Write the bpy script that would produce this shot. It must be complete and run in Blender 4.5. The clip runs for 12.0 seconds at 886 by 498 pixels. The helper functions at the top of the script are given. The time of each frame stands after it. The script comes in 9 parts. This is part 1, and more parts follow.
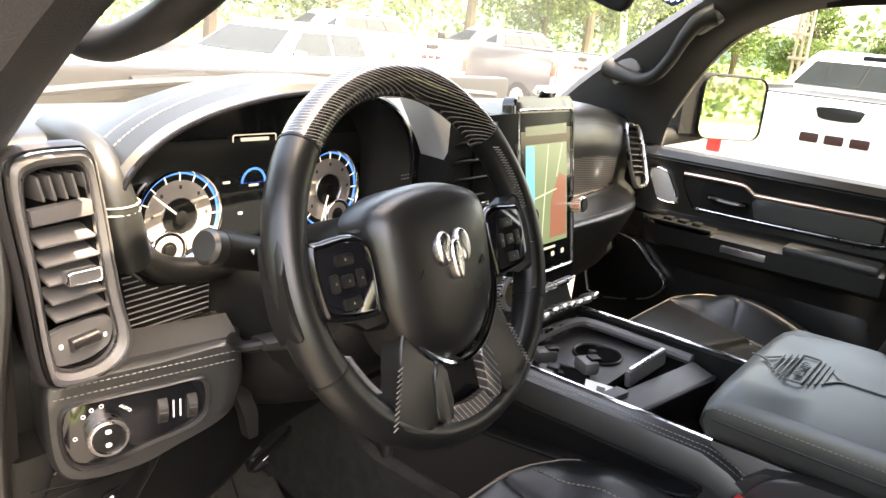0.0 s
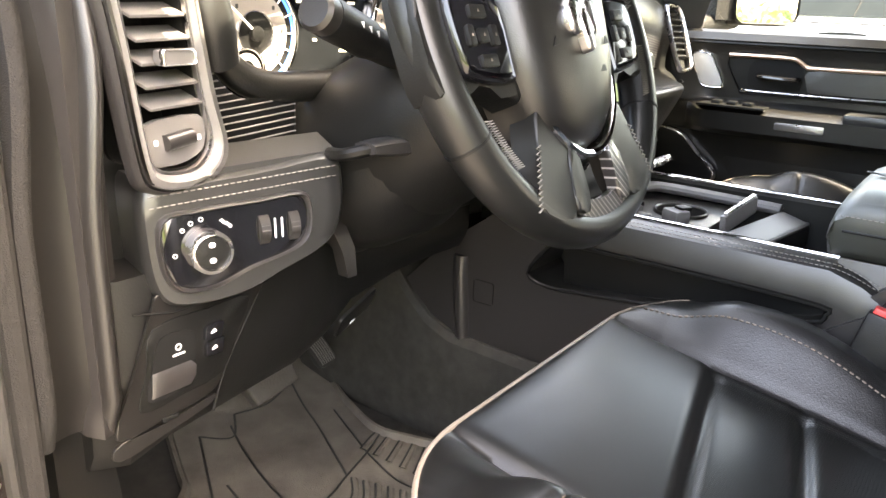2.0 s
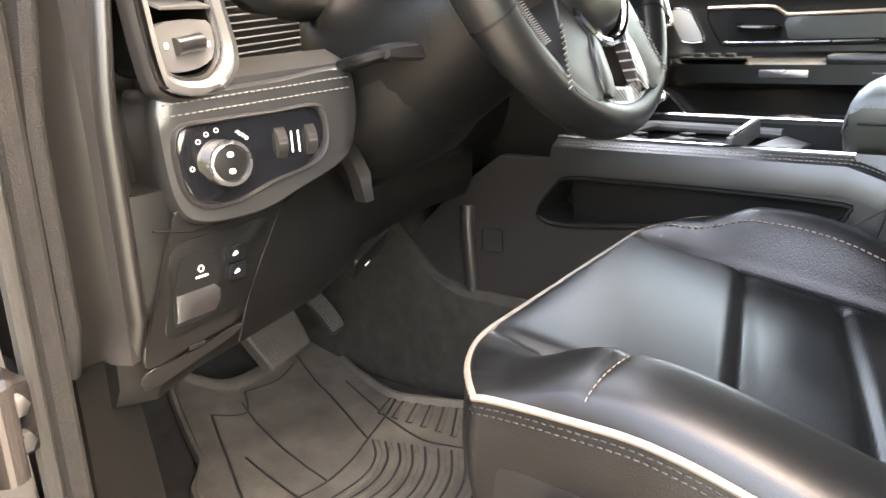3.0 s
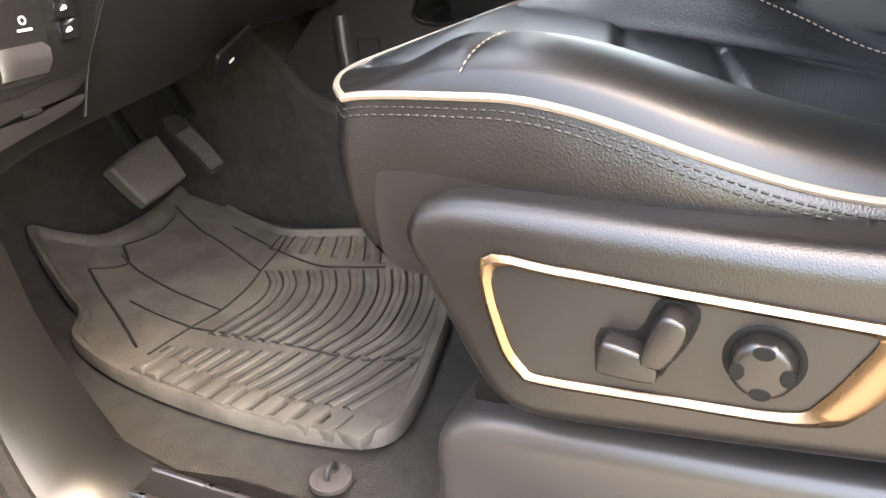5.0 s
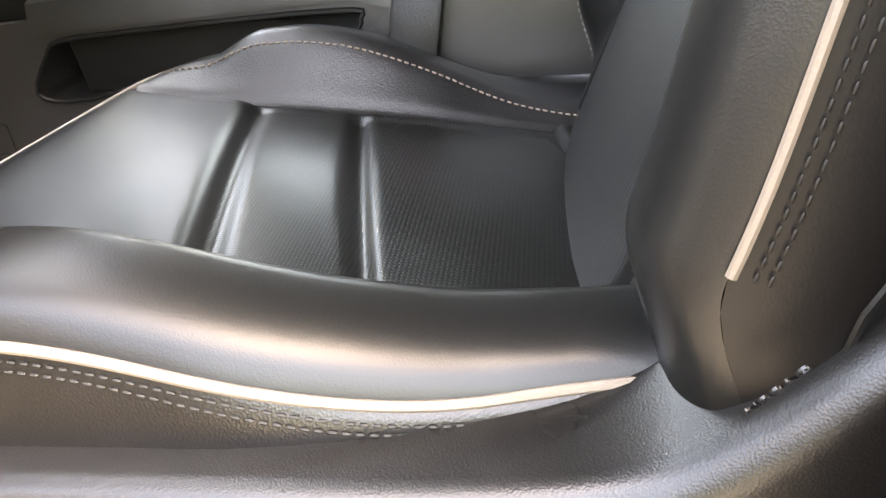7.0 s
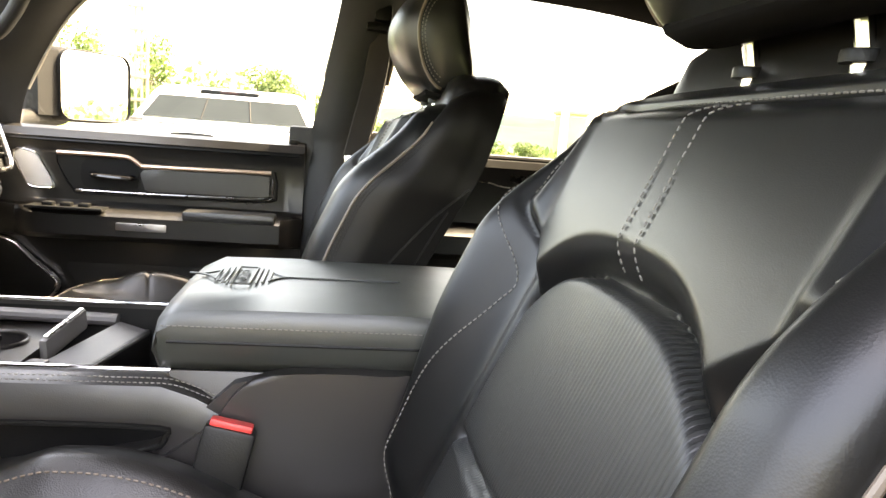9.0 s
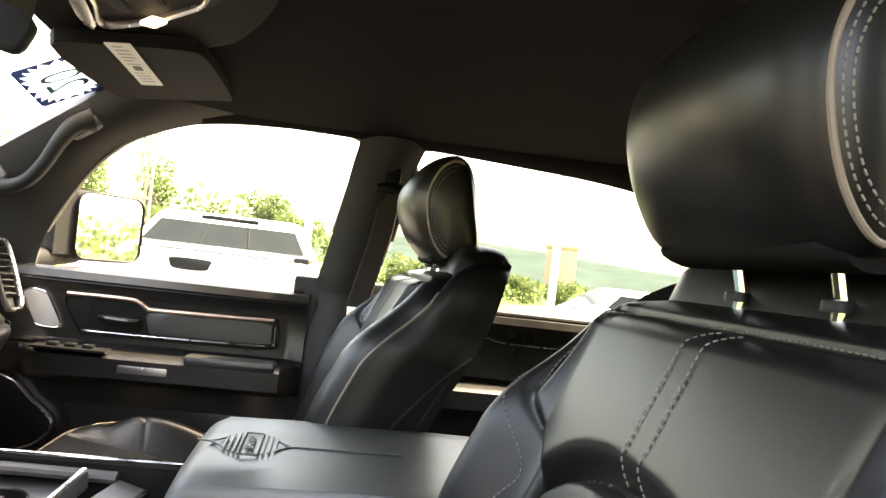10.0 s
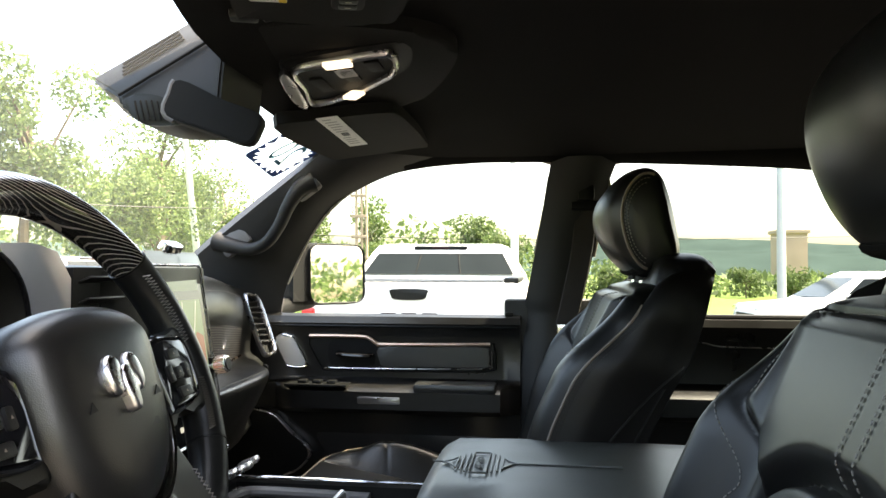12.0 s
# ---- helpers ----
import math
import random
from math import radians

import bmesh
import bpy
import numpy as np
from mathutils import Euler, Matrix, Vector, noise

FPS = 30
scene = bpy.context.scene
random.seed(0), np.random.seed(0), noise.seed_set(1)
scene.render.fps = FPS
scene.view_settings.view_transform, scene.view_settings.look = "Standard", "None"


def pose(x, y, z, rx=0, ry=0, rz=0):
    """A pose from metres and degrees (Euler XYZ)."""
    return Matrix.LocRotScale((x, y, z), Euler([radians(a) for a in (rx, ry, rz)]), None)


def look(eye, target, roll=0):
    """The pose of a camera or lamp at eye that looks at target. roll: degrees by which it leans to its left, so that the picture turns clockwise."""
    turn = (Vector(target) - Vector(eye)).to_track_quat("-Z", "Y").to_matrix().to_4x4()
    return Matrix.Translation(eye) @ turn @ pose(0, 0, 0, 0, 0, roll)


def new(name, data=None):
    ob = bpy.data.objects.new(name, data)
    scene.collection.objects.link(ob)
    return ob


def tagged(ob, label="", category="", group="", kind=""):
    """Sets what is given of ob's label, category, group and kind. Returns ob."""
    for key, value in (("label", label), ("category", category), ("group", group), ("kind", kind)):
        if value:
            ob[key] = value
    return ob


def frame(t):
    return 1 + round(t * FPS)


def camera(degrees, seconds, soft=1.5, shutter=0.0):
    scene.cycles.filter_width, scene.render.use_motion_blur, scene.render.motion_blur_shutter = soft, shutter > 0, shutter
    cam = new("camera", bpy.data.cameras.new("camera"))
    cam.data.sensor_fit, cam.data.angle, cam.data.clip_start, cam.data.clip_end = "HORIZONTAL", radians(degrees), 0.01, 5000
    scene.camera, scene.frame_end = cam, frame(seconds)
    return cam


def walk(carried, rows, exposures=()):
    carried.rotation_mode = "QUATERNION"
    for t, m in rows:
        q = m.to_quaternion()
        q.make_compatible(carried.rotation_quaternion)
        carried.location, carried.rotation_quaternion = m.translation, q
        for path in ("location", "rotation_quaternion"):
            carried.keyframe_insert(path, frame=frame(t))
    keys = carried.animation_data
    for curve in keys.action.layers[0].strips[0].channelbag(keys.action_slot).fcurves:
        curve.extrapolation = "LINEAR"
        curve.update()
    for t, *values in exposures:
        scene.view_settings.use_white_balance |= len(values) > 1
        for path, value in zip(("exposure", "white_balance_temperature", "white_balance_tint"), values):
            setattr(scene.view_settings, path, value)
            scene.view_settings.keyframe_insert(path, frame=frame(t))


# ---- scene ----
cam = camera(60.99, 12.0)
PATH = [
    (0, (-0.9856, -0.4212, 1.5287), (0.5457, 0.7395, 0.9737), 5.90),
    (0.5, (-0.9968, -0.4054, 1.5036), (0.5297, 0.7441, 0.9132), 5.53),
    (1, (-1.0059, -0.3791, 1.4632), (0.5121, 0.7602, 0.8324), 4.69),
    (1.5, (-1.0199, -0.3452, 1.4008), (0.4975, 0.7881, 0.7579), 3.35),
    (2, (-1.0324, -0.3237, 1.3419), (0.4988, 0.8055, 0.7252), 2.20),
    (2.5, (-1.0507, -0.3099, 1.2895), (0.4898, 0.8267, 0.7104), 0.23),
    (2.7, (-1.0552, -0.3033, 1.2684), (0.4971, 0.8228, 0.7007), -0.63),
    (4.3, (-1.1006, -0.2855, 1.1555), (0.5344, 0.6226, 0.4468), -5.10),
    (4.5, (-1.0868, -0.2944, 1.1362), (0.5377, 0.6078, 0.3965), -5.24),
    (5, (-1.0673, -0.3083, 1.1067), (0.5582, 0.5220, 0.2891), -4.73),
    (5.5, (-1.0456, -0.3295, 1.0937), (0.5903, 0.4270, 0.2267), -4.46),
    (6, (-1.0159, -0.3557, 1.0941), (0.6370, 0.2981, 0.1774), -5.33),
    (6.5, (-0.9850, -0.3805, 1.1201), (0.6948, 0.1079, 0.1506), -6.57),
    (7, (-0.9172, -0.4014, 1.1620), (0.8299, -0.0722, 0.2460), -8.04),
    (7.5, (-0.8893, -0.3921, 1.2062), (0.9531, -0.3264, 0.4308), -3.96),
    (7.7, (-0.8894, -0.3812, 1.2162), (0.9884, -0.4115, 0.5286), -2.08),
    (9.3, (-0.8945, -0.3619, 1.3602), (1.0730, -0.6672, 1.1708), 5.73),
    (9.5, (-0.8927, -0.3606, 1.3681), (1.0811, -0.6648, 1.2610), 6.40),
    (10, (-0.9284, -0.3316, 1.4003), (1.0507, -0.6144, 1.4551), 6.64),
    (10.5, (-0.9505, -0.3434, 1.4220), (1.0354, -0.5000, 1.6004), 4.29),
    (11, (-0.9530, -0.3377, 1.4341), (1.0321, -0.3525, 1.6773), 2.14),
    (11.5, (-0.9708, -0.3373, 1.4353), (1.0147, -0.2215, 1.6458), 0.28),
    (12, (-0.9891, -0.3433, 1.4175), (0.9924, -0.0780, 1.4745), 0.16),
]
EXPOSURES = [(0.0, 4.3, 8700, 16), (1.5, 5.05, 8800, 15), (2.5, 5.25, 8600, 13), (4.5, 5.35, 8500, 13), (6.3, 5.2, 8500, 12), (7.3, 5.85, 10200, 15), (7.7, 5.95, 10300, 15), (9.4, 5.05, 9900, 18), (10.0, 4.7, 9600, 17), (10.6, 3.6, 8200, 12), (12.0, 3.7, 8000, 10)]
walk(cam, [(t, look(eye, target, roll)) for t, eye, target, roll in PATH], exposures=EXPOSURES)

# ---- world and light ----
GROUND = -0.28
SUN_AZ, SUN_EL = radians(166), radians(58)      # clockwise from +y
world = bpy.data.worlds.new("sky")
scene.world = world
world.use_nodes = True
wn = world.node_tree.nodes
wn.clear()
sky = wn.new("ShaderNodeTexSky")
sky.sky_type, sky.sun_disc = "NISHITA", False
sky.sun_elevation, sky.sun_rotation = SUN_EL, SUN_AZ
sky.air_density, sky.dust_density, sky.ozone_density = 1.0, 5.0, 1.0
bg = wn.new("ShaderNodeBackground")
bg.inputs["Strength"].default_value = 0.15
wo = wn.new("ShaderNodeOutputWorld")
world.node_tree.links.new(sky.outputs[0], bg.inputs[0])
world.node_tree.links.new(bg.outputs[0], wo.inputs[0])
sun_data = bpy.data.lights.new("sun", "SUN")
sun_data.energy, sun_data.angle, sun_data.color = 3.0, radians(0.6), (1.0, 0.95, 0.88)
sun = new("sun", sun_data)
sun_dir = Vector((math.sin(SUN_AZ) * math.cos(SUN_EL), math.cos(SUN_AZ) * math.cos(SUN_EL), math.sin(SUN_EL)))
sun.matrix_world = Matrix.Translation((0, 0, 20)) @ sun_dir.to_track_quat("Z", "Y").to_matrix().to_4x4()

# ---- materials ----


def mat(name, base, rough=0.5, metal=0.0, grain=(0, 0.0), blotch=(0, 0.0), spec=0.5, coat=0.0, rvar=0.0, grain_type="noise", coat_rough=0.06):
    """A procedural surface: fine relief (scale per metre, strength), broad variation of tone (scale, amount) and of gloss."""
    m = bpy.data.materials.new(name)
    m.use_nodes = True
    nt = m.node_tree
    b = nt.nodes["Principled BSDF"]
    b.inputs["Base Color"].default_value = (*base, 1)
    b.inputs["Roughness"].default_value = rough
    b.inputs["Metallic"].default_value = metal
    b.inputs["Specular IOR Level"].default_value = spec
    b.inputs["Coat Weight"].default_value = coat
    b.inputs["Coat Roughness"].default_value = coat_rough
    tc = nt.nodes.new("ShaderNodeTexCoord")
    if blotch[0]:
        n = nt.nodes.new("ShaderNodeTexNoise")
        n.inputs["Scale"].default_value, n.inputs["Detail"].default_value = blotch[0], 6
        nt.links.new(tc.outputs["Object"], n.inputs["Vector"])
        mx = nt.nodes.new("ShaderNodeMix")
        mx.data_type = "RGBA"
        a = blotch[1]
        mx.inputs[6].default_value = (*[c * (1 - a) for c in base], 1)
        mx.inputs[7].default_value = (*[min(1, c * (1 + a)) for c in base], 1)
        nt.links.new(n.outputs["Fac"], mx.inputs[0])
        nt.links.new(mx.outputs[2], b.inputs["Base Color"])
        if rvar:
            mr = nt.nodes.new("ShaderNodeMapRange")
            mr.inputs["From Min"].default_value, mr.inputs["From Max"].default_value = 0.3, 0.7
            mr.inputs["To Min"].default_value, mr.inputs["To Max"].default_value = max(0.02, rough - rvar), rough + rvar
            nt.links.new(n.outputs["Fac"], mr.inputs["Value"])
            nt.links.new(mr.outputs[0], b.inputs["Roughness"])
    if grain[0]:
        if grain_type == "noise":
            g = nt.nodes.new("ShaderNodeTexNoise")
            g.inputs["Detail"].default_value = 3
            out = g.outputs["Fac"]
        else:
            g = nt.nodes.new("ShaderNodeTexVoronoi")
            out = g.outputs["Distance"]
        g.inputs["Scale"].default_value = grain[0]
        nt.links.new(tc.outputs["Object"], g.inputs["Vector"])
        bp = nt.nodes.new("ShaderNodeBump")
        bp.inputs["Strength"].default_value, bp.inputs["Distance"].default_value = grain[1], 0.002
        nt.links.new(out, bp.inputs["Height"])
        nt.links.new(bp.outputs[0], b.inputs["Normal"])
    return m


def glass(name, tint=(1, 1, 1), gloss=0.0, factor=1.0, haze=0.0):
    """Thin clear glass: see-through with a mirror sheen that grows at grazing angles."""
    m = bpy.data.materials.new(name)
    m.use_nodes = True
    nt = m.node_tree
    nt.nodes.clear()
    o = nt.nodes.new("ShaderNodeOutputMaterial")
    t = nt.nodes.new("ShaderNodeBsdfTransparent")
    t.inputs[0].default_value = (*tint, 1)
    g = nt.nodes.new("ShaderNodeBsdfGlossy")
    g.inputs["Roughness"].default_value = gloss
    f = nt.nodes.new("ShaderNodeLayerWeight")
    p5 = nt.nodes.new("ShaderNodeMath")
    p5.operation, p5.inputs[1].default_value = "POWER", 4.0
    nt.links.new(f.outputs["Facing"], p5.inputs[0])
    k = nt.nodes.new("ShaderNodeMath")
    k.operation, k.inputs[1].default_value, k.inputs[2].default_value = "MULTIPLY_ADD", 0.6 * factor, 0.035 * factor
    mx = nt.nodes.new("ShaderNodeMixShader")
    nt.links.new(p5.outputs[0], k.inputs[0])
    nt.links.new(k.outputs[0], mx.inputs[0])
    nt.links.new(t.outputs[0], mx.inputs[1])
    nt.links.new(g.outputs[0], mx.inputs[2])
    nt.links.new(mx.outputs[0], o.inputs[0])
    # translucent share imitates the veiling glare seen through the windshield
    if haze:
        haze_layer = nt.nodes.new("ShaderNodeBsdfTranslucent")
        haze_layer.inputs[0].default_value = (0.85, 0.86, 0.84, 1)
        dm = nt.nodes.new("ShaderNodeMixShader")
        dm.inputs[0].default_value = haze
        nt.links.new(mx.outputs[0], dm.inputs[1])
        nt.links.new(haze_layer.outputs[0], dm.inputs[2])
        nt.links.new(dm.outputs[0], o.inputs[0])
    return m


def glow(name, color, strength):
    m = bpy.data.materials.new(name)
    m.use_nodes = True
    b = m.node_tree.nodes["Principled BSDF"]
    b.inputs["Base Color"].default_value = (*color, 1)
    b.inputs["Emission Color"].default_value = (*color, 1)
    b.inputs["Emission Strength"].default_value = strength
    b.inputs["Roughness"].default_value = 0.25
    return m


def dotted(name, base, rough, scale, hole=0.30, rows=False):
    """Leather with a regular net of pin holes; rows packs the holes into fine ribs."""
    m = mat(name, base, rough, 0, (0, 0), (9, 0.18))
    nt = m.node_tree
    b = nt.nodes["Principled BSDF"]
    tc = nt.nodes.new("ShaderNodeTexCoord")
    mp = nt.nodes.new("ShaderNodeMapping")
    mp.inputs["Scale"].default_value = (1, 1, 0.0) if not rows else (1, 0.0, 0.0)
    v = nt.nodes.new("ShaderNodeTexVoronoi")
    v.inputs["Scale"].default_value, v.inputs["Randomness"].default_value = scale, 0.0
    nt.links.new(tc.outputs["Object"], mp.inputs[0])
    nt.links.new(mp.outputs[0], v.inputs["Vector"])
    mr = nt.nodes.new("ShaderNodeMapRange")
    mr.inputs["From Min"].default_value, mr.inputs["From Max"].default_value = hole * 0.6, hole
    nt.links.new(v.outputs["Distance"], mr.inputs["Value"])
    bp = nt.nodes.new("ShaderNodeBump")
    bp.inputs["Strength"].default_value, bp.inputs["Distance"].default_value = 0.4, 0.0007
    nt.links.new(mr.outputs[0], bp.inputs["Height"])
    nt.links.new(bp.outputs[0], b.inputs["Normal"])
    old = b.inputs["Base Color"].links[0].from_socket
    mx = nt.nodes.new("ShaderNodeMix")
    mx.data_type, mx.blend_type = "RGBA", "MULTIPLY"
    mx.inputs[0].default_value = 0.6
    nt.links.new(old, mx.inputs[6])
    nt.links.new(mr.outputs[0], mx.inputs[7])
    nt.links.new(mx.outputs[2], b.inputs["Base Color"])
    return m


def striped(name, dark, light, scale, axis, rough=0.25, width=0.86, metal=0.0):
    """Dark veneer with fine pale inlaid lines."""
    m = mat(name, dark, rough, metal, coat=0.5)
    nt = m.node_tree
    b = nt.nodes["Principled BSDF"]
    tc = nt.nodes.new("ShaderNodeTexCoord")
    dot = nt.nodes.new("ShaderNodeVectorMath")
    dot.operation = "DOT_PRODUCT"
    dot.inputs[1].default_value = axis
    nt.links.new(tc.outputs["Object"], dot.inputs[0])
    ns = nt.nodes.new("ShaderNodeTexNoise")
    ns.inputs["Scale"].default_value = 14
    nt.links.new(tc.outputs["Object"], ns.inputs["Vector"])
    ad = nt.nodes.new("ShaderNodeMath")
    ad.operation = "MULTIPLY_ADD"
    ad.inputs[1].default_value = 0.004
    nt.links.new(ns.outputs["Fac"], ad.inputs[0])
    nt.links.new(dot.outputs["Value"], ad.inputs[2])
    ml = nt.nodes.new("ShaderNodeMath")
    ml.operation = "MULTIPLY"
    ml.inputs[1].default_value = scale
    nt.links.new(ad.outputs[0], ml.inputs[0])
    fr = nt.nodes.new("ShaderNodeMath")
    fr.operation = "FRACT"
    nt.links.new(ml.outputs[0], fr.inputs[0])
    gt = nt.nodes.new("ShaderNodeMath")
    gt.operation = "GREATER_THAN"
    gt.inputs[1].default_value = width
    nt.links.new(fr.outputs[0], gt.inputs[0])
    mx = nt.nodes.new("ShaderNodeMix")
    mx.data_type = "RGBA"
    mx.inputs[6].default_value, mx.inputs[7].default_value = (*dark, 1), (*light, 1)
    nt.links.new(gt.outputs[0], mx.inputs[0])
    nt.links.new(mx.outputs[2], b.inputs["Base Color"])
    return m


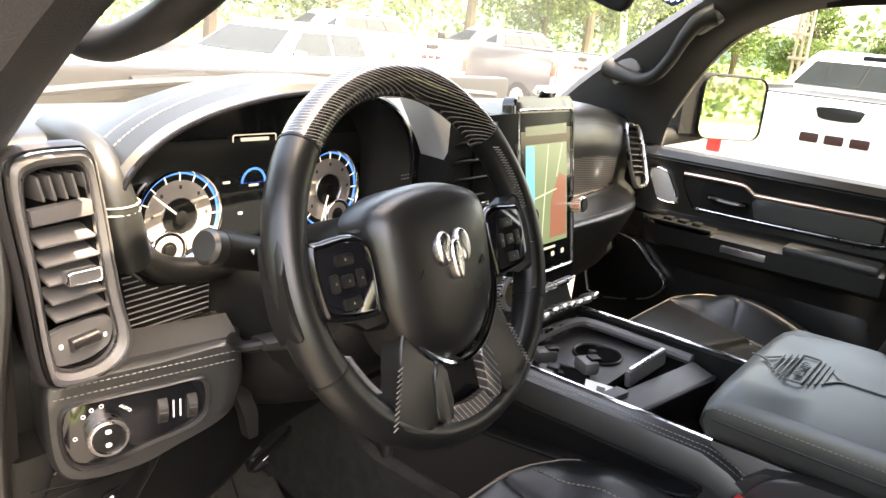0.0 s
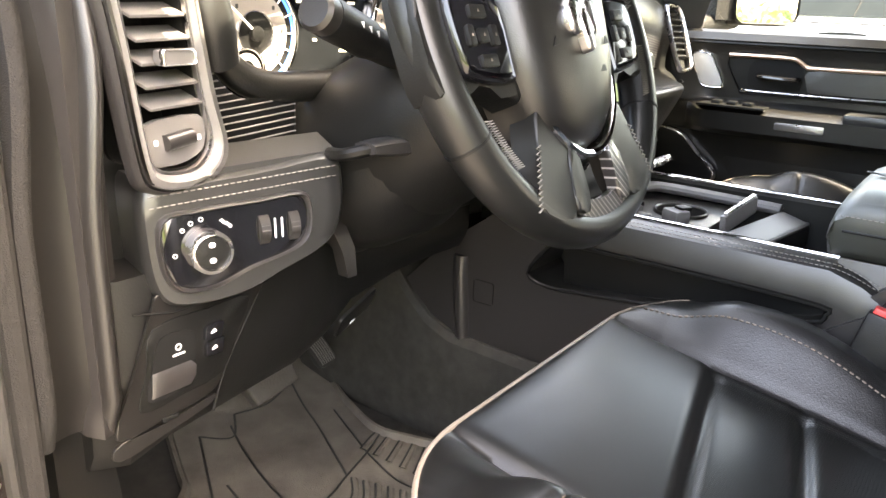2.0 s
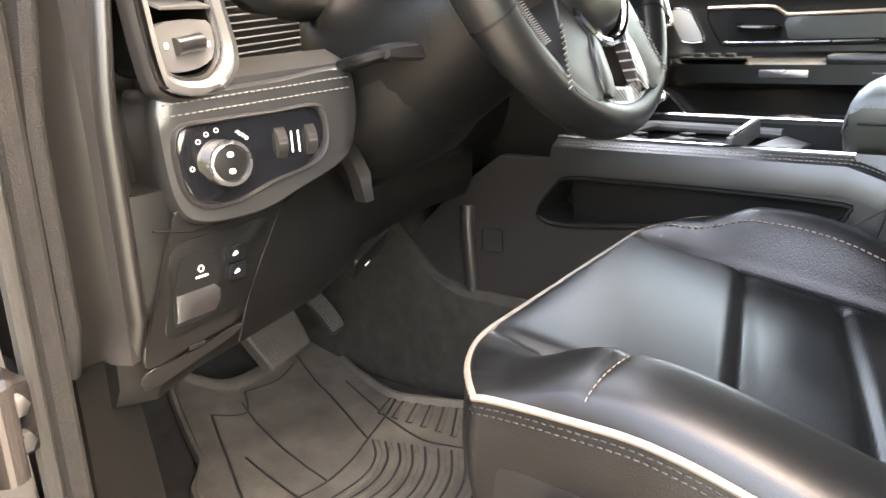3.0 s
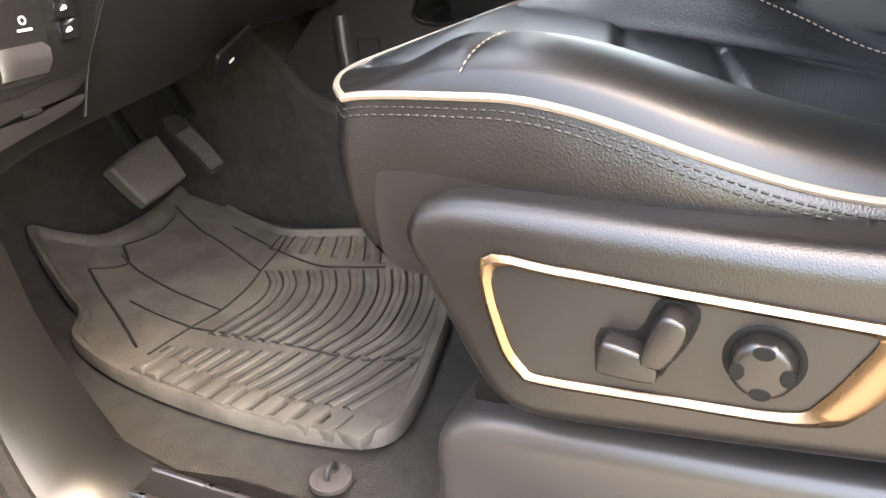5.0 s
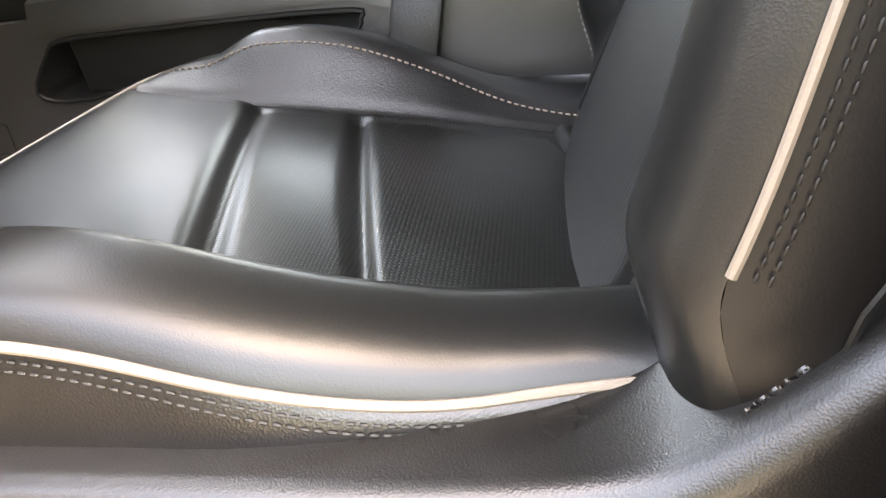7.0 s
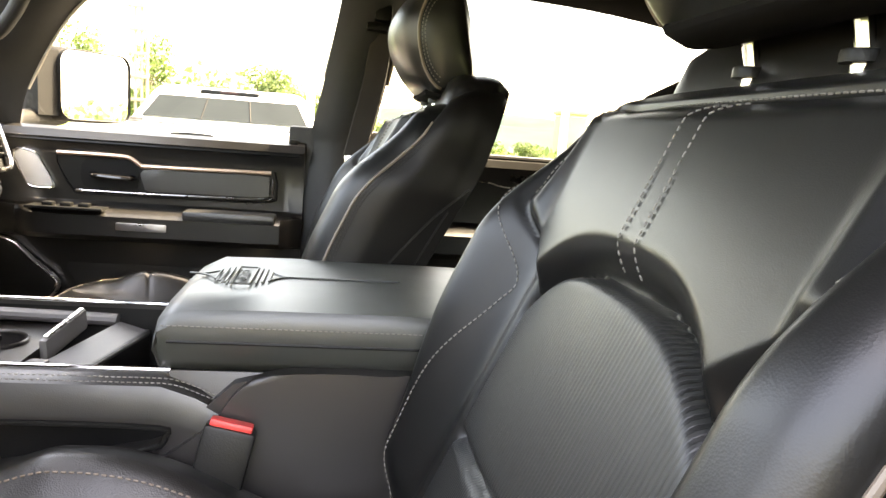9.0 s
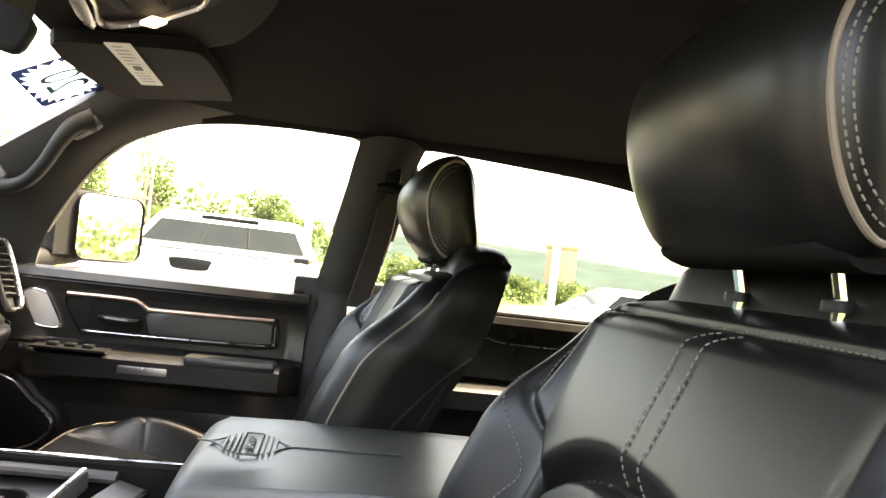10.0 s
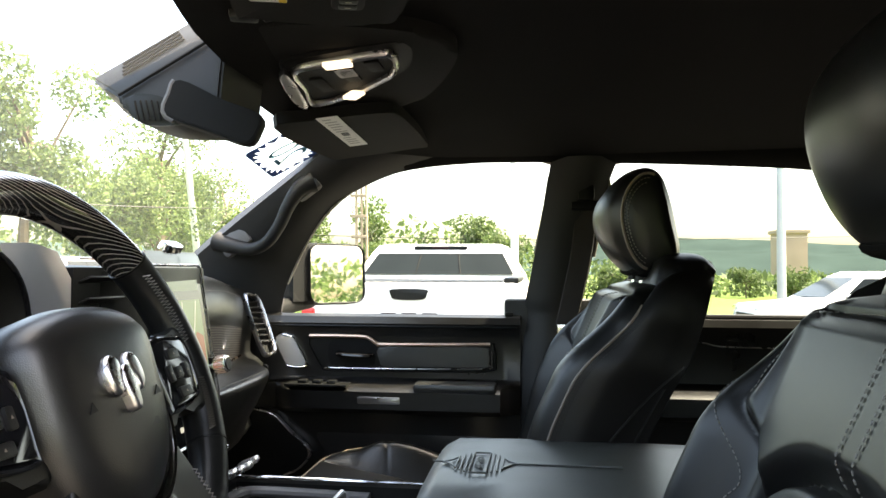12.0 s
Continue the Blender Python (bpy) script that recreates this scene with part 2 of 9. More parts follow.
M = {
    "leather": mat("black_leather", (0.015, 0.0148, 0.0142), 0.37, 0, (900, 0.08), (7, 0.25), 0.75, 0.15, 0.07, "voronoi", 0.34),
    "leather_smooth": mat("smooth_leather", (0.0064, 0.0064, 0.0061), 0.35, 0, (1000, 0.05), (7, 0.25), 0.45, 0.04, 0.02, "voronoi", 0.30),
    "leather_worn": mat("worn_leather", (0.012, 0.0112, 0.0110), 0.34, 0, (700, 0.16), (14, 0.3), 0.5, 0, 0.08, "voronoi"),
    "perforated": dotted("perforated_leather", (0.0065, 0.0069, 0.0064), 0.30, 330),
    "perforated_back": dotted("ribbed_perforated_leather", (0.022, 0.0222, 0.0212), 0.40, 215, 0.3, True),
    "ribbed": dotted("finely_ribbed_leather", (0.0068, 0.0072, 0.0067), 0.29, 400, 0.3),
    "leather_lid": mat("soft_lid_leather", (0.046, 0.049, 0.043), 0.46, 0, (900, 0.08), (9, 0.2), 0.8, 0.2, 0.05, "voronoi", 0.42),
    "piping": mat("pale_piping", (0.185, 0.150, 0.118), 0.4, 0, (500, 0.2), (20, 0.1)),
    "thread": mat("pale_thread", (0.17, 0.158, 0.142), 0.6),
    "thread_tan": mat("tan_thread", (0.011, 0.0085, 0.006), 0.6),
    "thread_dark": mat("brown_thread", (0.16, 0.12, 0.09), 0.6),
    "vinyl": mat("black_vinyl", (0.0070, 0.0064, 0.0060), 0.33, 0, (1000, 0.09), (8, 0.25), 0.62, 0.0, 0.06, "voronoi", 0.35),
    "plastic": mat("grained_plastic", (0.0185, 0.0168, 0.0164), 0.37, 0, (900, 0.06), (6, 0.15), 0.7, 0, 0.05, "voronoi"),
    "plastic_grey": mat("dark_grey_plastic", (0.0115, 0.0106, 0.0100), 0.37, 0, (900, 0.06), (6, 0.15), 0.5, 0, 0.05, "voronoi"),
    "housing": mat("grey_housing_plastic", (0.085, 0.080, 0.080), 0.5, 0, (900, 0.06), (8, 0.1)),
    "jamb": mat("jamb_plastic", (0.007, 0.0066, 0.0062), 0.32, 0, (900, 0.06), (6, 0.15), 0.36),
    "plinth": mat("satin_plinth_plastic", (0.030, 0.0275, 0.0262), 0.33, 0, (900, 0.05), (8, 0.12), 0.6),
    "slat": mat("satin_slat_plastic", (0.10, 0.095, 0.092), 0.38, 0, (900, 0.05), (8, 0.1)),
    "plastic_dark": mat("matt_black_plastic", (0.0055, 0.0055, 0.0053), 0.42, 0, (600, 0.12), (6, 0.2), 0.26),
    "gloss": mat("piano_black", (0.006, 0.006, 0.007), 0.10, 0, (0, 0), (30, 0.2), 0.5, 0.3, 0.03),
    "chrome": mat("chrome", (0.82, 0.82, 0.83), 0.10, 1.0, (0, 0), (25, 0.05), 0.5, 0, 0.03),
    "satin": mat("satin_metal", (0.62, 0.60, 0.60), 0.28, 1.0, (900, 0.05), (30, 0.06), 0.5, 0, 0.05),
    "gun": mat("dark_satin_metal", (0.50, 0.48, 0.48), 0.30, 1.0, (900, 0.05), (30, 0.1), 0.5, 0, 0.05),
    "copper": mat("satin_bronze_metal", (0.26, 0.180, 0.118), 0.27, 1.0, (900, 0.05), (30, 0.08), 0.5, 0, 0.05),
    "copper_trim": mat("brushed_copper_trim", (0.78, 0.56, 0.43), 0.42, 1.0, (900, 0.05), (30, 0.06), 0.5, 0, 0.05),
    # darker copy for the backrest sides: shade from outside put into the colour
    "side_shaded": mat("shade_toned_side_vinyl", (0.0060, 0.0052, 0.0048), 0.42, 0, (900, 0.07), (8, 0.2), 0.28),
    "side_leather": mat("dark_brown_side_leather", (0.0072, 0.0060, 0.0054), 0.33, 0, (800, 0.14), (9, 0.3), 0.60, 0, 0.06, "voronoi"),
    "carpet": mat("charcoal_carpet", (0.044, 0.042, 0.038), 0.95, 0, (900, 1.0), (40, 0.45), 0.1),
    "rubber": mat("dusty_rubber", (0.098, 0.088, 0.074), 0.66, 0, (420, 0.5), (16, 0.75), 0.3),
    "pedal": mat("worn_pedal_rubber", (0.052, 0.047, 0.042), 0.6, 0, (300, 0.5), (30, 0.4), 0.35),
    "rubber_black": mat("black_rubber", (0.014, 0.014, 0.014), 0.6, 0, (300, 0.3), (12, 0.3)),
    "fabric": mat("black_headliner_cloth", (0.0105, 0.0100, 0.0097), 0.95, 0, (900, 0.3), (5, 0.2), 0.05),
    "knit": mat("grey_pillar_cloth", (0.016, 0.0155, 0.015), 0.9, 0, (800, 0.5), (5, 0.2), 0.1),
    "pillar": mat("pillar_plastic", (0.014, 0.0135, 0.0135), 0.6, 0, (600, 0.3), (6, 0.2)),
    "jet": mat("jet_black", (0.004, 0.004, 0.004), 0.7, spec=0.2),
    "paint_black": mat("black_car_paint", (0.010, 0.009, 0.009), 0.12, 0, (0, 0), (20, 0.3), 0.5, 0.8),
    "paint_white": mat("white_car_paint", (0.78, 0.79, 0.79), 0.22, 0, (0, 0), (3, 0.03), 0.5, 0.7),
    "paint_red": mat("dark_red_car_paint", (0.16, 0.03, 0.03), 0.25, 0, (0, 0), (3, 0.1), 0.5, 0.7),
    "paint_grey": mat("grey_car_paint", (0.09, 0.085, 0.09), 0.25, 0, (0, 0), (3, 0.1), 0.5, 0.7),
    "paint_silver": mat("silver_car_paint", (0.55, 0.56, 0.58), 0.25, 0.3, (0, 0), (3, 0.05), 0.5, 0.7),
    "car_glass": mat("dark_car_glass", (0.012, 0.015, 0.016), 0.10, 0, (0, 0), (4, 0.3), 0.12, 0.0),
    "red_lens": mat("red_lens", (0.55, 0.02, 0.02), 0.15, 0, (0, 0), (40, 0.2), 0.5, 0.5),
    "red_button": mat("red_button_plastic", (0.62, 0.035, 0.03), 0.4),
    "red_bar": mat("dark_red_badge", (0.030, 0.010, 0.010), 0.3, 0.3),
    "window": glass("window_glass", (0.66, 0.71, 0.68)),
    "windshield": glass("windshield_glass", (0.93, 0.97, 0.94), haze=0.012),
    "rear_window": glass("tinted_window_glass", (0.50, 0.54, 0.52)),
    "mirror": mat("mirror_silver", (0.86, 0.88, 0.88), 0.02, 1.0, (0, 0), (6, 0.02)),
    "clear": glass("clear_lens", (0.95, 0.96, 0.96), 0.03, 1.5),
    "dial": mat("brushed_dial_face", (0.45, 0.40, 0.36), 0.4, 0.5, (500, 0.1), (40, 0.12)),
    "white": mat("white_print", (0.8, 0.8, 0.78), 0.6),
    "label_white": mat("white_label", (0.75, 0.74, 0.70), 0.5, 0, (0, 0), (30, 0.06)),
    "label_yellow": mat("yellow_label", (0.75, 0.5, 0.05), 0.5),
    "ink": mat("print_ink", (0.05, 0.05, 0.05), 0.6),
    "wood_rim": striped("striped_rim_veneer", (0.014, 0.013, 0.0125), (0.20, 0.185, 0.17), 330, (0.28, 0.30, 0.91), 0.22, 0.80),
    "wood_low": striped("striped_veneer_slanted", (0.020, 0.018, 0.018), (0.22, 0.20, 0.19), 190, (0.75, 0.1, 0.6), 0.3, 0.80),
    "wood_dash": striped("striped_dash_veneer", (0.030, 0.026, 0.024), (0.20, 0.18, 0.16), 200, (0.10, 0.0, 1.0), 0.35, 0.70),
    "reveal": mat("pale_reveal", (0.34, 0.30, 0.25), 0.6, 0, (0, 0), (30, 0.1)),
    "asphalt": mat("asphalt", (0.055, 0.054, 0.052), 0.9, 0, (90, 0.8), (0.8, 0.25), 0.3),
    "concrete": mat("weathered_asphalt", (0.072, 0.069, 0.064), 0.9, 0, (60, 0.5), (0.9, 0.15), 0.2),
    "grass": mat("lawn_grass", (0.10, 0.15, 0.03), 0.9, 0, (30, 1.0), (0.4, 0.35), 0.2),
    "bark": mat("bark", (0.09, 0.07, 0.05), 0.9, 0, (20, 0.8), (3, 0.3), 0.2),
    "pole_wood": mat("weathered_timber", (0.30, 0.24, 0.17), 0.85, 0, (40, 0.5), (4, 0.25), 0.2),
    "pole_metal": mat("galvanised_metal", (0.50, 0.52, 0.52), 0.45, 0.5, (60, 0.1), (4, 0.1)),
    "webbing": mat("belt_webbing", (0.045, 0.039, 0.036), 0.75, 0, (900, 0.5), (20, 0.2), 0.2),
    "tweeter": dotted("tweeter_mesh", (0.40, 0.40, 0.40), 0.45, 260, 0.25),
    "dash_leather": mat("dash_leather", (0.0085, 0.0086, 0.0082), 0.36, 0, (900, 0.08), (7, 0.25), 0.48, 0.06, 0.07, "voronoi", 0.34),
    "silver_paint": mat("silver_painted_plastic", (0.52, 0.51, 0.51), 0.42, 0.25, (900, 0.05), (20, 0.06), 0.5),
    "dull_black": mat("dull_black_plastic", (0.006, 0.006, 0.006), 0.62, 0, (800, 0.1), (10, 0.2), 0.12),
    "visor": mat("visor_cloth", (0.0115, 0.0110, 0.0106), 0.85, 0, (700, 0.25), (8, 0.2), 0.12),
    "housing_dark": mat("dark_housing_plastic", (0.016, 0.0155, 0.0155), 0.5, 0, (900, 0.06), (8, 0.12), 0.25),
    "label_print": mat("grey_label_print", (0.30, 0.29, 0.28), 0.6),
    "lamp_lit": glow("lit_lamp_window", (1.0, 0.86, 0.66), 0.16),
    "hill": mat("wooded_hill", (0.030, 0.045, 0.042), 1.0, 0, (0, 0), (0.05, 0.35), 0.0),
    "brick_far": mat("pale_brick", (0.36, 0.26, 0.22), 0.9, 0, (0, 0), (0.5, 0.15), 0.1),
    "screen": mat("dark_screen", (0.008, 0.009, 0.010), 0.12, 0, (0, 0), (20, 0.1), 0.5, 0.2),
    "glow_map": glow("screen_map", (0.16, 0.22, 0.13), 0.085),
    "glow_water": glow("screen_blue", (0.08, 0.33, 0.42), 0.13),
    "glow_brown": glow("screen_brown", (0.22, 0.10, 0.07), 0.10),
    "glow_bar": glow("screen_bar", (0.12, 0.15, 0.10), 0.08),
    "glow_line": glow("screen_line", (0.42, 0.42, 0.36), 0.11),
    "glow_blue": glow("dial_blue_ring", (0.05, 0.22, 0.75), 0.108),
    "glow_white": glow("lit_white_mark", (0.85, 0.85, 0.80), 0.072),
}


def leaf_mat(name, base, tip):
    m = mat(name, base, 0.6, 0, spec=0.3)
    nt = m.node_tree
    b = nt.nodes["Principled BSDF"]
    g = nt.nodes.new("ShaderNodeNewGeometry")
    mx = nt.nodes.new("ShaderNodeMix")
    mx.data_type = "RGBA"
    mx.inputs[6].default_value, mx.inputs[7].default_value = (*base, 1), (*tip, 1)
    nt.links.new(g.outputs["Random Per Island"], mx.inputs[0])
    nt.links.new(mx.outputs[2], b.inputs["Base Color"])
    tr = nt.nodes.new("ShaderNodeBsdfTranslucent")
    nt.links.new(mx.outputs[2], tr.inputs[0])
    ms = nt.nodes.new("ShaderNodeMixShader")
    ms.inputs[0].default_value = 0.45
    nt.links.new(b.outputs[0], ms.inputs[1])
    nt.links.new(tr.outputs[0], ms.inputs[2])
    nt.links.new(ms.outputs[0], nt.nodes["Material Output"].inputs[0])
    return m


M["sticker_white"] = leaf_mat("translucent_white_film", (0.88, 0.89, 0.89), (0.90, 0.91, 0.91))
M["sticker_white"].node_tree.nodes["Mix Shader"].inputs[0].default_value = 0.8
M["sticker_navy"] = leaf_mat("translucent_navy_film", (0.03, 0.07, 0.16), (0.03, 0.07, 0.17))
M["sticker_teal"] = leaf_mat("translucent_teal_film", (0.02, 0.12, 0.16), (0.02, 0.12, 0.17))
M["leaf"] = leaf_mat("leaf_green", (0.050, 0.088, 0.028), (0.125, 0.168, 0.060))
M["leaf_far"] = leaf_mat("leaf_far_green", (0.050, 0.080, 0.028), (0.11, 0.15, 0.055))

# ---- building helpers ----


def thing(name, at, label, category, group="", kind=""):
    """An Empty at the thing's base, which parents its parts."""
    ob = new(name)
    ob.location, ob.empty_display_size = at, 0.05
    return tagged(ob, label, category, group, kind)


def base_of(ob):
    """Where a parent's own origin lies: a thing's Empty stands at its base, parts lie at the world's origin."""
    return ob.location.copy() if ob.data is None else Vector((0, 0, 0))


def part(name, bm, material, parent=None, label="", sharp=32):
    """Links a bmesh, given in world places, as one mesh object under a thing or part."""
    bmesh.ops.recalc_face_normals(bm, faces=bm.faces)
    me = bpy.data.meshes.new(name)
    bm.to_mesh(me)
    bm.free()
    for m in material if isinstance(material, (list, tuple)) else [material]:
        me.materials.append(m)
    me.polygons.foreach_set("use_smooth", [True] * len(me.polygons))
    me.set_sharp_from_angle(angle=radians(sharp))
    ob = new(name, me)
    if parent is not None:
        ob.parent = parent
        ob.matrix_parent_inverse = Matrix.Translation(-base_of(parent))
    if label:
        tagged(ob, label)
    return ob


def solid(name, bm, material, label, category, kind="", group="", sharp=32):
    return tagged(part(name, bm, material, None, "", sharp), label, category, group, kind)


def V(*a):
    return Vector(a)


def spline(points, n=6, closed=False):
    """Catmull-Rom curve through the points."""
    p = [Vector(q) for q in points]
    k = len(p)
    out = []
    for i in range(k if closed else k - 1):
        a, b, c, d = (p[(i - 1) % k], p[i], p[(i + 1) % k], p[(i + 2) % k]) if closed else (p[max(i - 1, 0)], p[i], p[i + 1], p[min(i + 2, k - 1)])
        for j in range(n):
            u = j / n
            out.append(0.5 * ((2 * b) + (c - a) * u + (2 * a - 5 * b + 4 * c - d) * u * u + (3 * b - a - 3 * c + d) * u ** 3))
    if not closed:
        out.append(p[-1].copy())
    return out


def rings_into(bm, rings, closed_ring=True, closed_path=False, caps=True):
    vs = [[bm.verts.new(p) for p in r] for r in rings]
    n = len(vs[0])
    m = len(vs)
    for i in range(m if closed_path else m - 1):
        a, b = vs[i], vs[(i + 1) % m]
        for j in range(n if closed_ring else n - 1):
            bm.faces.new((a[j], a[(j + 1) % n], b[(j + 1) % n], b[j]))
    if caps and closed_ring and not closed_path:
        bm.faces.new(vs[0][::-1])
        bm.faces.new(vs[-1])
    return vs


def loft(rings, closed_ring=True, closed_path=False, caps=True):
    bm = bmesh.new()
    rings_into(bm, rings, closed_ring, closed_path, caps)
    return bm


def sweep_into(bm, path, radius, n=8, closed=False, squash=1.0, up=None):
    """A round (or squashed) tube along a path. radius: a number or one for each point."""
    p = [Vector(q) for q in path]
    k = len(p)
    rings = []
    ref = Vector(up) if up is not None else None
    for i in range(k):
        t = (p[(i + 1) % k] - p[i - 1]) if closed else (p[min(i + 1, k - 1)] - p[max(i - 1, 0)])
        t.normalize()
        if ref is None:
            ref = Vector((0, 0, 1)) if abs(t.z) < 0.9 else Vector((1, 0, 0))
        s = t.cross(ref)
        s.normalize()
        u = s.cross(t)
        if up is None:
            ref = u
        r = radius[i] if isinstance(radius, (list, tuple)) else radius
        rings.append([p[i] + s * math.cos(a) * r + u * math.sin(a) * r * squash for a in [2 * math.pi * j / n for j in range(n)]])
    rings_into(bm, rings, True, closed, True)


def tube(path, radius, n=8, closed=False, squash=1.0, up=None):
    bm = bmesh.new()
    sweep_into(bm, path, radius, n, closed, squash, up)
    return bm


def box_into(bm, c, size, bevel=0.0, turn=None, seg=2):
    r = bmesh.ops.create_cube(bm, size=1.0)
    m = Matrix.Translation(c) @ (turn if turn is not None else Matrix()) @ Matrix.Diagonal((*size, 1))
    bmesh.ops.transform(bm, matrix=m, verts=r["verts"])
    if bevel:
        es = {e for v in r["verts"] for e in v.link_edges}
        bmesh.ops.bevel(bm, geom=list(es), offset=bevel, segments=seg, profile=0.6, affect="EDGES", clamp_overlap=True)


def box(c, size, bevel=0.0, turn=None, seg=2):
    bm = bmesh.new()
    box_into(bm, c, size, bevel, turn, seg)
    return bm


def basis(o, ux, uy):
    """A frame whose x, y lie along ux, uy and whose z stands out of them."""
    ux = Vector(ux).normalized()
    uz = ux.cross(Vector(uy)).normalized()
    uy = uz.cross(ux)
    m = Matrix((ux, uy, uz)).transposed().to_4x4()
    return Matrix.Translation(o) @ m


def rrect(w, h, r, n=5, cx=0.0, cy=0.0):
    out = []
    for sx, sy, a0 in ((1, 1, 0), (-1, 1, 90), (-1, -1, 180), (1, -1, 270)):
        for j in range(n + 1):
            a = radians(a0 + 90 * j / n)
            out.append((cx + sx * (w / 2 - r) + r * math.cos(a), cy + sy * (h / 2 - r) + r * math.sin(a)))
    return out


def disc(r, n=32, cx=0.0, cy=0.0):
    return [(cx + r * math.cos(2 * math.pi * i / n), cy + r * math.sin(2 * math.pi * i / n)) for i in range(n)]


def soft_outline(pts, n=5):
    """A closed 2D outline rounded through the points."""
    return [(p.x, p.y) for p in spline([(x, y, 0) for x, y in pts], n, True)]


def plate_into(bm, fr, outline, depth, bevel=0.0, seg=2, z0=0.0):
    """A plate of an outline in the frame fr, its face at z0 + depth, with rounded front edges."""
    fr = fr @ Matrix.Translation((0, 0, z0))
    back = [bm.verts.new(fr @ Vector((x, y, 0))) for x, y in outline]
    front = [bm.verts.new(fr @ Vector((x, y, depth))) for x, y in outline]
    n = len(outline)
    for i in range(n):
        bm.faces.new((back[i], back[(i + 1) % n], front[(i + 1) % n], front[i]))
    bm.faces.new(back[::-1])
    f = bm.faces.new(front)
    if bevel:
        bmesh.ops.bevel(bm, geom=list(f.edges), offset=bevel, segments=seg, profile=0.6, affect="EDGES", clamp_overlap=True)


def plate(fr, outline, depth, bevel=0.0, seg=2, z0=0.0):
    bm = bmesh.new()
    plate_into(bm, fr, outline, depth, bevel, seg, z0)
    return bm


def pillow(fr, outline, depth, r, seg=5, z0=0.0):
    """A thick plate whose front edge is rolled over with the radius r."""
    n = len(outline)
    nrm = []
    area = sum(outline[i][0] * outline[(i + 1) % n][1] - outline[(i + 1) % n][0] * outline[i][1] for i in range(n))
    sg = 1 if area > 0 else -1
    for i in range(n):
        a, b = outline[i - 1], outline[(i + 1) % n]
        t = Vector((b[0] - a[0], b[1] - a[1]))
        t.normalize()
        nrm.append(Vector((t.y * sg, -t.x * sg)))
    w = max(2, n // 16)
    nrm = [sum((nrm[(i + j) % n] for j in range(-w, w + 1)), Vector((0, 0))) / (2 * w + 1) for i in range(n)]
    rings = [[fr @ Vector((x, y, z0)) for x, y in outline]]
    for k in range(seg + 1):
        a = math.pi / 2 * k / seg
        ins, z = r * (1 - math.cos(a)), z0 + depth - r + r * math.sin(a)
        rings.append([fr @ Vector((x - u * ins, y - v * ins, z)) for (x, y), (u, v) in zip(outline, nrm)])
    return loft(rings)


def band(fr, outer, inner, depth, z0=0.0, round_=0.0):
    """A flat ring between two outlines with the same count of points; round_ lifts its middle into a rounded section."""
    bm = bmesh.new()
    f = fr @ Matrix.Translation((0, 0, z0))
    mid = [((a[0] + b[0]) / 2, (a[1] + b[1]) / 2) for a, b in zip(outer, inner)]
    q1 = [(a[0] * 0.85 + b[0] * 0.15, a[1] * 0.85 + b[1] * 0.15) for a, b in zip(outer, inner)]
    q2 = [(a[0] * 0.15 + b[0] * 0.85, a[1] * 0.15 + b[1] * 0.85) for a, b in zip(outer, inner)]
    rows = ((outer, 0), (outer, depth * 0.7), (q1, depth), (mid, depth + round_), (q2, depth), (inner, depth * 0.7), (inner, 0))
    n = len(outer)
    vs = [[bm.verts.new(f @ Vector((x, y, z))) for x, y in o] for o, z in rows]
    for i in range(len(vs)):
        a, b = vs[i], vs[(i + 1) % len(vs)]
        for j in range(n):
            bm.faces.new((a[j], a[(j + 1) % n], b[(j + 1) % n], b[j]))
    return bm


def surface(fn, nu, nv, index=None):
    """A grid of fn(u, v), u and v from 0 to 1; index(u, v) picks the material of a face."""
    bm = bmesh.new()
    vs = [[bm.verts.new(fn(i / nu, j / nv)) for i in range(nu + 1)] for j in range(nv + 1)]
    for j in range(nv):
        for i in range(nu):
            f = bm.faces.new((vs[j][i], vs[j][i + 1], vs[j + 1][i + 1], vs[j + 1][i]))
            if index is not None:
                f.material_index = index((i + 0.5) / nu, (j + 0.5) / nv)
    return bm


def stitches(paths, step=0.0075, size=0.0010, fill=0.66):
    """Rows of single short threads along paths that lie on a surface."""
    bm = bmesh.new()
    for path in paths:
        p = [Vector(q) for q in path]
        at = [0.0]
        for a, b in zip(p[:-1], p[1:]):
            at.append(at[-1] + (b - a).length)
        i, pos = 0, 0.0

        def place(d):
            k = max(j for j in range(len(at) - 1) if at[j] <= d)
            return p[k].lerp(p[k + 1], min(1.0, (d - at[k]) / max(1e-9, at[k + 1] - at[k])))
        while pos + step < at[-1]:
            q, r = place(pos), place(pos + step * fill)
            sweep_into(bm, [q, q.lerp(r, 0.15), q.lerp(r, 0.85), r], [size * 0.5, size, size, size * 0.5], 5)
            pos += step
    return bm


def fine(ob):
    """Marks a part as uncountable small pieces."""
    return tagged(ob, kind="stuff")


def smooth(a, b, x):
    t = min(1.0, max(0.0, (x - a) / (b - a)))
    return t * t * (3 - 2 * t)


def bump(x, c, w):
    return math.exp(-((x - c) / w) ** 2)


def text(name, body, size, fr, material, parent, depth=0.0004, align="CENTER"):
    cu = bpy.data.curves.new(name, "FONT")
    cu.body, cu.size, cu.extrude, cu.align_x, cu.align_y = body, size, depth, align, "CENTER"
    cu.materials.append(material)
    ob = new(name, cu)
    if parent is not None:
        ob.parent = parent
        ob.matrix_parent_inverse = Matrix.Translation(-base_of(parent))
    ob.matrix_basis = fr
    return ob


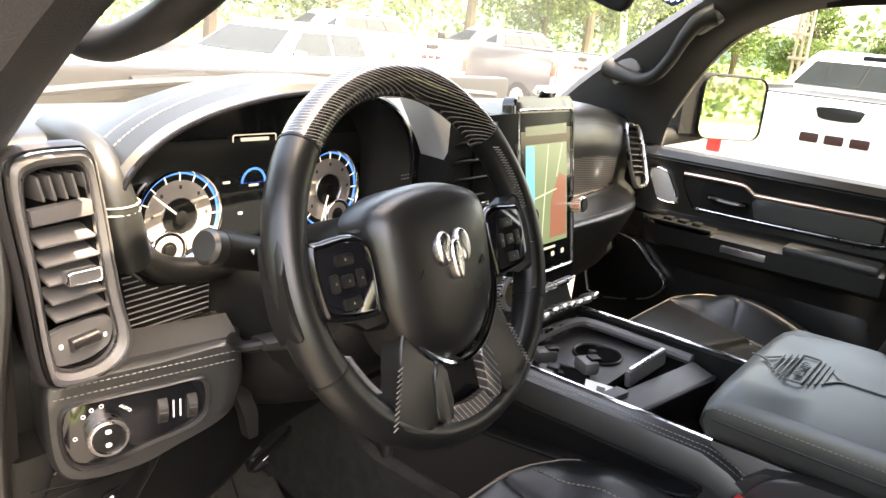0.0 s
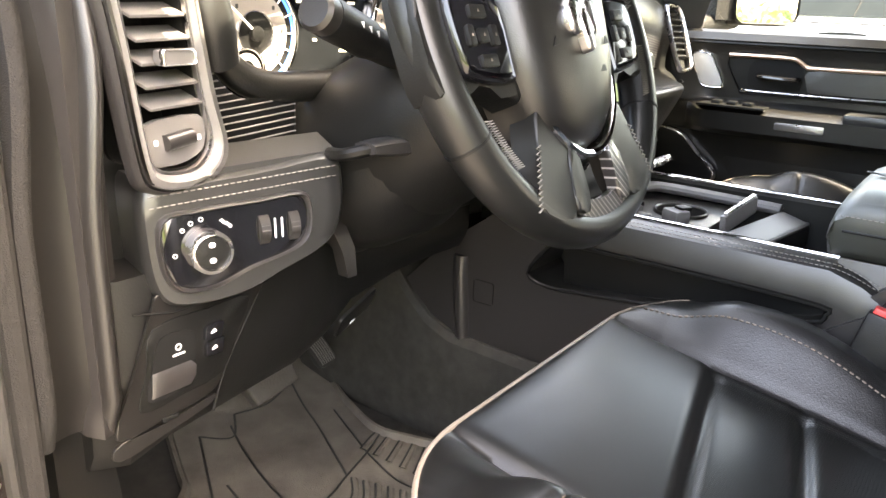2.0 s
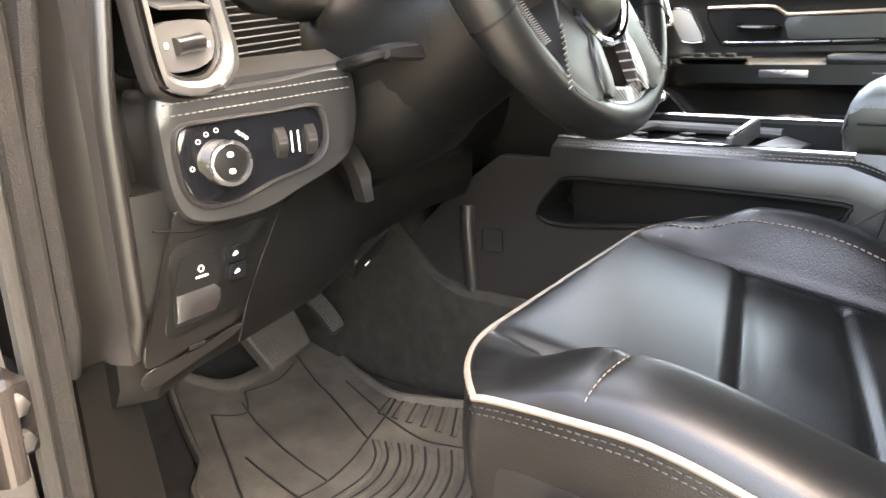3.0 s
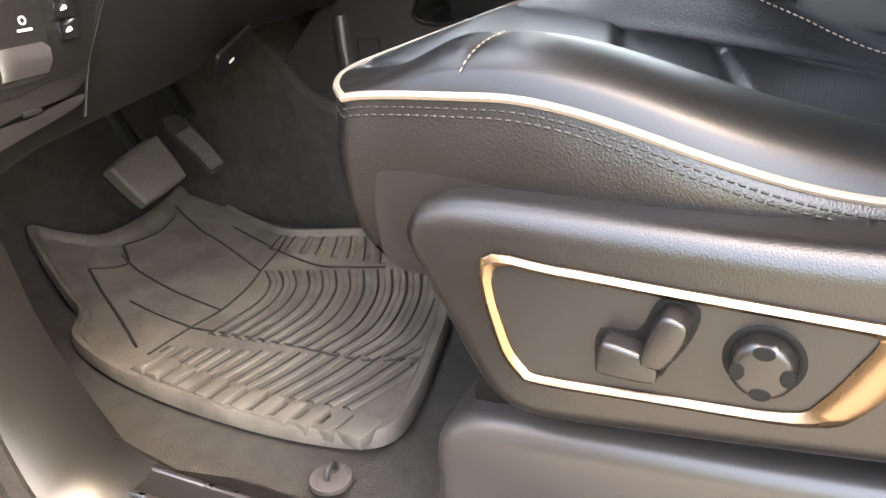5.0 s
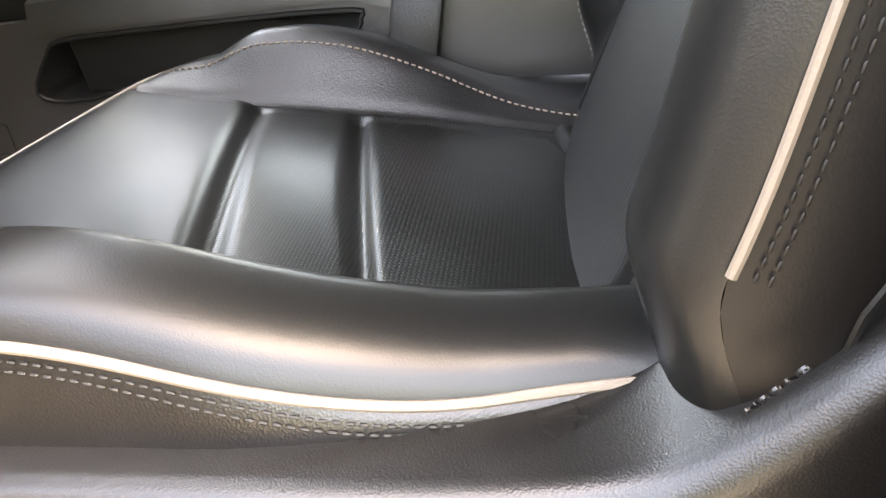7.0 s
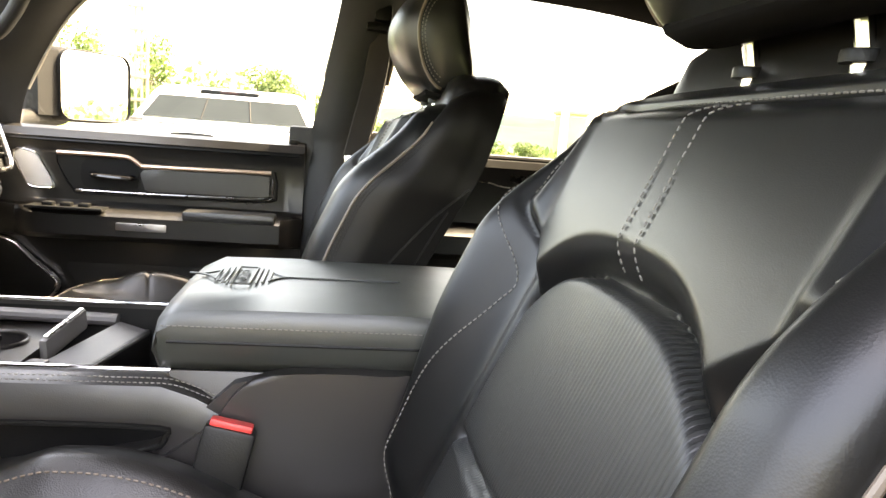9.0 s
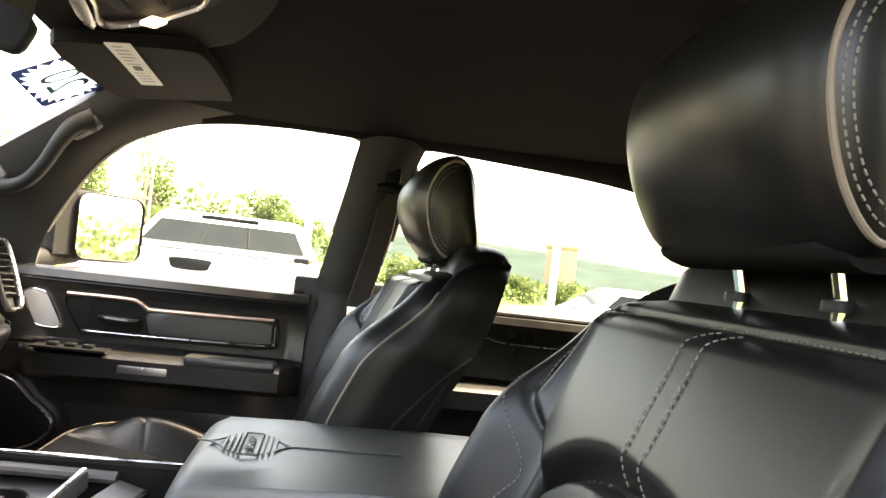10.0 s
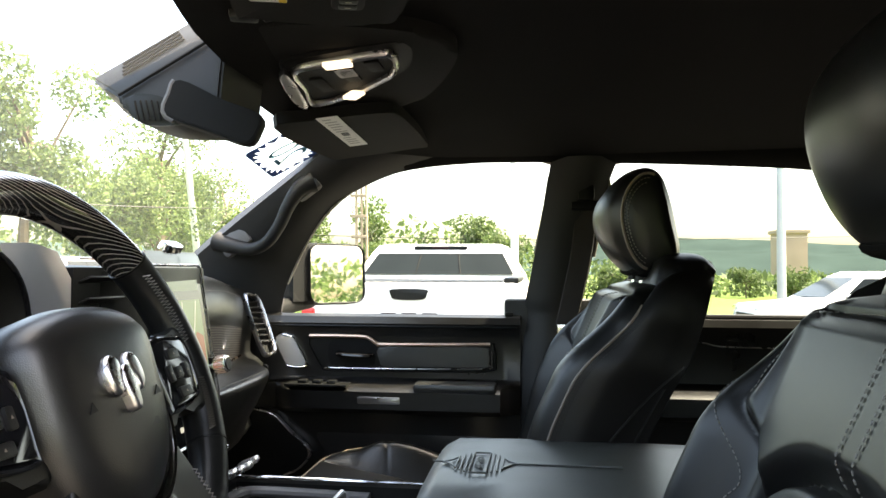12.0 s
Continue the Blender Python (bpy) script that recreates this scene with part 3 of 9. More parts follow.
def holed(fr, outer, holes, depth, wall=0.0):
    """A panel with openings; depth: its thickness behind the face, wall: how deep the openings' sides go."""
    bm = bmesh.new()
    edges = []
    loops = []
    for o in [outer, *holes]:
        vs = [bm.verts.new(fr @ Vector((x, y, 0))) for x, y in o]
        loops.append(vs)
        edges += [bm.edges.new((vs[i], vs[(i + 1) % len(vs)])) for i in range(len(vs))]
    bmesh.ops.triangle_fill(bm, use_beauty=True, use_dissolve=False, edges=edges)
    for k, vs in enumerate(loops):
        d = depth if k == 0 else (wall or depth)
        z = (fr.to_3x3() @ Vector((0, 0, -1))).normalized() * d
        low = [bm.verts.new(v.co + z) for v in vs]
        n = len(vs)
        for i in range(n):
            bm.faces.new((vs[i], vs[(i + 1) % n], low[(i + 1) % n], low[i]))
    return bm


def strip(a, b, thick, bulge=0.0, nv=4, n=4):
    """A sheet lofted between two curves with thickness along its outward normal (a Vector) and a swell inward."""
    a, b = spline(a, n), spline(b, n)
    t = Vector(thick)
    inward = -t.normalized()
    rings = []
    for p, q in zip(a, b):
        row = [p.lerp(q, j / nv) + inward * bulge * math.sin(math.pi * j / nv) for j in range(nv + 1)]
        rings.append(row + [r + t for r in reversed(row)])
    return loft(rings)


# ---- the cab: floor, roof, pillars, glass ----
def roof_edge(x):
    """How far forward the roof lining reaches at x."""
    pts = ((-0.72, -0.10), (-0.42, -0.016), (-0.22, 0.038), (-0.05, 0.064), (0.06, 0.082), (0.12, 0.104), (0.25, 0.114), (0.44, 0.123), (0.66, 0.157), (0.73, 0.160))
    for (a, p), (b, q) in zip(pts, pts[1:]):
        if x <= b:
            return p + (q - p) * max(0.0, (x - a) / (b - a))
    return pts[-1][1]


def cab_shell():
    # carpeted floor that climbs the toe-board
    prof = [(-1.62, 0.655), (-0.5, 0.655), (0.28, 0.655), (0.50, 0.656), (0.62, 0.663), (0.69, 0.692), (0.735, 0.78), (0.755, 0.95), (0.76, 1.30)]
    curve = spline([(0, y, z) for y, z in prof], 5)
    rings = [[V(-0.70, p.y, p.z), V(0.80, p.y, p.z), V(0.80, p.y, p.z - 0.05), V(-0.70, p.y, p.z - 0.05)] for p in curve]
    solid("floor", loft(rings), M["carpet"], "charcoal cut-pile carpet of the cab floor and toe-board", "carpet", "structure")
    # roof lining
    def lining(u, v):
        x = (u * 2 - 1) * 0.715
        y = roof_edge(x) * (1 - v) - 1.63 * v
        return V(x, y, 1.668 + 0.05 * (1 - (x / 0.715) ** 2) * smooth(0, 0.12, v) + 0.012 * (1 - smooth(0, 0.12, v)))
    bm = surface(lining, 28, 40)
    geo = bmesh.ops.extrude_face_region(bm, geom=list(bm.faces))
    for v in geo["geom"]:
        if isinstance(v, bmesh.types.BMVert):
            v.co.z += 0.06
    solid("ceiling", bm, M["fabric"], "black cloth headliner of the cab", "headliner", "structure")
    # closing wall behind
    solid("wall_rear", box((0, -1.64, 1.15), (1.70, 0.05, 1.15), 0.01), M["plastic_dark"], "plain black rear wall of the cab", "wall", "structure")
    solid("wall_firewall", box((0, 0.80, 1.02), (1.64, 0.05, 0.80), 0.01), M["plastic_dark"], "black firewall behind the dashboard", "wall", "structure")


cab_shell()


def side_frame(s):
    """Pillars and roof rail of one side; s: +1 passenger, -1 driver."""
    def X(pts):
        return [V(s * x, y, z) for x, y, z in pts]
    edge_w = [(0.765, 0.640, 1.310), (0.715, 0.500, 1.432), (0.672, 0.340, 1.545), (0.645, 0.200, 1.642), (0.622, 0.110, 1.700), (0.590, -0.03, 1.745)]
    edge_n = [(0.818, 0.308, 1.290), (0.793, 0.281, 1.384), (0.757, 0.208, 1.505), (0.735, 0.132, 1.583), (0.716, -0.006, 1.642), (0.714, -0.13, 1.662)]
    if s < 0:
        edge_w = [(0.735, 0.400, 1.320), (0.722, 0.320, 1.376), (0.720, 0.255, 1.418), (0.718, 0.186, 1.475), (0.708, 0.122, 1.530), (0.668, 0.020, 1.630), (0.622, -0.080, 1.700), (0.590, -0.200, 1.745)]
        edge_n = [(0.815, 0.240, 1.290), (0.802, 0.205, 1.355), (0.790, 0.155, 1.420), (0.775, 0.100, 1.480), (0.758, 0.035, 1.540), (0.735, -0.055, 1.600), (0.716, -0.150, 1.642), (0.714, -0.250, 1.662)]
    pillar = strip(X(edge_w), X(edge_n), (s * 0.045, 0.03, 0.01), 0.022, 6)
    solid("a_pillar_trim", pillar, M["pillar"], "dark plastic windshield pillar trim", "pillar", "structure")
    # roof rail over the doors
    low = [(0.715, -0.006, 1.644), (0.710, -0.135, 1.660), (0.710, -0.33, 1.661), (0.711, -0.52, 1.656), (0.717, -0.72, 1.648), (0.722, -0.93, 1.635), (0.735, -1.2, 1.60), (0.75, -1.6, 1.55)]
    high = [(0.655, y + 0.02, z + 0.045) for x, y, z in low]
    solid("roof_rail", strip(X(high), X(low), (s * 0.05, 0, 0.03), 0.008, 5), M["fabric"], "black cloth-covered roof rail above the doors", "roof rail", "structure")


side_frame(1)
side_frame(-1)


def b_pillar():
    up = spline([(0.815, -0.292, 1.31), (0.771, -0.323, 1.456), (0.722, -0.352, 1.62), (0.708, -0.36, 1.67)], 4)
    back = spline([(0.812, -0.425, 1.31), (0.775, -0.455, 1.45), (0.727, -0.488, 1.61), (0.708, -0.51, 1.67)], 4)
    a = [(0.80, -0.285, 0.72), (0.80, -0.285, 1.0), (0.805, -0.288, 1.2)] + [tuple(p) for p in up]
    b = [(0.80, -0.40, 0.72), (0.80, -0.40, 1.0), (0.805, -0.41, 1.2)] + [tuple(p) for p in back]
    bm = strip(a, b, (0.06, 0, 0), 0.030, 8, 2)
    solid("b_pillar_trim", bm, M["pillar"], "dark grey centre pillar trim beside the passenger seat", "pillar", "structure")


b_pillar()


def rear_body_sides():
    """Lower centre pillar of the passenger side; centre pillar and closed rear door of the driver's side."""
    solid("pillar_base", box((0.835, -0.36, 1.0), (0.06, 0.22, 0.70), 0.01), M["pillar"], "dark lower centre pillar trim", "pillar", "structure")
    rings = []
    for z, x, y0, y1 in ((0.60, -0.80, -0.455, -0.66), (1.0, -0.805, -0.465, -0.66), (1.30, -0.80, -0.50, -0.66), (1.50, -0.765, -0.54, -0.66), (1.68, -0.715, -0.57, -0.66)):
        rings.append([V(x + 0.03, y0 - 0.03, z), V(x, y0, z), V(x - 0.05, y0 - 0.01, z), V(x - 0.07, y0 - 0.05, z), V(x - 0.07, y1, z), V(x + 0.03, y1, z)])
    solid("pillar_left", loft(rings), M["jamb"], "dark centre pillar behind the driver seat", "pillar", "structure")
    solid("wall_left", box((-0.835, -1.14, 0.92), (0.06, 1.0, 0.80), 0.01), M["vinyl"], "closed rear door on the driver side", "wall", "structure")
    w = thing("window_3", (-0.83, -1.1, 1.32), "tinted rear window on the driver side", "window", kind="structure")
    bm = bmesh.new()
    bm.faces.new([bm.verts.new(p) for p in ((-0.835, -0.64, 1.31), (-0.835, -1.64, 1.31), (-0.735, -1.64, 1.64), (-0.725, -0.64, 1.66))])
    part("pane", bm, M["rear_window"], w)


rear_body_sides()


def glazing():
    def shield(u, v):
        x = (u * 2 - 1)
        base = V(x * 0.765, 0.64 + 0.16 * (1 - x * x), 1.335 + 0.03 * (1 - x * x))
        top = V(x * 0.640, roof_edge(x * 0.640) + 0.012, 1.690 + 0.035 * (1 - x * x))
        p = base.lerp(top, v)
        p.z += 0.018 * math.sin(math.pi * v)
        return p
    ws = thing("windshield", (0, 0.7, 1.36), "clear raked windshield with a model-year sticker in its corner", "windshield", kind="structure")
    part("windshield_pane", surface(shield, 20, 14), M["windshield"], ws)
    # front door window
    out = [(0.308, 1.295), (0.281, 1.384), (0.208, 1.505), (0.132, 1.583), (0.06, 1.622), (-0.006, 1.646), (-0.135, 1.662), (-0.34, 1.664), (-0.354, 1.62), (-0.323, 1.456), (-0.290, 1.305)]
    def side_x(z):
        return 0.822 - 0.30 * (z - 1.295)
    for name, o, m, lab in (("window_1", out, M["window"], "clear passenger door window with a thin pale edge"),
                            ("window_2", [(-0.43, 1.30), (-0.458, 1.45), (-0.49, 1.61), (-0.52, 1.66), (-0.95, 1.64), (-1.2, 1.60), (-1.3, 1.45), (-1.25, 1.315)], M["rear_window"], "tinted rear door window with a pale edge")):
        w = thing(name, (side_x(1.3), o[0][0], 1.3), lab, "window", kind="structure")
        bm = bmesh.new()
        bm.faces.new([bm.verts.new((side_x(z) + 0.004, y, z)) for y, z in o])
        part("pane", bm, m, w)
        curve = [V(side_x(z) + 0.001, y, z) for y, z in o[1:-1]]
        part("window_edge", tube(spline(curve, 3), 0.0035, 6), M["reveal"], w, "pale reveal of the window")
    return shield


shield = glazing()

# ---- seats ----
def seat(name, xc, s, dy, label, head_y, head_z):
    """A front seat. o runs outward from the middle (s: -1 driver, +1 passenger); dy shifts it along the cab."""
    st = thing(name, (xc, -0.25 + dy, 0.66), label, "car seat", "front seats")

    def P(o, y, z):
        return V(xc + s * o, y + dy, z)
    A, W = 0.262, 0.158
    REAR = -0.48

    def edge_z(y):
        """Height of the piped edge."""
        return 1.014 - 0.050 * smooth(-0.15, -0.37, y)

    def front_y(o):
        return -0.010 - 0.050 * max(0.0, (abs(o) / A - 0.55) / 0.45) ** 2.2

    def seat_z(o, y):
        a = abs(o)
        zi = 0.970 + 0.165 * (y + 0.2) + 0.006 * math.cos(min(1, a / W) * math.pi / 2)
        skew = y + 0.22 * o
        mid = 1 - smooth(W - 0.022, W + 0.002, a)
        zi += mid * (0.009 * smooth(-0.175, -0.155, skew) - 0.007 * bump(skew, -0.163, 0.008) - 0.007 * bump(skew, -0.2555, 0.008)) + (1 - mid) * 0.006
        zi -= 0.006 * bump(a, W, 0.006)
        crest = edge_z(y) - (0.03 * smooth(-0.2, -0.42, y) if o < 0 else 0.0) + 0.022 * smooth(-0.06, -0.13, y) - 0.010 * smooth(-0.30, -0.43, y) + 0.004
        r = max(0.0, (a - 0.208) / (A - 0.208))
        round_ = 1 - math.sqrt(max(0.0, 1 - min(1, r) ** 2.2))
        zb = crest + (edge_z(y) - crest) * round_
        zb -= 0.003 * bump(y, -0.128 - 0.25 * (A - a), 0.004) * (1 - min(1, r)) * (1 if o > 0 else 0)
        k = smooth(W - 0.005, 0.212, a)
        z = zi * (1 - k) + zb * k
        d = front_y(o) - y
        roll = 1 - math.sqrt(max(0.0, 1 - (1 - min(1, d / 0.055)) ** 2.2))
        return z + (1.010 - z) * roll * (1.0 if a < 0.9 * A else 0.8)

    def cush(o, y, lift=0.0):
        """The rear corners of the cushion are drawn in."""
        return P(o * (1 - 0.12 * smooth(-0.24, -0.46, y)), y, seat_z(o, y) + lift)

    def cush_grid(u, v):
        o = (u * 2 - 1) * A
        f = front_y(o)
        return cush(o, f + (REAR - f) * (0.35 * v * v + 0.65 * v))

    def pick(u, v):
        o = (u * 2 - 1) * A
        f = front_y(o)
        y = f + (REAR - f) * (0.35 * v * v + 0.65 * v)
        if abs(o) < W and y + 0.22 * o < -0.163:
            return 1 if y + 0.22 * o < -0.2555 else 3
        return 2 if -0.215 < o < -W else 0
    bm = surface(cush_grid, 140, 170, pick)
    # skirt under the piped edge
    n = 50
    edge = [(-1, 1 - i / n) for i in range(n)] + [(-1 + 2 * i / n, 0.0) for i in range(n)] + [(1, i / n) for i in range(n + 1)]
    top = [cush_grid((c + 1) / 2, v) for c, v in edge]
    rings = []
    for k, p in enumerate(top):
        c, v = edge[k]
        a, b = top[max(0, k - 1)], top[min(len(top) - 1, k + 1)]
        t = b - a
        nrm = V(t.y, -t.x, 0).normalized() * (1 if s > 0 else -1) * -1
        y = p.y - dy
        low = 0.900 + 0.046 * smooth(-0.12, -0.36, y)
        col = [p.copy()]
        for j in range(1, 11):
            w = j / 10
            q = V(p.x, p.y, p.z + (low - p.z) * w)
            col.append(q + nrm * (0.006 * math.sin(math.pi * min(1, w * 1.2)) - 0.016 * max(0, w - 0.7) ** 2 * 11))
        rings.append(col)
    k0 = len(bm.faces)
    rings_into(bm, rings, False, False, False)
    bm.faces.ensure_lookup_table()
    for f in bm.faces[k0:]:
        f.material_index = 4
    cushion = part("seat_cushion", bm, [M["leather_smooth"], M["perforated"], M["leather_worn"], M["ribbed"], M["side_leather"]], st, "", 60)
    out, rows = [], [[], []]
    for k, (p, (c, v)) in enumerate(zip(top, edge)):
        if v == 0.0 or c == 1:
            out.append(p + (rings[k][3] - V(p.x, p.y, rings[k][3].z)).normalized() * 0.0015 + V(0, 0, -0.001))
            for q, dz in zip(rows, (-0.0078, -0.0122)):
                nr = rings[k][3] - V(p.x, p.y, rings[k][3].z)
                w = -dz / (p.z - rings[k][-1].z)
                q.append(V(p.x, p.y, p.z + dz) + nr.normalized() * (0.006 * math.sin(math.pi * w * 1.2) + 0.0006))
    part("piping", tube(out, 0.0026, 8), M["piping"], cushion, "pale contrast piping")
    fine(part("side_stitching", stitches(rows, 0.0056, 0.0008), M["thread_tan"], cushion))
    rows = [[cush(-0.195 + 0.10 * max(0, (-0.30 - y)), y, 0.001) for y in [-0.03 - 0.39 * i / 60 for i in range(61)]]]
    rows += [[cush(0.215 + 0.045 * i / 20, -0.133 - 0.25 * (A - 0.215 - 0.045 * i / 20), 0.0012) for i in range(21)]]
    fine(part("top_stitching", stitches(rows[:1], 0.0068, 0.00095), M["thread_dark"], cushion))
    fine(part("front_stitching", stitches(rows[1:], 0.0050, 0.00045), M["thread_dark"], cushion))
    panel = [(-0.078, 0.962), (-0.076, 0.93), (-0.083, 0.907), (-0.12, 0.903), (-0.22, 0.925), (-0.30, 0.938), (-0.30, 0.943), (-0.20, 0.957), (-0.12, 0.968), (-0.09, 0.969)]
    fr = basis((xc + s * (A + 0.0025), dy, 0), (0, s, 0), (0, 0, 1))
    part("side_panel", plate(fr, [(s * a, b) for a, b in soft_outline(panel, 4)], 0.004, 0.002), M["plastic_grey"], cushion, "smooth grey side panel")
    part("rear_roll", tube([P(o, -0.428 - 0.18 * o, 0.930) for o in (-0.15, -0.05, 0.05, 0.15)], 0.014, 12), M["leather_smooth"], cushion)

    # ---- backrest ----
    def half(w):
        return 0.274 - 0.020 * (1 - smooth(0.0, 0.2, w)) - 0.010 * smooth(0.72, 0.86, w) - 0.054 * max(0.0, (w - 0.86) / 0.14) ** 2.4

    def arch(o):
        return 0.710 - 0.10 * min(1.3, abs(o) / 0.165) ** 3

    def pad_edge(w):
        return min(0.220, half(w) - 0.028) - 0.06 * (1 - smooth(0.64, 0.76, w))

    def back(o, w, lift=0.0):
        """w: 0 at the seat, 1 at the top of the backrest."""
        z = 0.885 + 0.525 * w
        y = -0.408 - 0.45 * (z - 0.93)
        h = half(w)
        a = abs(o)
        k = smooth(0.180, 0.240, a)
        f = 0.015 * k * (1 - smooth(0.0, 0.60, w)) * smooth(-0.1, 0.1, w) + (0.044 + 0.012 * smooth(0.25, 0.6, w)) * k * smooth(-0.1, 0.12, w) * (1 - 0.85 * smooth(0.66, 0.94, w))
        f -= k * (0.021 * (1 - smooth(0.20, 0.56, w)) + 0.050 * (1 - smooth(0.14, 0.28, w)))
        r = max(0.0, (a - (h - 0.045)) / 0.045)
        f -= 0.030 * (1 - math.sqrt(max(0.0, 1 - min(1, r) ** 2.2)))
        f -= 0.030 * (1 - math.sqrt(max(0.0, 1 - smooth(0.90, 1.0, w) ** 2)))
        d = min((w - arch(o)) * 0.525, (0.946 - w) * 0.525, pad_edge(w) - a)
        f += 0.016 * smooth(0, 0.022, d) - 0.0045 * bump(d, -0.001, 0.0045)
        if a < 0.2:
            slope = 0.525 * 0.30 * min(1.3, a / 0.165) ** 2 / 0.165
            f -= 0.007 * bump(w, arch(o) - 0.006, 0.011 * math.sqrt(1 + slope * slope)) * smooth(0.174, 0.160, a)
        ins = smooth(0.172, 0.160, a) * (1 - smooth(arch(o) - 0.02, arch(o), w))
        f += 0.012 * ins * math.cos(min(1, a / 0.17) * math.pi / 2)
        f -= 0.009 * ins * bump(w - 0.10 * o, 0.405, 0.010)
        f -= 0.007 * bump(a, 0.166, 0.006) * (1 - smooth(0.60, 0.68, w))
        f -= 0.003 * bump(w, 0.950, 0.006)
        return P(o, y + 0.90 * (f + lift), z + 0.43 * (f + lift))

    def pick_back(u, v):
        o = (u * 2 - 1) * half(v)
        return 1 if abs(o) < 0.157 and v < arch(o) - 0.006 else 0
    bm = surface(lambda u, v: back((u * 2 - 1) * half(v), v), 190, 190, pick_back)
    def rear_y(w):
        """The plane of the back shell."""
        z = 0.885 + 0.525 * w
        return dy - 0.392 - 0.50 * (z - 0.93) + 0.02 * max(0.0, w - 0.75) - 0.120
    def rise(c, w, q):
        """Lift of the side and top cover from front (q = 0) to back shell (q = 1): a boxy, rounded top."""
        k = smooth(0.80, 1.0, w)
        return -0.024 * q * (1 - k) + k * (0.034 + 0.018 * max(0.0, 1 - c ** 4)) * math.sqrt(max(0.0, 1 - (1 - min(1.0, q / 0.4)) ** 2)) - k * 0.012 * max(0.0, (q - 0.8) / 0.2) ** 2
    n = 50
    rim = [(-1, i / n) for i in range(n)] + [(-1 + 2 * i / n, 1.0) for i in range(n)] + [(1, 1 - i / n) for i in range(n + 1)]
    rings = []
    for c, w in rim:
        p = back(c * half(w), w)
        col = [p]
        for j in range(1, 9):
            q = j / 8
            side = 0.007 * math.sin(math.pi * min(1, q * 1.3)) - 0.018 * q * q if abs(c) == 1 else 0.0
            if 0.38 < q < 0.52:
                side -= 0.003
            col.append(V(p.x + s * c * side, p.y + (rear_y(w) - p.y) * q, p.z + rise(c, w, q)))
        rings.append(col)
    k0 = len(bm.faces)
    rings_into(bm, rings, False, False, False)
    bm.faces.ensure_lookup_table()
    for f in bm.faces[k0:]:
        f.material_index = 2
    backrest = part("backrest", bm, [M["leather_smooth"], M["perforated_back"], M["side_shaded"]], st, "", 60)

    def rear(u, v):
        p = back((u * 2 - 1) * half(v), v)
        return V(p.x - s * (u * 2 - 1) * 0.016, rear_y(v) - 0.016 * math.sin(math.pi * u), p.z + rise(u * 2 - 1, v, 1.0))
    part("back_shell", surface(rear, 20, 20), M["plastic_dark"], backrest, "hard black back shell")
    rows = []
    for c in (1, -1):
        pts = [back(c * half(w / 60), w / 60) + V(s * c * 0.0015, 0.0, 0.0) for w in range(17, 57)]
        part("piping", tube(pts, 0.0021, 8), M["piping"], backrest, "pale contrast piping")
        for dpt, ofs in ((0.007, 0.0020), (0.0115, 0.0030)):
            rows.append([q + V(s * c * ofs, -0.93 * dpt, -0.2 * dpt) for q in pts])
    fine(part("side_stitching", stitches(rows, 0.0056, 0.00065), M["thread_tan"], backrest))
    def on_side(c, w, q):
        p = back(c * half(w), w)
        side = 0.007 * math.sin(math.pi * min(1, q * 1.3)) - 0.018 * q * q
        return V(p.x + s * c * (side + 0.0006), p.y + (rear_y(w) - p.y) * q, p.z + rise(c, w, q))
    for c in (1, -1):
        part("side_seam", tube([on_side(c, 0.12 + 0.66 * i / 30, 0.30 + 0.66 * (i / 30) ** 1.6) for i in range(31)], 0.0016, 6), M["leather_smooth"], backrest, "raised seam of the side cover")
        part("side_seam", tube([on_side(c, 0.10 + 0.60 * i / 30, 0.80 + 0.10 * i / 30) for i in range(31)], 0.0014, 6), M["leather_smooth"], backrest, "raised seam of the side cover")
    rows = [[back(k * 0.0145, 0.718 + 0.232 * i / 30, 0.0012) for i in range(31)] for k in (-1, 1)]
    rows.append([back(-0.185 + 0.37 * i / 60, 0.953 - 0.004 * abs(i / 30 - 1) ** 4, 0.0012) for i in range(61)])
    for c in (1, -1):
        rows.append([V(*back(c * (p.x), p.y, 0.0012)) for p in spline([(0.195, 0.949, 0), (0.215, 0.925, 0), (0.223, 0.87, 0), (0.222, 0.80, 0), (0.212, 0.755, 0)], 10)])
        if c < 0:
            rows.append([V(*back(c * (p.x), p.y, 0.0012)) for p in spline([(0.236, 0.10, 0), (0.234, 0.25, 0), (0.224, 0.42, 0), (0.200, 0.58, 0), (0.196, 0.64, 0), (0.232, 0.72, 0), (0.256, 0.78, 0)], 10)])
    fine(part("top_stitching", stitches(rows, 0.0062, 0.00072), M["thread"], backrest))

    # ---- headrest on two posts: leaning wedge section, flat sides with piping, bulged front ----
    hw, yb, zb = 0.130, head_y, head_z

    def section(c):
        """Closed section at c across: bottom rear, bottom, front, apex, rear; the front swells towards the middle."""
        k = 1 - abs(c) ** 2.6
        tk = 1 - 0.10 * smooth(0.80, 1.0, abs(c))
        pts = [(0.004, -0.002), (0.030, -0.014), (0.058 + 0.010 * k, -0.016), (0.082 + 0.022 * k, 0.012), (0.096 + 0.033 * k, 0.056), (0.098 + 0.034 * k, 0.098), (0.086 + 0.026 * k, 0.134), (0.066 + 0.014 * k, 0.156 + 0.006 * k), (0.046, 0.160 + 0.008 * k), (0.030 - 0.010 * k, 0.148), (0.019 - 0.016 * k, 0.110), (0.010 - 0.016 * k, 0.066), (0.001 - 0.010 * k, 0.024)]
        return [(0.052 + (y - 0.052) * tk, 0.07 + (z - 0.07) * tk) for y, z in soft_outline(pts, 5)]
    cs = [-1 + 2 * j / 40 for j in range(41)]
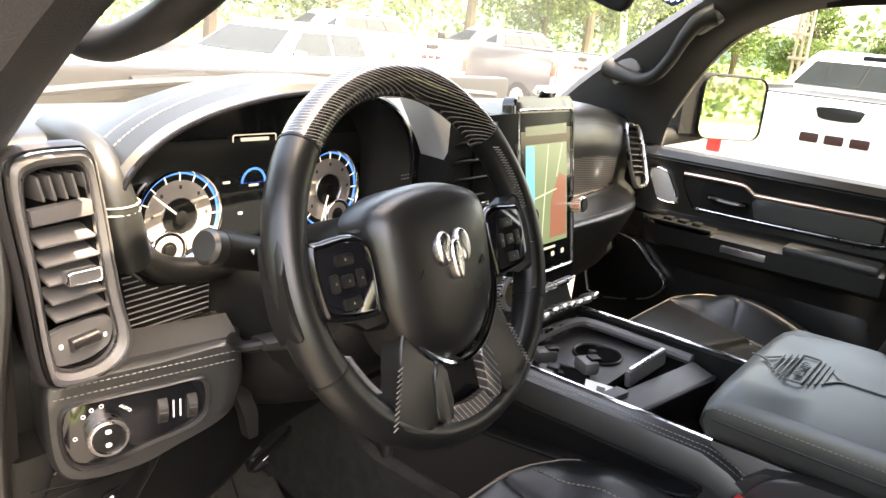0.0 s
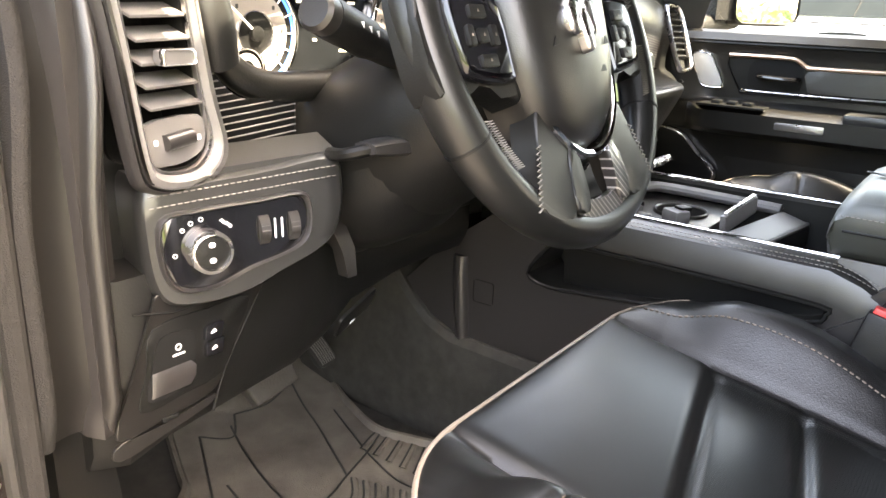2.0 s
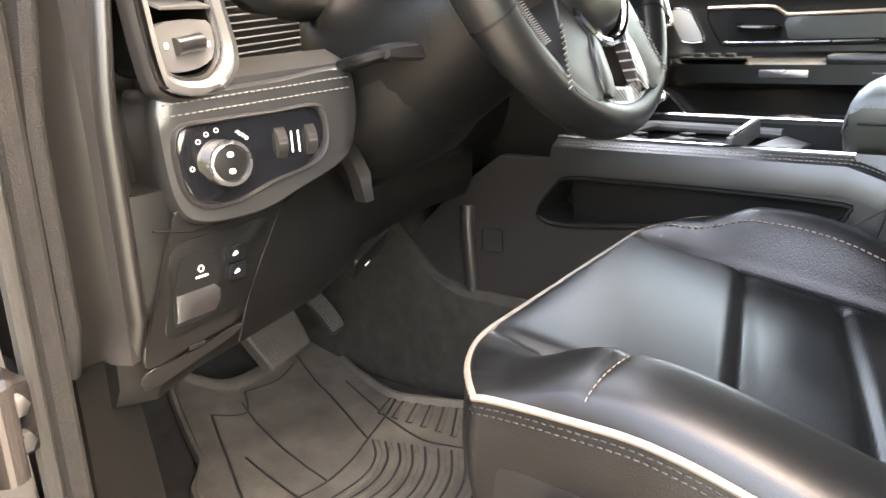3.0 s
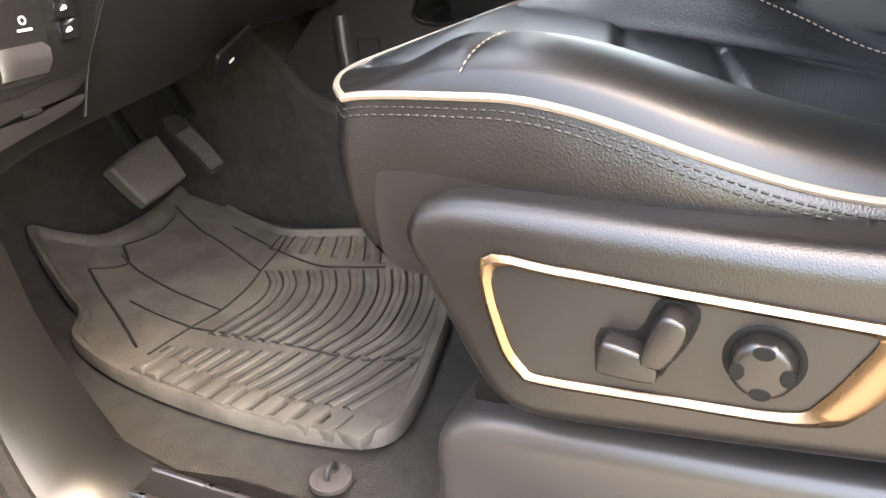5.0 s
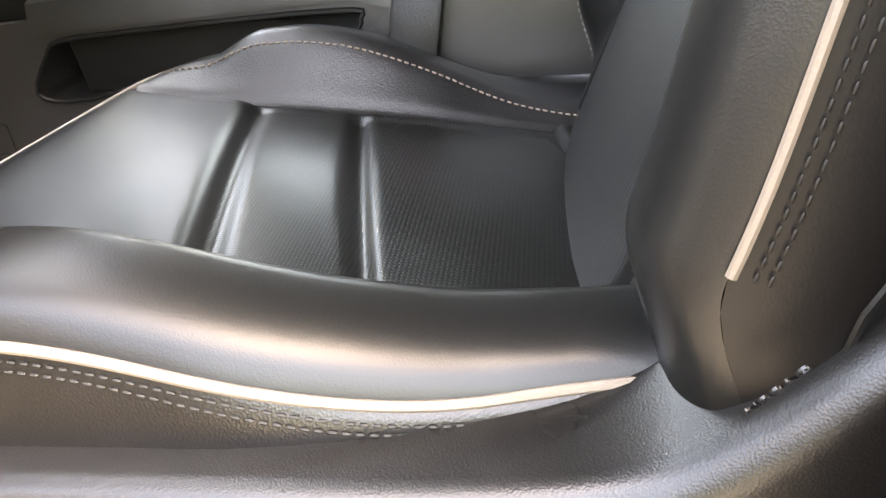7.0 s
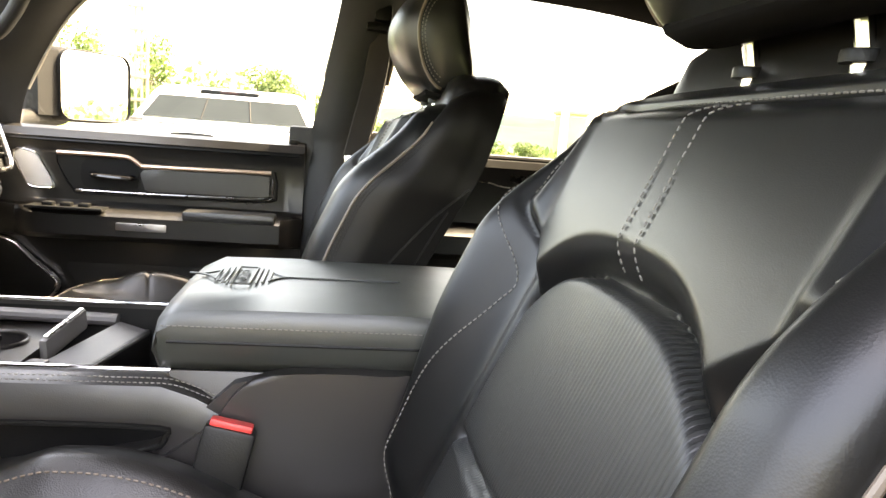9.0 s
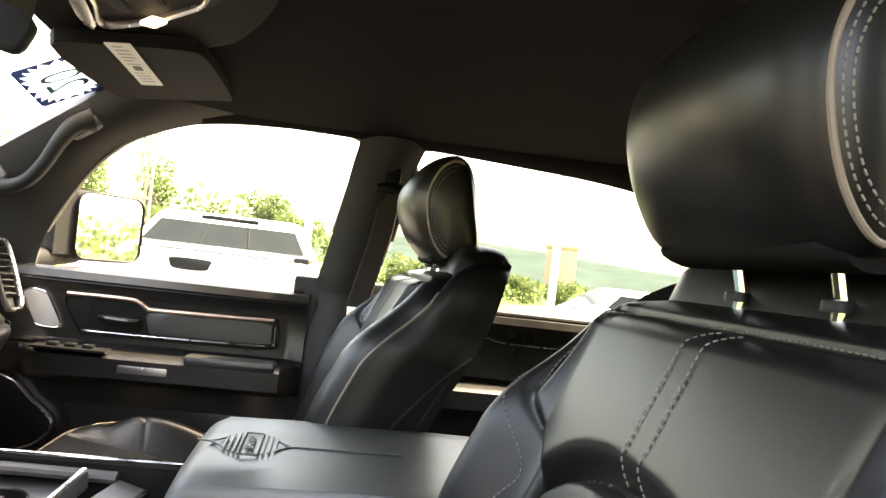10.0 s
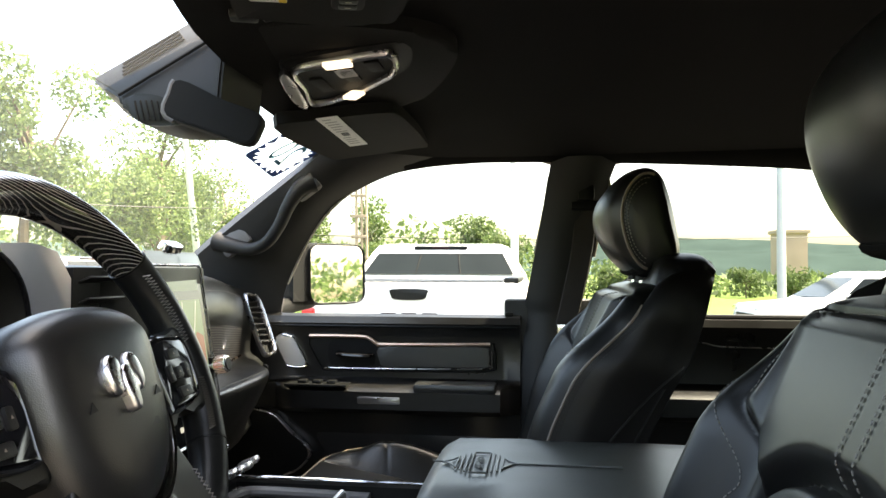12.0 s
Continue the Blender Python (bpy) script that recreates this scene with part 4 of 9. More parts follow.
    secs = {c: section(c) for c in cs}

    def head(i, c):
        y, z = secs[c][i]
        return P(c * hw, yb + y, zb + z)
    nh = len(secs[1])
    bm = bmesh.new()
    vs = [[bm.verts.new(head(i, c)) for i in range(nh)] for c in cs]
    for j in range(40):
        for i in range(nh):
            bm.faces.new((vs[j][i], vs[j][(i + 1) % nh], vs[j + 1][(i + 1) % nh], vs[j + 1][i]))
    rows = []
    for ring, c in ((vs[0], -1), (vs[-1], 1)):
        mid = P(c * hw, yb + 0.050, zb + 0.07)
        def cap(p, g):
            return mid + (p - mid) * g + V(s * c * 0.012 * (1 - g ** 3), 0, 0)
        prev = ring
        for g in (0.96, 0.88, 0.7, 0.4, 0.15):
            cur = [bm.verts.new(cap(v.co, g)) for v in ring]
            for i in range(nh):
                bm.faces.new((prev[i], prev[(i + 1) % nh], cur[(i + 1) % nh], cur[i]))
            prev = cur
        bm.faces.new(prev)
        for g in (0.90, 0.80):
            rows.append([cap(head(i, c), g) + V(s * c * 0.0008, 0, 0) for i in range(10, 41)])
    hr = part("headrest", bm, M["leather_smooth"], st, "padded black leather headrest", 60)
    for c in (-1, 1):
        out_n = V(s * c * 0.0012, 0.0008, 0)
        part("piping", tube([head(i, c) + out_n for i in range(9, 43)], 0.0024, 8), M["piping"], hr, "pale contrast piping")
    fine(part("side_stitching", stitches(rows, 0.0060, 0.0008), M["thread"], hr))
    part("headrest_base", loft([[P(o, yb + 0.042 + k * math.cos(a), zb - 0.012 + 0.012 * math.sin(a)) for a in [2 * math.pi * i / 16 for i in range(16)]] for o, k in ((-0.112, 0.020), (-0.10, 0.034), (0.10, 0.034), (0.112, 0.020))]), M["fabric"], hr, "black cloth underside")
    for o in (-0.06, 0.06):
        part("headrest_post", tube([P(o, -0.650, 1.36), P(o, -0.655, 1.41), P(o, yb + 0.040, zb + 0.04)], 0.006, 10), M["chrome"], st, "chrome headrest post")
        part("post_collar", plate(basis(P(o, -0.654, 1.402), (1, 0, 0), (0, 1, 0)), disc(0.013, 16), 0.008, 0.003), M["plastic_dark"], st)
    return st


driver_seat = seat("driver_seat", -0.43, -1, 0.0, "black leather driver seat with pale piping and perforated inserts", -0.676, 1.450)
passenger_seat = seat("passenger_seat", 0.43, 1, 0.138, "black leather passenger seat with pale piping", -0.706, 1.430)


def seat_side(st, xc, s, dy):
    """The plastic side shield with its metal bezel, switches and the plinth below."""
    X = xc + s * 0.297
    fr = basis((X, dy, 0), (0, 1, 0), (0, 0, 1)) if s > 0 else basis((X, dy, 0), (0, -1, 0), (0, 0, 1))
    k = 1 if s > 0 else -1
    def O(pts):
        q = [(k * y, z) for y, z in pts]
        return q if k > 0 else q
    body = [(-0.106, 0.940), (-0.114, 0.955), (-0.134, 0.962), (-0.17, 0.963), (-0.25, 0.960), (-0.34, 0.957), (-0.412, 0.962), (-0.452, 0.980), (-0.505, 1.028), (-0.575, 1.095), (-0.62, 1.06), (-0.62, 0.92), (-0.50, 0.86), (-0.38, 0.845), (-0.25, 0.832), (-0.185, 0.828), (-0.158, 0.838), (-0.142, 0.860), (-0.124, 0.897), (-0.110, 0.925)]
    bm = pillow(fr, soft_outline(O(body), 5), 0.085, 0.016, 6, -0.085)
    shield_ob = part("side_shield", bm, M["vinyl"], st, "grained black side shield")
    out = [(-0.158, 0.934), (-0.20, 0.9345), (-0.26, 0.9308), (-0.335, 0.9268), (-0.357, 0.9256), (-0.3665, 0.9225), (-0.3690, 0.9150), (-0.364, 0.904), (-0.348, 0.877), (-0.325, 0.8645), (-0.25, 0.861), (-0.19, 0.859), (-0.176, 0.864), (-0.164, 0.885)]
    inn = [(-0.165, 0.928), (-0.20, 0.9285), (-0.26, 0.9248), (-0.325, 0.9212), (-0.344, 0.9200), (-0.3495, 0.9185), (-0.3490, 0.9150), (-0.344, 0.905), (-0.330, 0.881), (-0.315, 0.8708), (-0.25, 0.8675), (-0.193, 0.8655), (-0.181, 0.870), (-0.171, 0.888)]
    part("bezel", band(fr, soft_outline(O(out), 4), soft_outline(O(inn), 4), 0.0035, 0.0005, 0.0015), M["copper"], shield_ob, "satin bronze-toned metal bezel")
    part("bezel_panel", plate(fr, soft_outline(O(inn), 4), 0.0015, 0.0, 1, 0.0), M["plastic_grey"], shield_ob, "smooth dark grey switch panel")
    # cushion switch, recliner switch, lumbar wheel
    sw = [(-0.224, 0.887), (-0.2265, 0.899), (-0.231, 0.9015), (-0.246, 0.898), (-0.254, 0.894), (-0.2565, 0.886), (-0.252, 0.881), (-0.228, 0.882)]
    part("cushion_switch", pillow(fr, soft_outline(O(sw), 3), 0.015, 0.0028, 3, 0.001), M["vinyl"], shield_ob, "black power seat switch")
    rc = [(-0.247, 0.897), (-0.255, 0.919), (-0.262, 0.9225), (-0.2695, 0.918), (-0.268, 0.908), (-0.260, 0.894), (-0.253, 0.892)]
    part("recliner_switch", pillow(fr, soft_outline(O(rc), 3), 0.018, 0.0028, 3, 0.001), M["vinyl"], shield_ob, "black recliner switch")
    # flat black plate and ring: shade of the wells put into the colour
    part("switch_well", plate(fr, soft_outline(O([(-0.221, 0.884), (-0.224, 0.902), (-0.243, 0.904), (-0.252, 0.922), (-0.262, 0.9265), (-0.273, 0.920), (-0.270, 0.904), (-0.259, 0.885), (-0.253, 0.878), (-0.226, 0.879)]), 3), 0.0008, 0, 1, 0.0012), M["jet"], shield_ob, "flat black plate as the shade of the well round the switches")
    cx, cz = k * -0.3035, 0.898
    part("lumbar_ring", band(fr, disc(0.0192, 32, cx, cz), disc(0.0150, 32, cx, cz), 0.0012, 0.001, 0.0), M["jet"], shield_ob)
    lob = [(cx + (0.0156 - 0.0012 * max(0.0, math.cos(4 * a)) ** 3) * math.cos(a), cz + (0.0156 - 0.0012 * max(0.0, math.cos(4 * a)) ** 3) * math.sin(a)) for a in [2 * math.pi * i / 64 for i in range(64)]]
    wheel = part("lumbar_wheel", pillow(fr, lob, 0.014, 0.005, 5, 0.001), M["vinyl"], shield_ob, "round four-way lumbar control")
    # black lens shapes painted on the wheel as the shade in its hollows
    for a in range(4):
        an = math.pi / 2 * a
        dish = [(cx + 0.0112 * math.cos(an) + 0.0036 * math.cos(t_) * math.cos(an) - 0.0050 * math.sin(t_) * math.sin(an), cz + 0.0112 * math.sin(an) + 0.0036 * math.cos(t_) * math.sin(an) + 0.0050 * math.sin(t_) * math.cos(an)) for t_ in [2 * math.pi * i / 18 for i in range(18)]]
        part("thumb_dish", plate(fr, dish, 0.0012, 0.0004, 1, 0.0142), M["jet"], wheel)
    # plinth over the seat rail
    pl = [(-0.098, 0.735), (-0.102, 0.775), (-0.122, 0.796), (-0.17, 0.804), (-0.30, 0.812), (-0.55, 0.825), (-0.60, 0.78), (-0.60, 0.67), (-0.30, 0.668), (-0.105, 0.675), (-0.095, 0.69)]
    fr2 = fr @ Matrix.Translation((0, 0, -0.022))
    part("seat_plinth", pillow(fr2, soft_outline(O(pl), 5), 0.10, 0.018, 6, -0.10), M["plinth"], st, "smooth grey cover of the seat rail")
    part("seat_frame", box((xc, -0.34 + dy, 0.83), (0.50, 0.44, 0.22), 0.02), M["plastic_dark"], st, "dark steel seat frame")
    part("seat_riser", box((xc, -0.34 + dy, 0.70), (0.44, 0.40, 0.12), 0.02), M["plastic_dark"], st, "dark seat riser")


seat_side(driver_seat, -0.43, -1, 0.0)
seat_side(passenger_seat, 0.43, 1, 0.138)
text("airbag_mark", "AIRBAG", 0.0075, basis((-0.7228, -0.462, 1.0045), (0, -0.70, 0.71), (-0.62, 0.52, 0.58)), M["vinyl"], driver_seat, 0.0005)

# ---- steering wheel ----
WC = V(-0.430, 0.020, 1.315)
WN = V(0, -0.921, 0.391).normalized()
WU = V(0, 0.391, 0.921).normalized()
WF = basis(WC, (1, 0, 0), WU)      # x right, y up the wheel, z towards the driver


def steering_wheel():
    w = thing("steering_wheel", WC - WN * 0.05, "black leather steering wheel with striped veneer top and metal accents", "steering wheel")
    R, r = 0.1745, 0.0195

    def arc(a0, a1, n=40, rad=None):
        bm = bmesh.new()
        rings = []
        for i in range(n + 1):
            a = radians(a0 + (a1 - a0) * i / n)
            c = V(math.cos(a) * R + 0.004, math.sin(a) * R + 0.004, 0)
            e = V(math.cos(a), math.sin(a), 0)
            rr = rad(i / n) if rad else r
            ring = []
            for j in range(16):
                b = 2 * math.pi * j / 16
                ring.append(WF @ (c + e * math.cos(b) * rr * 0.92 + V(0, 0, 1) * math.sin(b) * rr * 0.98))
            rings.append(ring)
        rings_into(bm, rings)
        return bm
    part("rim_veneer", arc(40, 140, 40), M["wood_rim"], w, "dark veneer rim section with fine pale lines")
    for a0, a1 in ((140.5, 207), (-27, 39.5)):
        part("rim_leather", arc(a0, a1, 30, lambda u: 0.0200), M["leather_smooth"], w, "smooth leather rim section")
    part("rim_leather_lower", arc(207.6, 332.4, 40, lambda u: 0.0198 - 0.0015 * math.sin(math.pi * u)), M["leather_smooth"], w, "leather lower rim section")
    for a in (40, 140, 207.3, 332.7):
        part("rim_seam", arc(a - 0.35, a + 0.35, 2, lambda u: 0.0207), M["plastic_dark"], w)
    # zig-zag sewing on the inside of the rim
    for a0, a1 in ((8, 36), (-25, -6), (205, 222)):
        pts = []
        n = 44
        for i in range(n + 1):
            a = radians(a0 + (a1 - a0) * i / n)
            q = R - 0.0185 * 0.75
            pts.append(WF @ V(math.cos(a) * q + 0.004, math.sin(a) * q + 0.004, 0.0165 + (0.0035 if i % 2 else -0.0035)))
        part("rim_stitching", tube(pts, 0.0008, 5), M["thread"], w)
    HF = WF @ Matrix.Translation((-0.010, -0.002, 0))
    # hub pad
    pad = [(-0.078, 0.046), (-0.050, 0.064), (0, 0.070), (0.050, 0.064), (0.078, 0.046), (0.079, 0.0), (0.074, -0.035), (0.058, -0.072), (0.030, -0.094), (0, -0.099), (-0.030, -0.094), (-0.058, -0.072), (-0.074, -0.035), (-0.079, 0.0)]
    o = soft_outline(pad, 4)
    bm = bmesh.new()
    levels = [(1.04, -0.02), (1.03, 0.012), (0.97, 0.026), (0.86, 0.034), (0.66, 0.039), (0.40, 0.042), (0.15, 0.043)]
    rings = [[HF @ V(x * k, y * k - 0.006 * (1 - k), z + 0.008 * (y * k / 0.1)) for x, y in o] for k, z in levels]
    rings_into(bm, rings)
    hub = part("airbag_cover", bm, M["vinyl"], w, "grained black airbag cover")
    # plain chrome shield badge
    bf = HF @ Matrix.Translation((-0.002, 0.002, 0.0415))
    for sg in (-1, 1):
        lobe = [(sg * 0.004, 0.012), (sg * 0.009, 0.020), (sg * 0.017, 0.020), (sg * 0.023, 0.011), (sg * 0.023, -0.003), (sg * 0.017, -0.011), (sg * 0.011, -0.010), (sg * 0.009, 0.000)]
        part("badge_lobe", pillow(bf, soft_outline(lobe[::sg], 3), 0.009, 0.005, 4), M["satin"], hub, "plain bright metal badge piece")
    part("badge_lobe", pillow(bf, soft_outline([(-0.004, 0.010), (-0.008, -0.004), (-0.005, -0.022), (0.0, -0.026), (0.005, -0.022), (0.008, -0.004), (0.004, 0.010)], 3), 0.010, 0.004, 4), M["satin"], hub, "plain bright metal badge piece")
    for dx in (-0.045, 0.045):
        part("pad_mark", plate(HF @ Matrix.Translation((dx, -0.012, 0.040)), [(-0.005, -0.004), (0.005, -0.003), (0.002, 0.004)], 0.001), M["plastic_dark"], hub)
    part("pad_mark", plate(HF @ Matrix.Translation((0.028, -0.036, 0.0375)), rrect(0.018, 0.006, 0.001, 2), 0.001), M["plastic_dark"], hub)
    # side spokes with switch pods
    for sg in (-1, 1):
        sp = [(sg * 0.072, 0.036), (sg * 0.105, 0.034), (sg * 0.150, 0.040), (sg * 0.172, 0.044), (sg * 0.178, 0.0), (sg * 0.172, -0.040), (sg * 0.140, -0.034), (sg * 0.10, -0.040), (sg * 0.070, -0.048)]
        part("spoke", plate(HF, soft_outline(sp, 3), 0.028, 0.008, 3, -0.014), M["plastic_dark"], w)
        po = [(sg * 0.090, 0.032), (sg * 0.140, 0.036), (sg * 0.152, 0.029), (sg * 0.1505, -0.018), (sg * 0.140, -0.031), (sg * 0.094, -0.037), (sg * 0.088, -0.028)]
        pi = [(sg * (abs(x) * 0.88 + 0.0145), y * 0.82) for x, y in po]
        pod = part("switch_pod", plate(HF, soft_outline(pi, 4), 0.006, 0.002, 2, 0.018), M["gloss"], w, "gloss black switch cluster")
        part("pod_frame", band(HF, soft_outline(po, 4), soft_outline(pi, 4), 0.008, 0.014, 0.002), M["gloss"], w, "gloss black switch frame")
        for bx, by, bw, bh in ((0.120, 0.018, 0.020, 0.010), (0.120, -0.019, 0.020, 0.010), (0.120, 0.0, 0.012, 0.011), (0.105, 0.0, 0.008, 0.016), (0.135, 0.0, 0.008, 0.016)):
            b = part("switch", plate(HF @ Matrix.Translation((sg * bx, by - 0.001, 0.024)), rrect(bw, bh, 0.002, 3), 0.0025, 0.001), M["plastic_dark"], pod)
            part("switch_mark", plate(HF @ Matrix.Translation((sg * bx, by - 0.001, 0.0266)), [(-0.0012, -0.0009), (0.0012, -0.0009), (0, 0.0014)], 0.0003), M["piping"], b)
        # metal accent under the spoke
        acc = [WF @ V(sg * 0.080, -0.034, 0.016), WF @ V(sg * 0.066, -0.064, 0.018), WF @ V(sg * 0.044, -0.090, 0.018), WF @ V(sg * 0.020, -0.104, 0.017), WF @ V(0, -0.107, 0.016)]
        part("metal_accent", tube(spline(acc, 6), 0.0042, 8), M["chrome"], w, "polished metal accent")
        # lower spokes
        lo = [(sg * 0.045, -0.085), (sg * 0.072, -0.060), (sg * 0.094, -0.118), (sg * 0.108, -0.134), (sg * 0.080, -0.152), (sg * 0.055, -0.154), (sg * 0.040, -0.125)]
        part("lower_spoke", plate(WF, soft_outline(lo, 4), 0.026, 0.008, 3, -0.008), M["leather_smooth"], w, "leather-wrapped lower spoke")
        vn = [(sg * 0.030, -0.100), (sg * 0.044, -0.104), (sg * 0.052, -0.146), (sg * 0.040, -0.154), (sg * 0.029, -0.148)]
        part("spoke_veneer", plate(WF, soft_outline(vn, 4), 0.012, 0.004, 3, 0.008), M["wood_low"] if sg > 0 else M["leather_smooth"], w, "striped veneer spoke inlay" if sg > 0 else "leather spoke edge")
        zig = []
        for i in range(24):
            u = i / 23
            zig.append(WF @ V(sg * (0.086 + 0.022 * u + (0.003 if i % 2 else -0.003)), -0.090 - 0.050 * u, 0.0185))
        part("spoke_stitching", tube(zig, 0.0008, 5), M["thread"], w)
    bot = [(-0.042, -0.142), (0, -0.147), (0.042, -0.142), (0.052, -0.150), (0.03, -0.159), (0, -0.162), (-0.03, -0.159), (-0.052, -0.150)]
    part("bottom_veneer", plate(WF, soft_outline(bot, 4), 0.010, 0.004, 3, 0.006), M["wood_low"], w, "striped veneer lower inlay")
    # column shroud
    rings = []
    for k, d in ((0.055, 0.0), (0.075, 0.02), (0.088, 0.06), (0.095, 0.11), (0.10, 0.17), (0.10, 0.26)):
        rings.append([WF @ V(math.cos(a) * k * 1.05, math.sin(a) * k * 0.95 - 0.02 - d * 0.1, -0.035 - d) for a in [2 * math.pi * i / 28 for i in range(28)]])
    solid("steering_column", loft(rings), M["plastic_dark"], "grained black steering column shroud below the wheel", "steering column")
    return w


steering_wheel()


def stalks():
    t = thing("turn_signal_stalk", (-0.535, 0.14, 1.31), "black turn signal and wiper stalk on the column", "stalk")
    a, b = V(-0.50, 0.125, 1.295), V(-0.612, 0.105, 1.331)
    d = (b - a)
    part("stalk_arm", tube([a, a.lerp(b, 0.45), a.lerp(b, 0.5), b], [0.012, 0.015, 0.0165, 0.0165], 20), M["plastic_dark"], t)
    part("stalk_cap", tube([b, b + d * 0.10, b + d * 0.13], [0.0160, 0.0160, 0.013], 24), M["plastic_grey"], t, "round end cap")
    for i in range(3):
        p = a.lerp(b, 0.52 + 0.1 * i)
        q = p + V(-0.002, -0.0165, 0.004)
        part("stalk_mark", box(q, (0.004, 0.0006, 0.005), 0), M["white"], t)
    t2 = thing("tilt_lever", (-0.50, 0.13, 1.205), "black tilt lever under the steering column shroud", "lever")
    part("lever_arm", tube(spline([(-0.520, 0.200, 1.205), (-0.548, 0.165, 1.209), (-0.560, 0.135, 1.214), (-0.548, 0.118, 1.219), (-0.530, 0.112, 1.220)], 6), 0.0075, 10, False, 0.8), M["plastic_dark"], t2)
    part("lever_tip", loft([[V(x, y + a * 0.012, 1.2205 + b * h) for a, b in ((-1, -0.6), (-0.6, -1), (0.6, -1), (1, -0.6), (1, 0.6), (0.6, 1), (-0.6, 1), (-1, 0.6))] for x, y, h in ((-0.552, 0.119, 0.005), (-0.538, 0.114, 0.0075), (-0.510, 0.106, 0.0085), (-0.497, 0.102, 0.0085), (-0.493, 0.101, 0.006))]), M["plastic"], t2)


stalks()

# ---- dashboard ----
def dash():
    d = thing("dashboard", (0, 0.4, 1.0), "black leather-covered dashboard with pale stitching, veneer and metal trim", "dashboard")
    # upper pad from door to door
    def sect(x):
        k = smooth(-0.15, 0.05, x)          # 0 driver side, 1 passenger side
        base = 0.66 + 0.14 * (1 - (x / 0.8) ** 2)
        drv = [(base, 1.33), (base - 0.10, 1.375), (0.50, 1.400), (0.38, 1.408), (0.31, 1.405), (0.285, 1.395), (0.28, 1.37), (0.285, 1.32), (0.285, 1.26), (0.285, 1.22), (0.27, 1.20), (0.26, 1.17), (0.26, 1.12), (0.28, 1.06), (0.36, 1.02), (0.55, 1.02), (base, 1.05)]
        pas = [(base, 1.33), (base - 0.10, 1.375), (0.50, 1.402), (0.40, 1.412), (0.345, 1.402), (0.322, 1.372), (0.313, 1.335), (0.316, 1.304), (0.319, 1.262), (0.321, 1.220), (0.305, 1.207), (0.240, 1.198), (0.234, 1.180), (0.275, 1.10), (0.33, 1.02), (0.55, 0.98), (base, 1.05)]
        # the far end turns forward towards the door
        back = 0.045 * smooth(0.45, 0.80, x)
        drop = 0.03 * smooth(0.45, 0.80, x)
        tuck = 0.055 * smooth(0.58, 0.77, x)
        return [V(x, a[0] * (1 - k) + b[0] * k + (back if i not in (0, 16) else 0) + (tuck if 11 <= i <= 13 else 0), a[1] * (1 - k) + b[1] * k - (drop if 1 < i < 8 else 0)) for i, (a, b) in enumerate(zip(drv, pas))]
    xs = [-0.775, -0.77, -0.74, -0.66, -0.5, -0.35, -0.2, -0.13, -0.08, -0.03, 0.03, 0.1, 0.2, 0.3, 0.4, 0.5, 0.58, 0.64, 0.70, 0.74, 0.765, 0.77]
    rings = [spline(sect(x), 3, True) for x in xs]
    part("dash_pad", loft(rings), M["dash_leather"], d, "", 50)
    # passenger veneer band and sewing
    def face(x, i, off):
        p = sect(x)[i]
        return p + V(0, -off, 0)
    bm = surface(lambda u, v: (lambda p, q: p.lerp(q, v) + V(0, -0.004, 0))(sect(0.20 + 0.46 * u)[7], sect(0.20 + 0.46 * u)[9]), 24, 6)
    part("passenger_veneer", bm, M["wood_dash"], d, "striped dark veneer band")
    part("veneer_strip", tube([sect(0.20 + 0.46 * i / 12)[9] + V(0, -0.006, 0.002) for i in range(13)], 0.003, 8), M["copper"], d, "thin metal strip")
    fine(part("pad_stitching", stitches([[sect(0.20 + 0.46 * i / 40)[5] + V(0, -0.004, 0.004) for i in range(41)], [sect(0.20 + 0.46 * i / 40)[11] + V(0, -0.004, 0.006) for i in range(41)]], 0.0056, 0.0006), M["thread"], d))
    # instrument hood
    arch = spline([(-0.650, 0, 1.315), (-0.640, 0, 1.368), (-0.602, 0, 1.406), (-0.54, 0, 1.432), (-0.45, 0, 1.449), (-0.36, 0, 1.450), (-0.30, 0, 1.436), (-0.264, 0, 1.408), (-0.248, 0, 1.365), (-0.245, 0, 1.30)], 6)
    cen = V(-0.44, 0, 1.335)
    rings = []
    for p in arch:
        e = (p - cen).normalized()
        pr = [(0.290, -0.016), (0.245, -0.010), (0.215, -0.004), (0.206, 0.002), (0.210, 0.009), (0.25, 0.013), (0.30, 0.010), (0.36, -0.010), (0.46, -0.050), (0.46, -0.07)]
        rings.append([p + e * k + V(0, y, 0) for y, k in pr])
    part("instrument_hood", loft(rings), M["dash_leather"], d, "leather hood over the instruments", 50)
    part("hood_edge", tube([p + (p - cen).normalized() * 0.0 + V(0, 0.203, 0) for p in arch[4:-4]], 0.003, 8), M["gloss"], d)
    fine(part("hood_stitching", stitches([[p + (p - cen).normalized() * 0.0135 + V(0, 0.236, 0) for p in arch[4:-8]], [p + (p - cen).normalized() * 0.0125 + V(0, 0.262, 0) for p in arch[4:-8]]], 0.0056, 0.0006), M["thread_dark"], d))
    # leather-wrapped leg between the vent and the instruments
    leg = spline([(-0.646, 0.320, 1.396), (-0.649, 0.262, 1.396), (-0.648, 0.230, 1.382), (-0.642, 0.215, 1.352), (-0.635, 0.213, 1.322), (-0.623, 0.226, 1.292)], 6)
    part("hood_leg", tube(leg, [0.020 - 0.002 * math.sin(math.pi * i / (len(leg) - 1)) for i in range(len(leg))], 16), M["dash_leather"], d, "leather-wrapped leg of the hood")
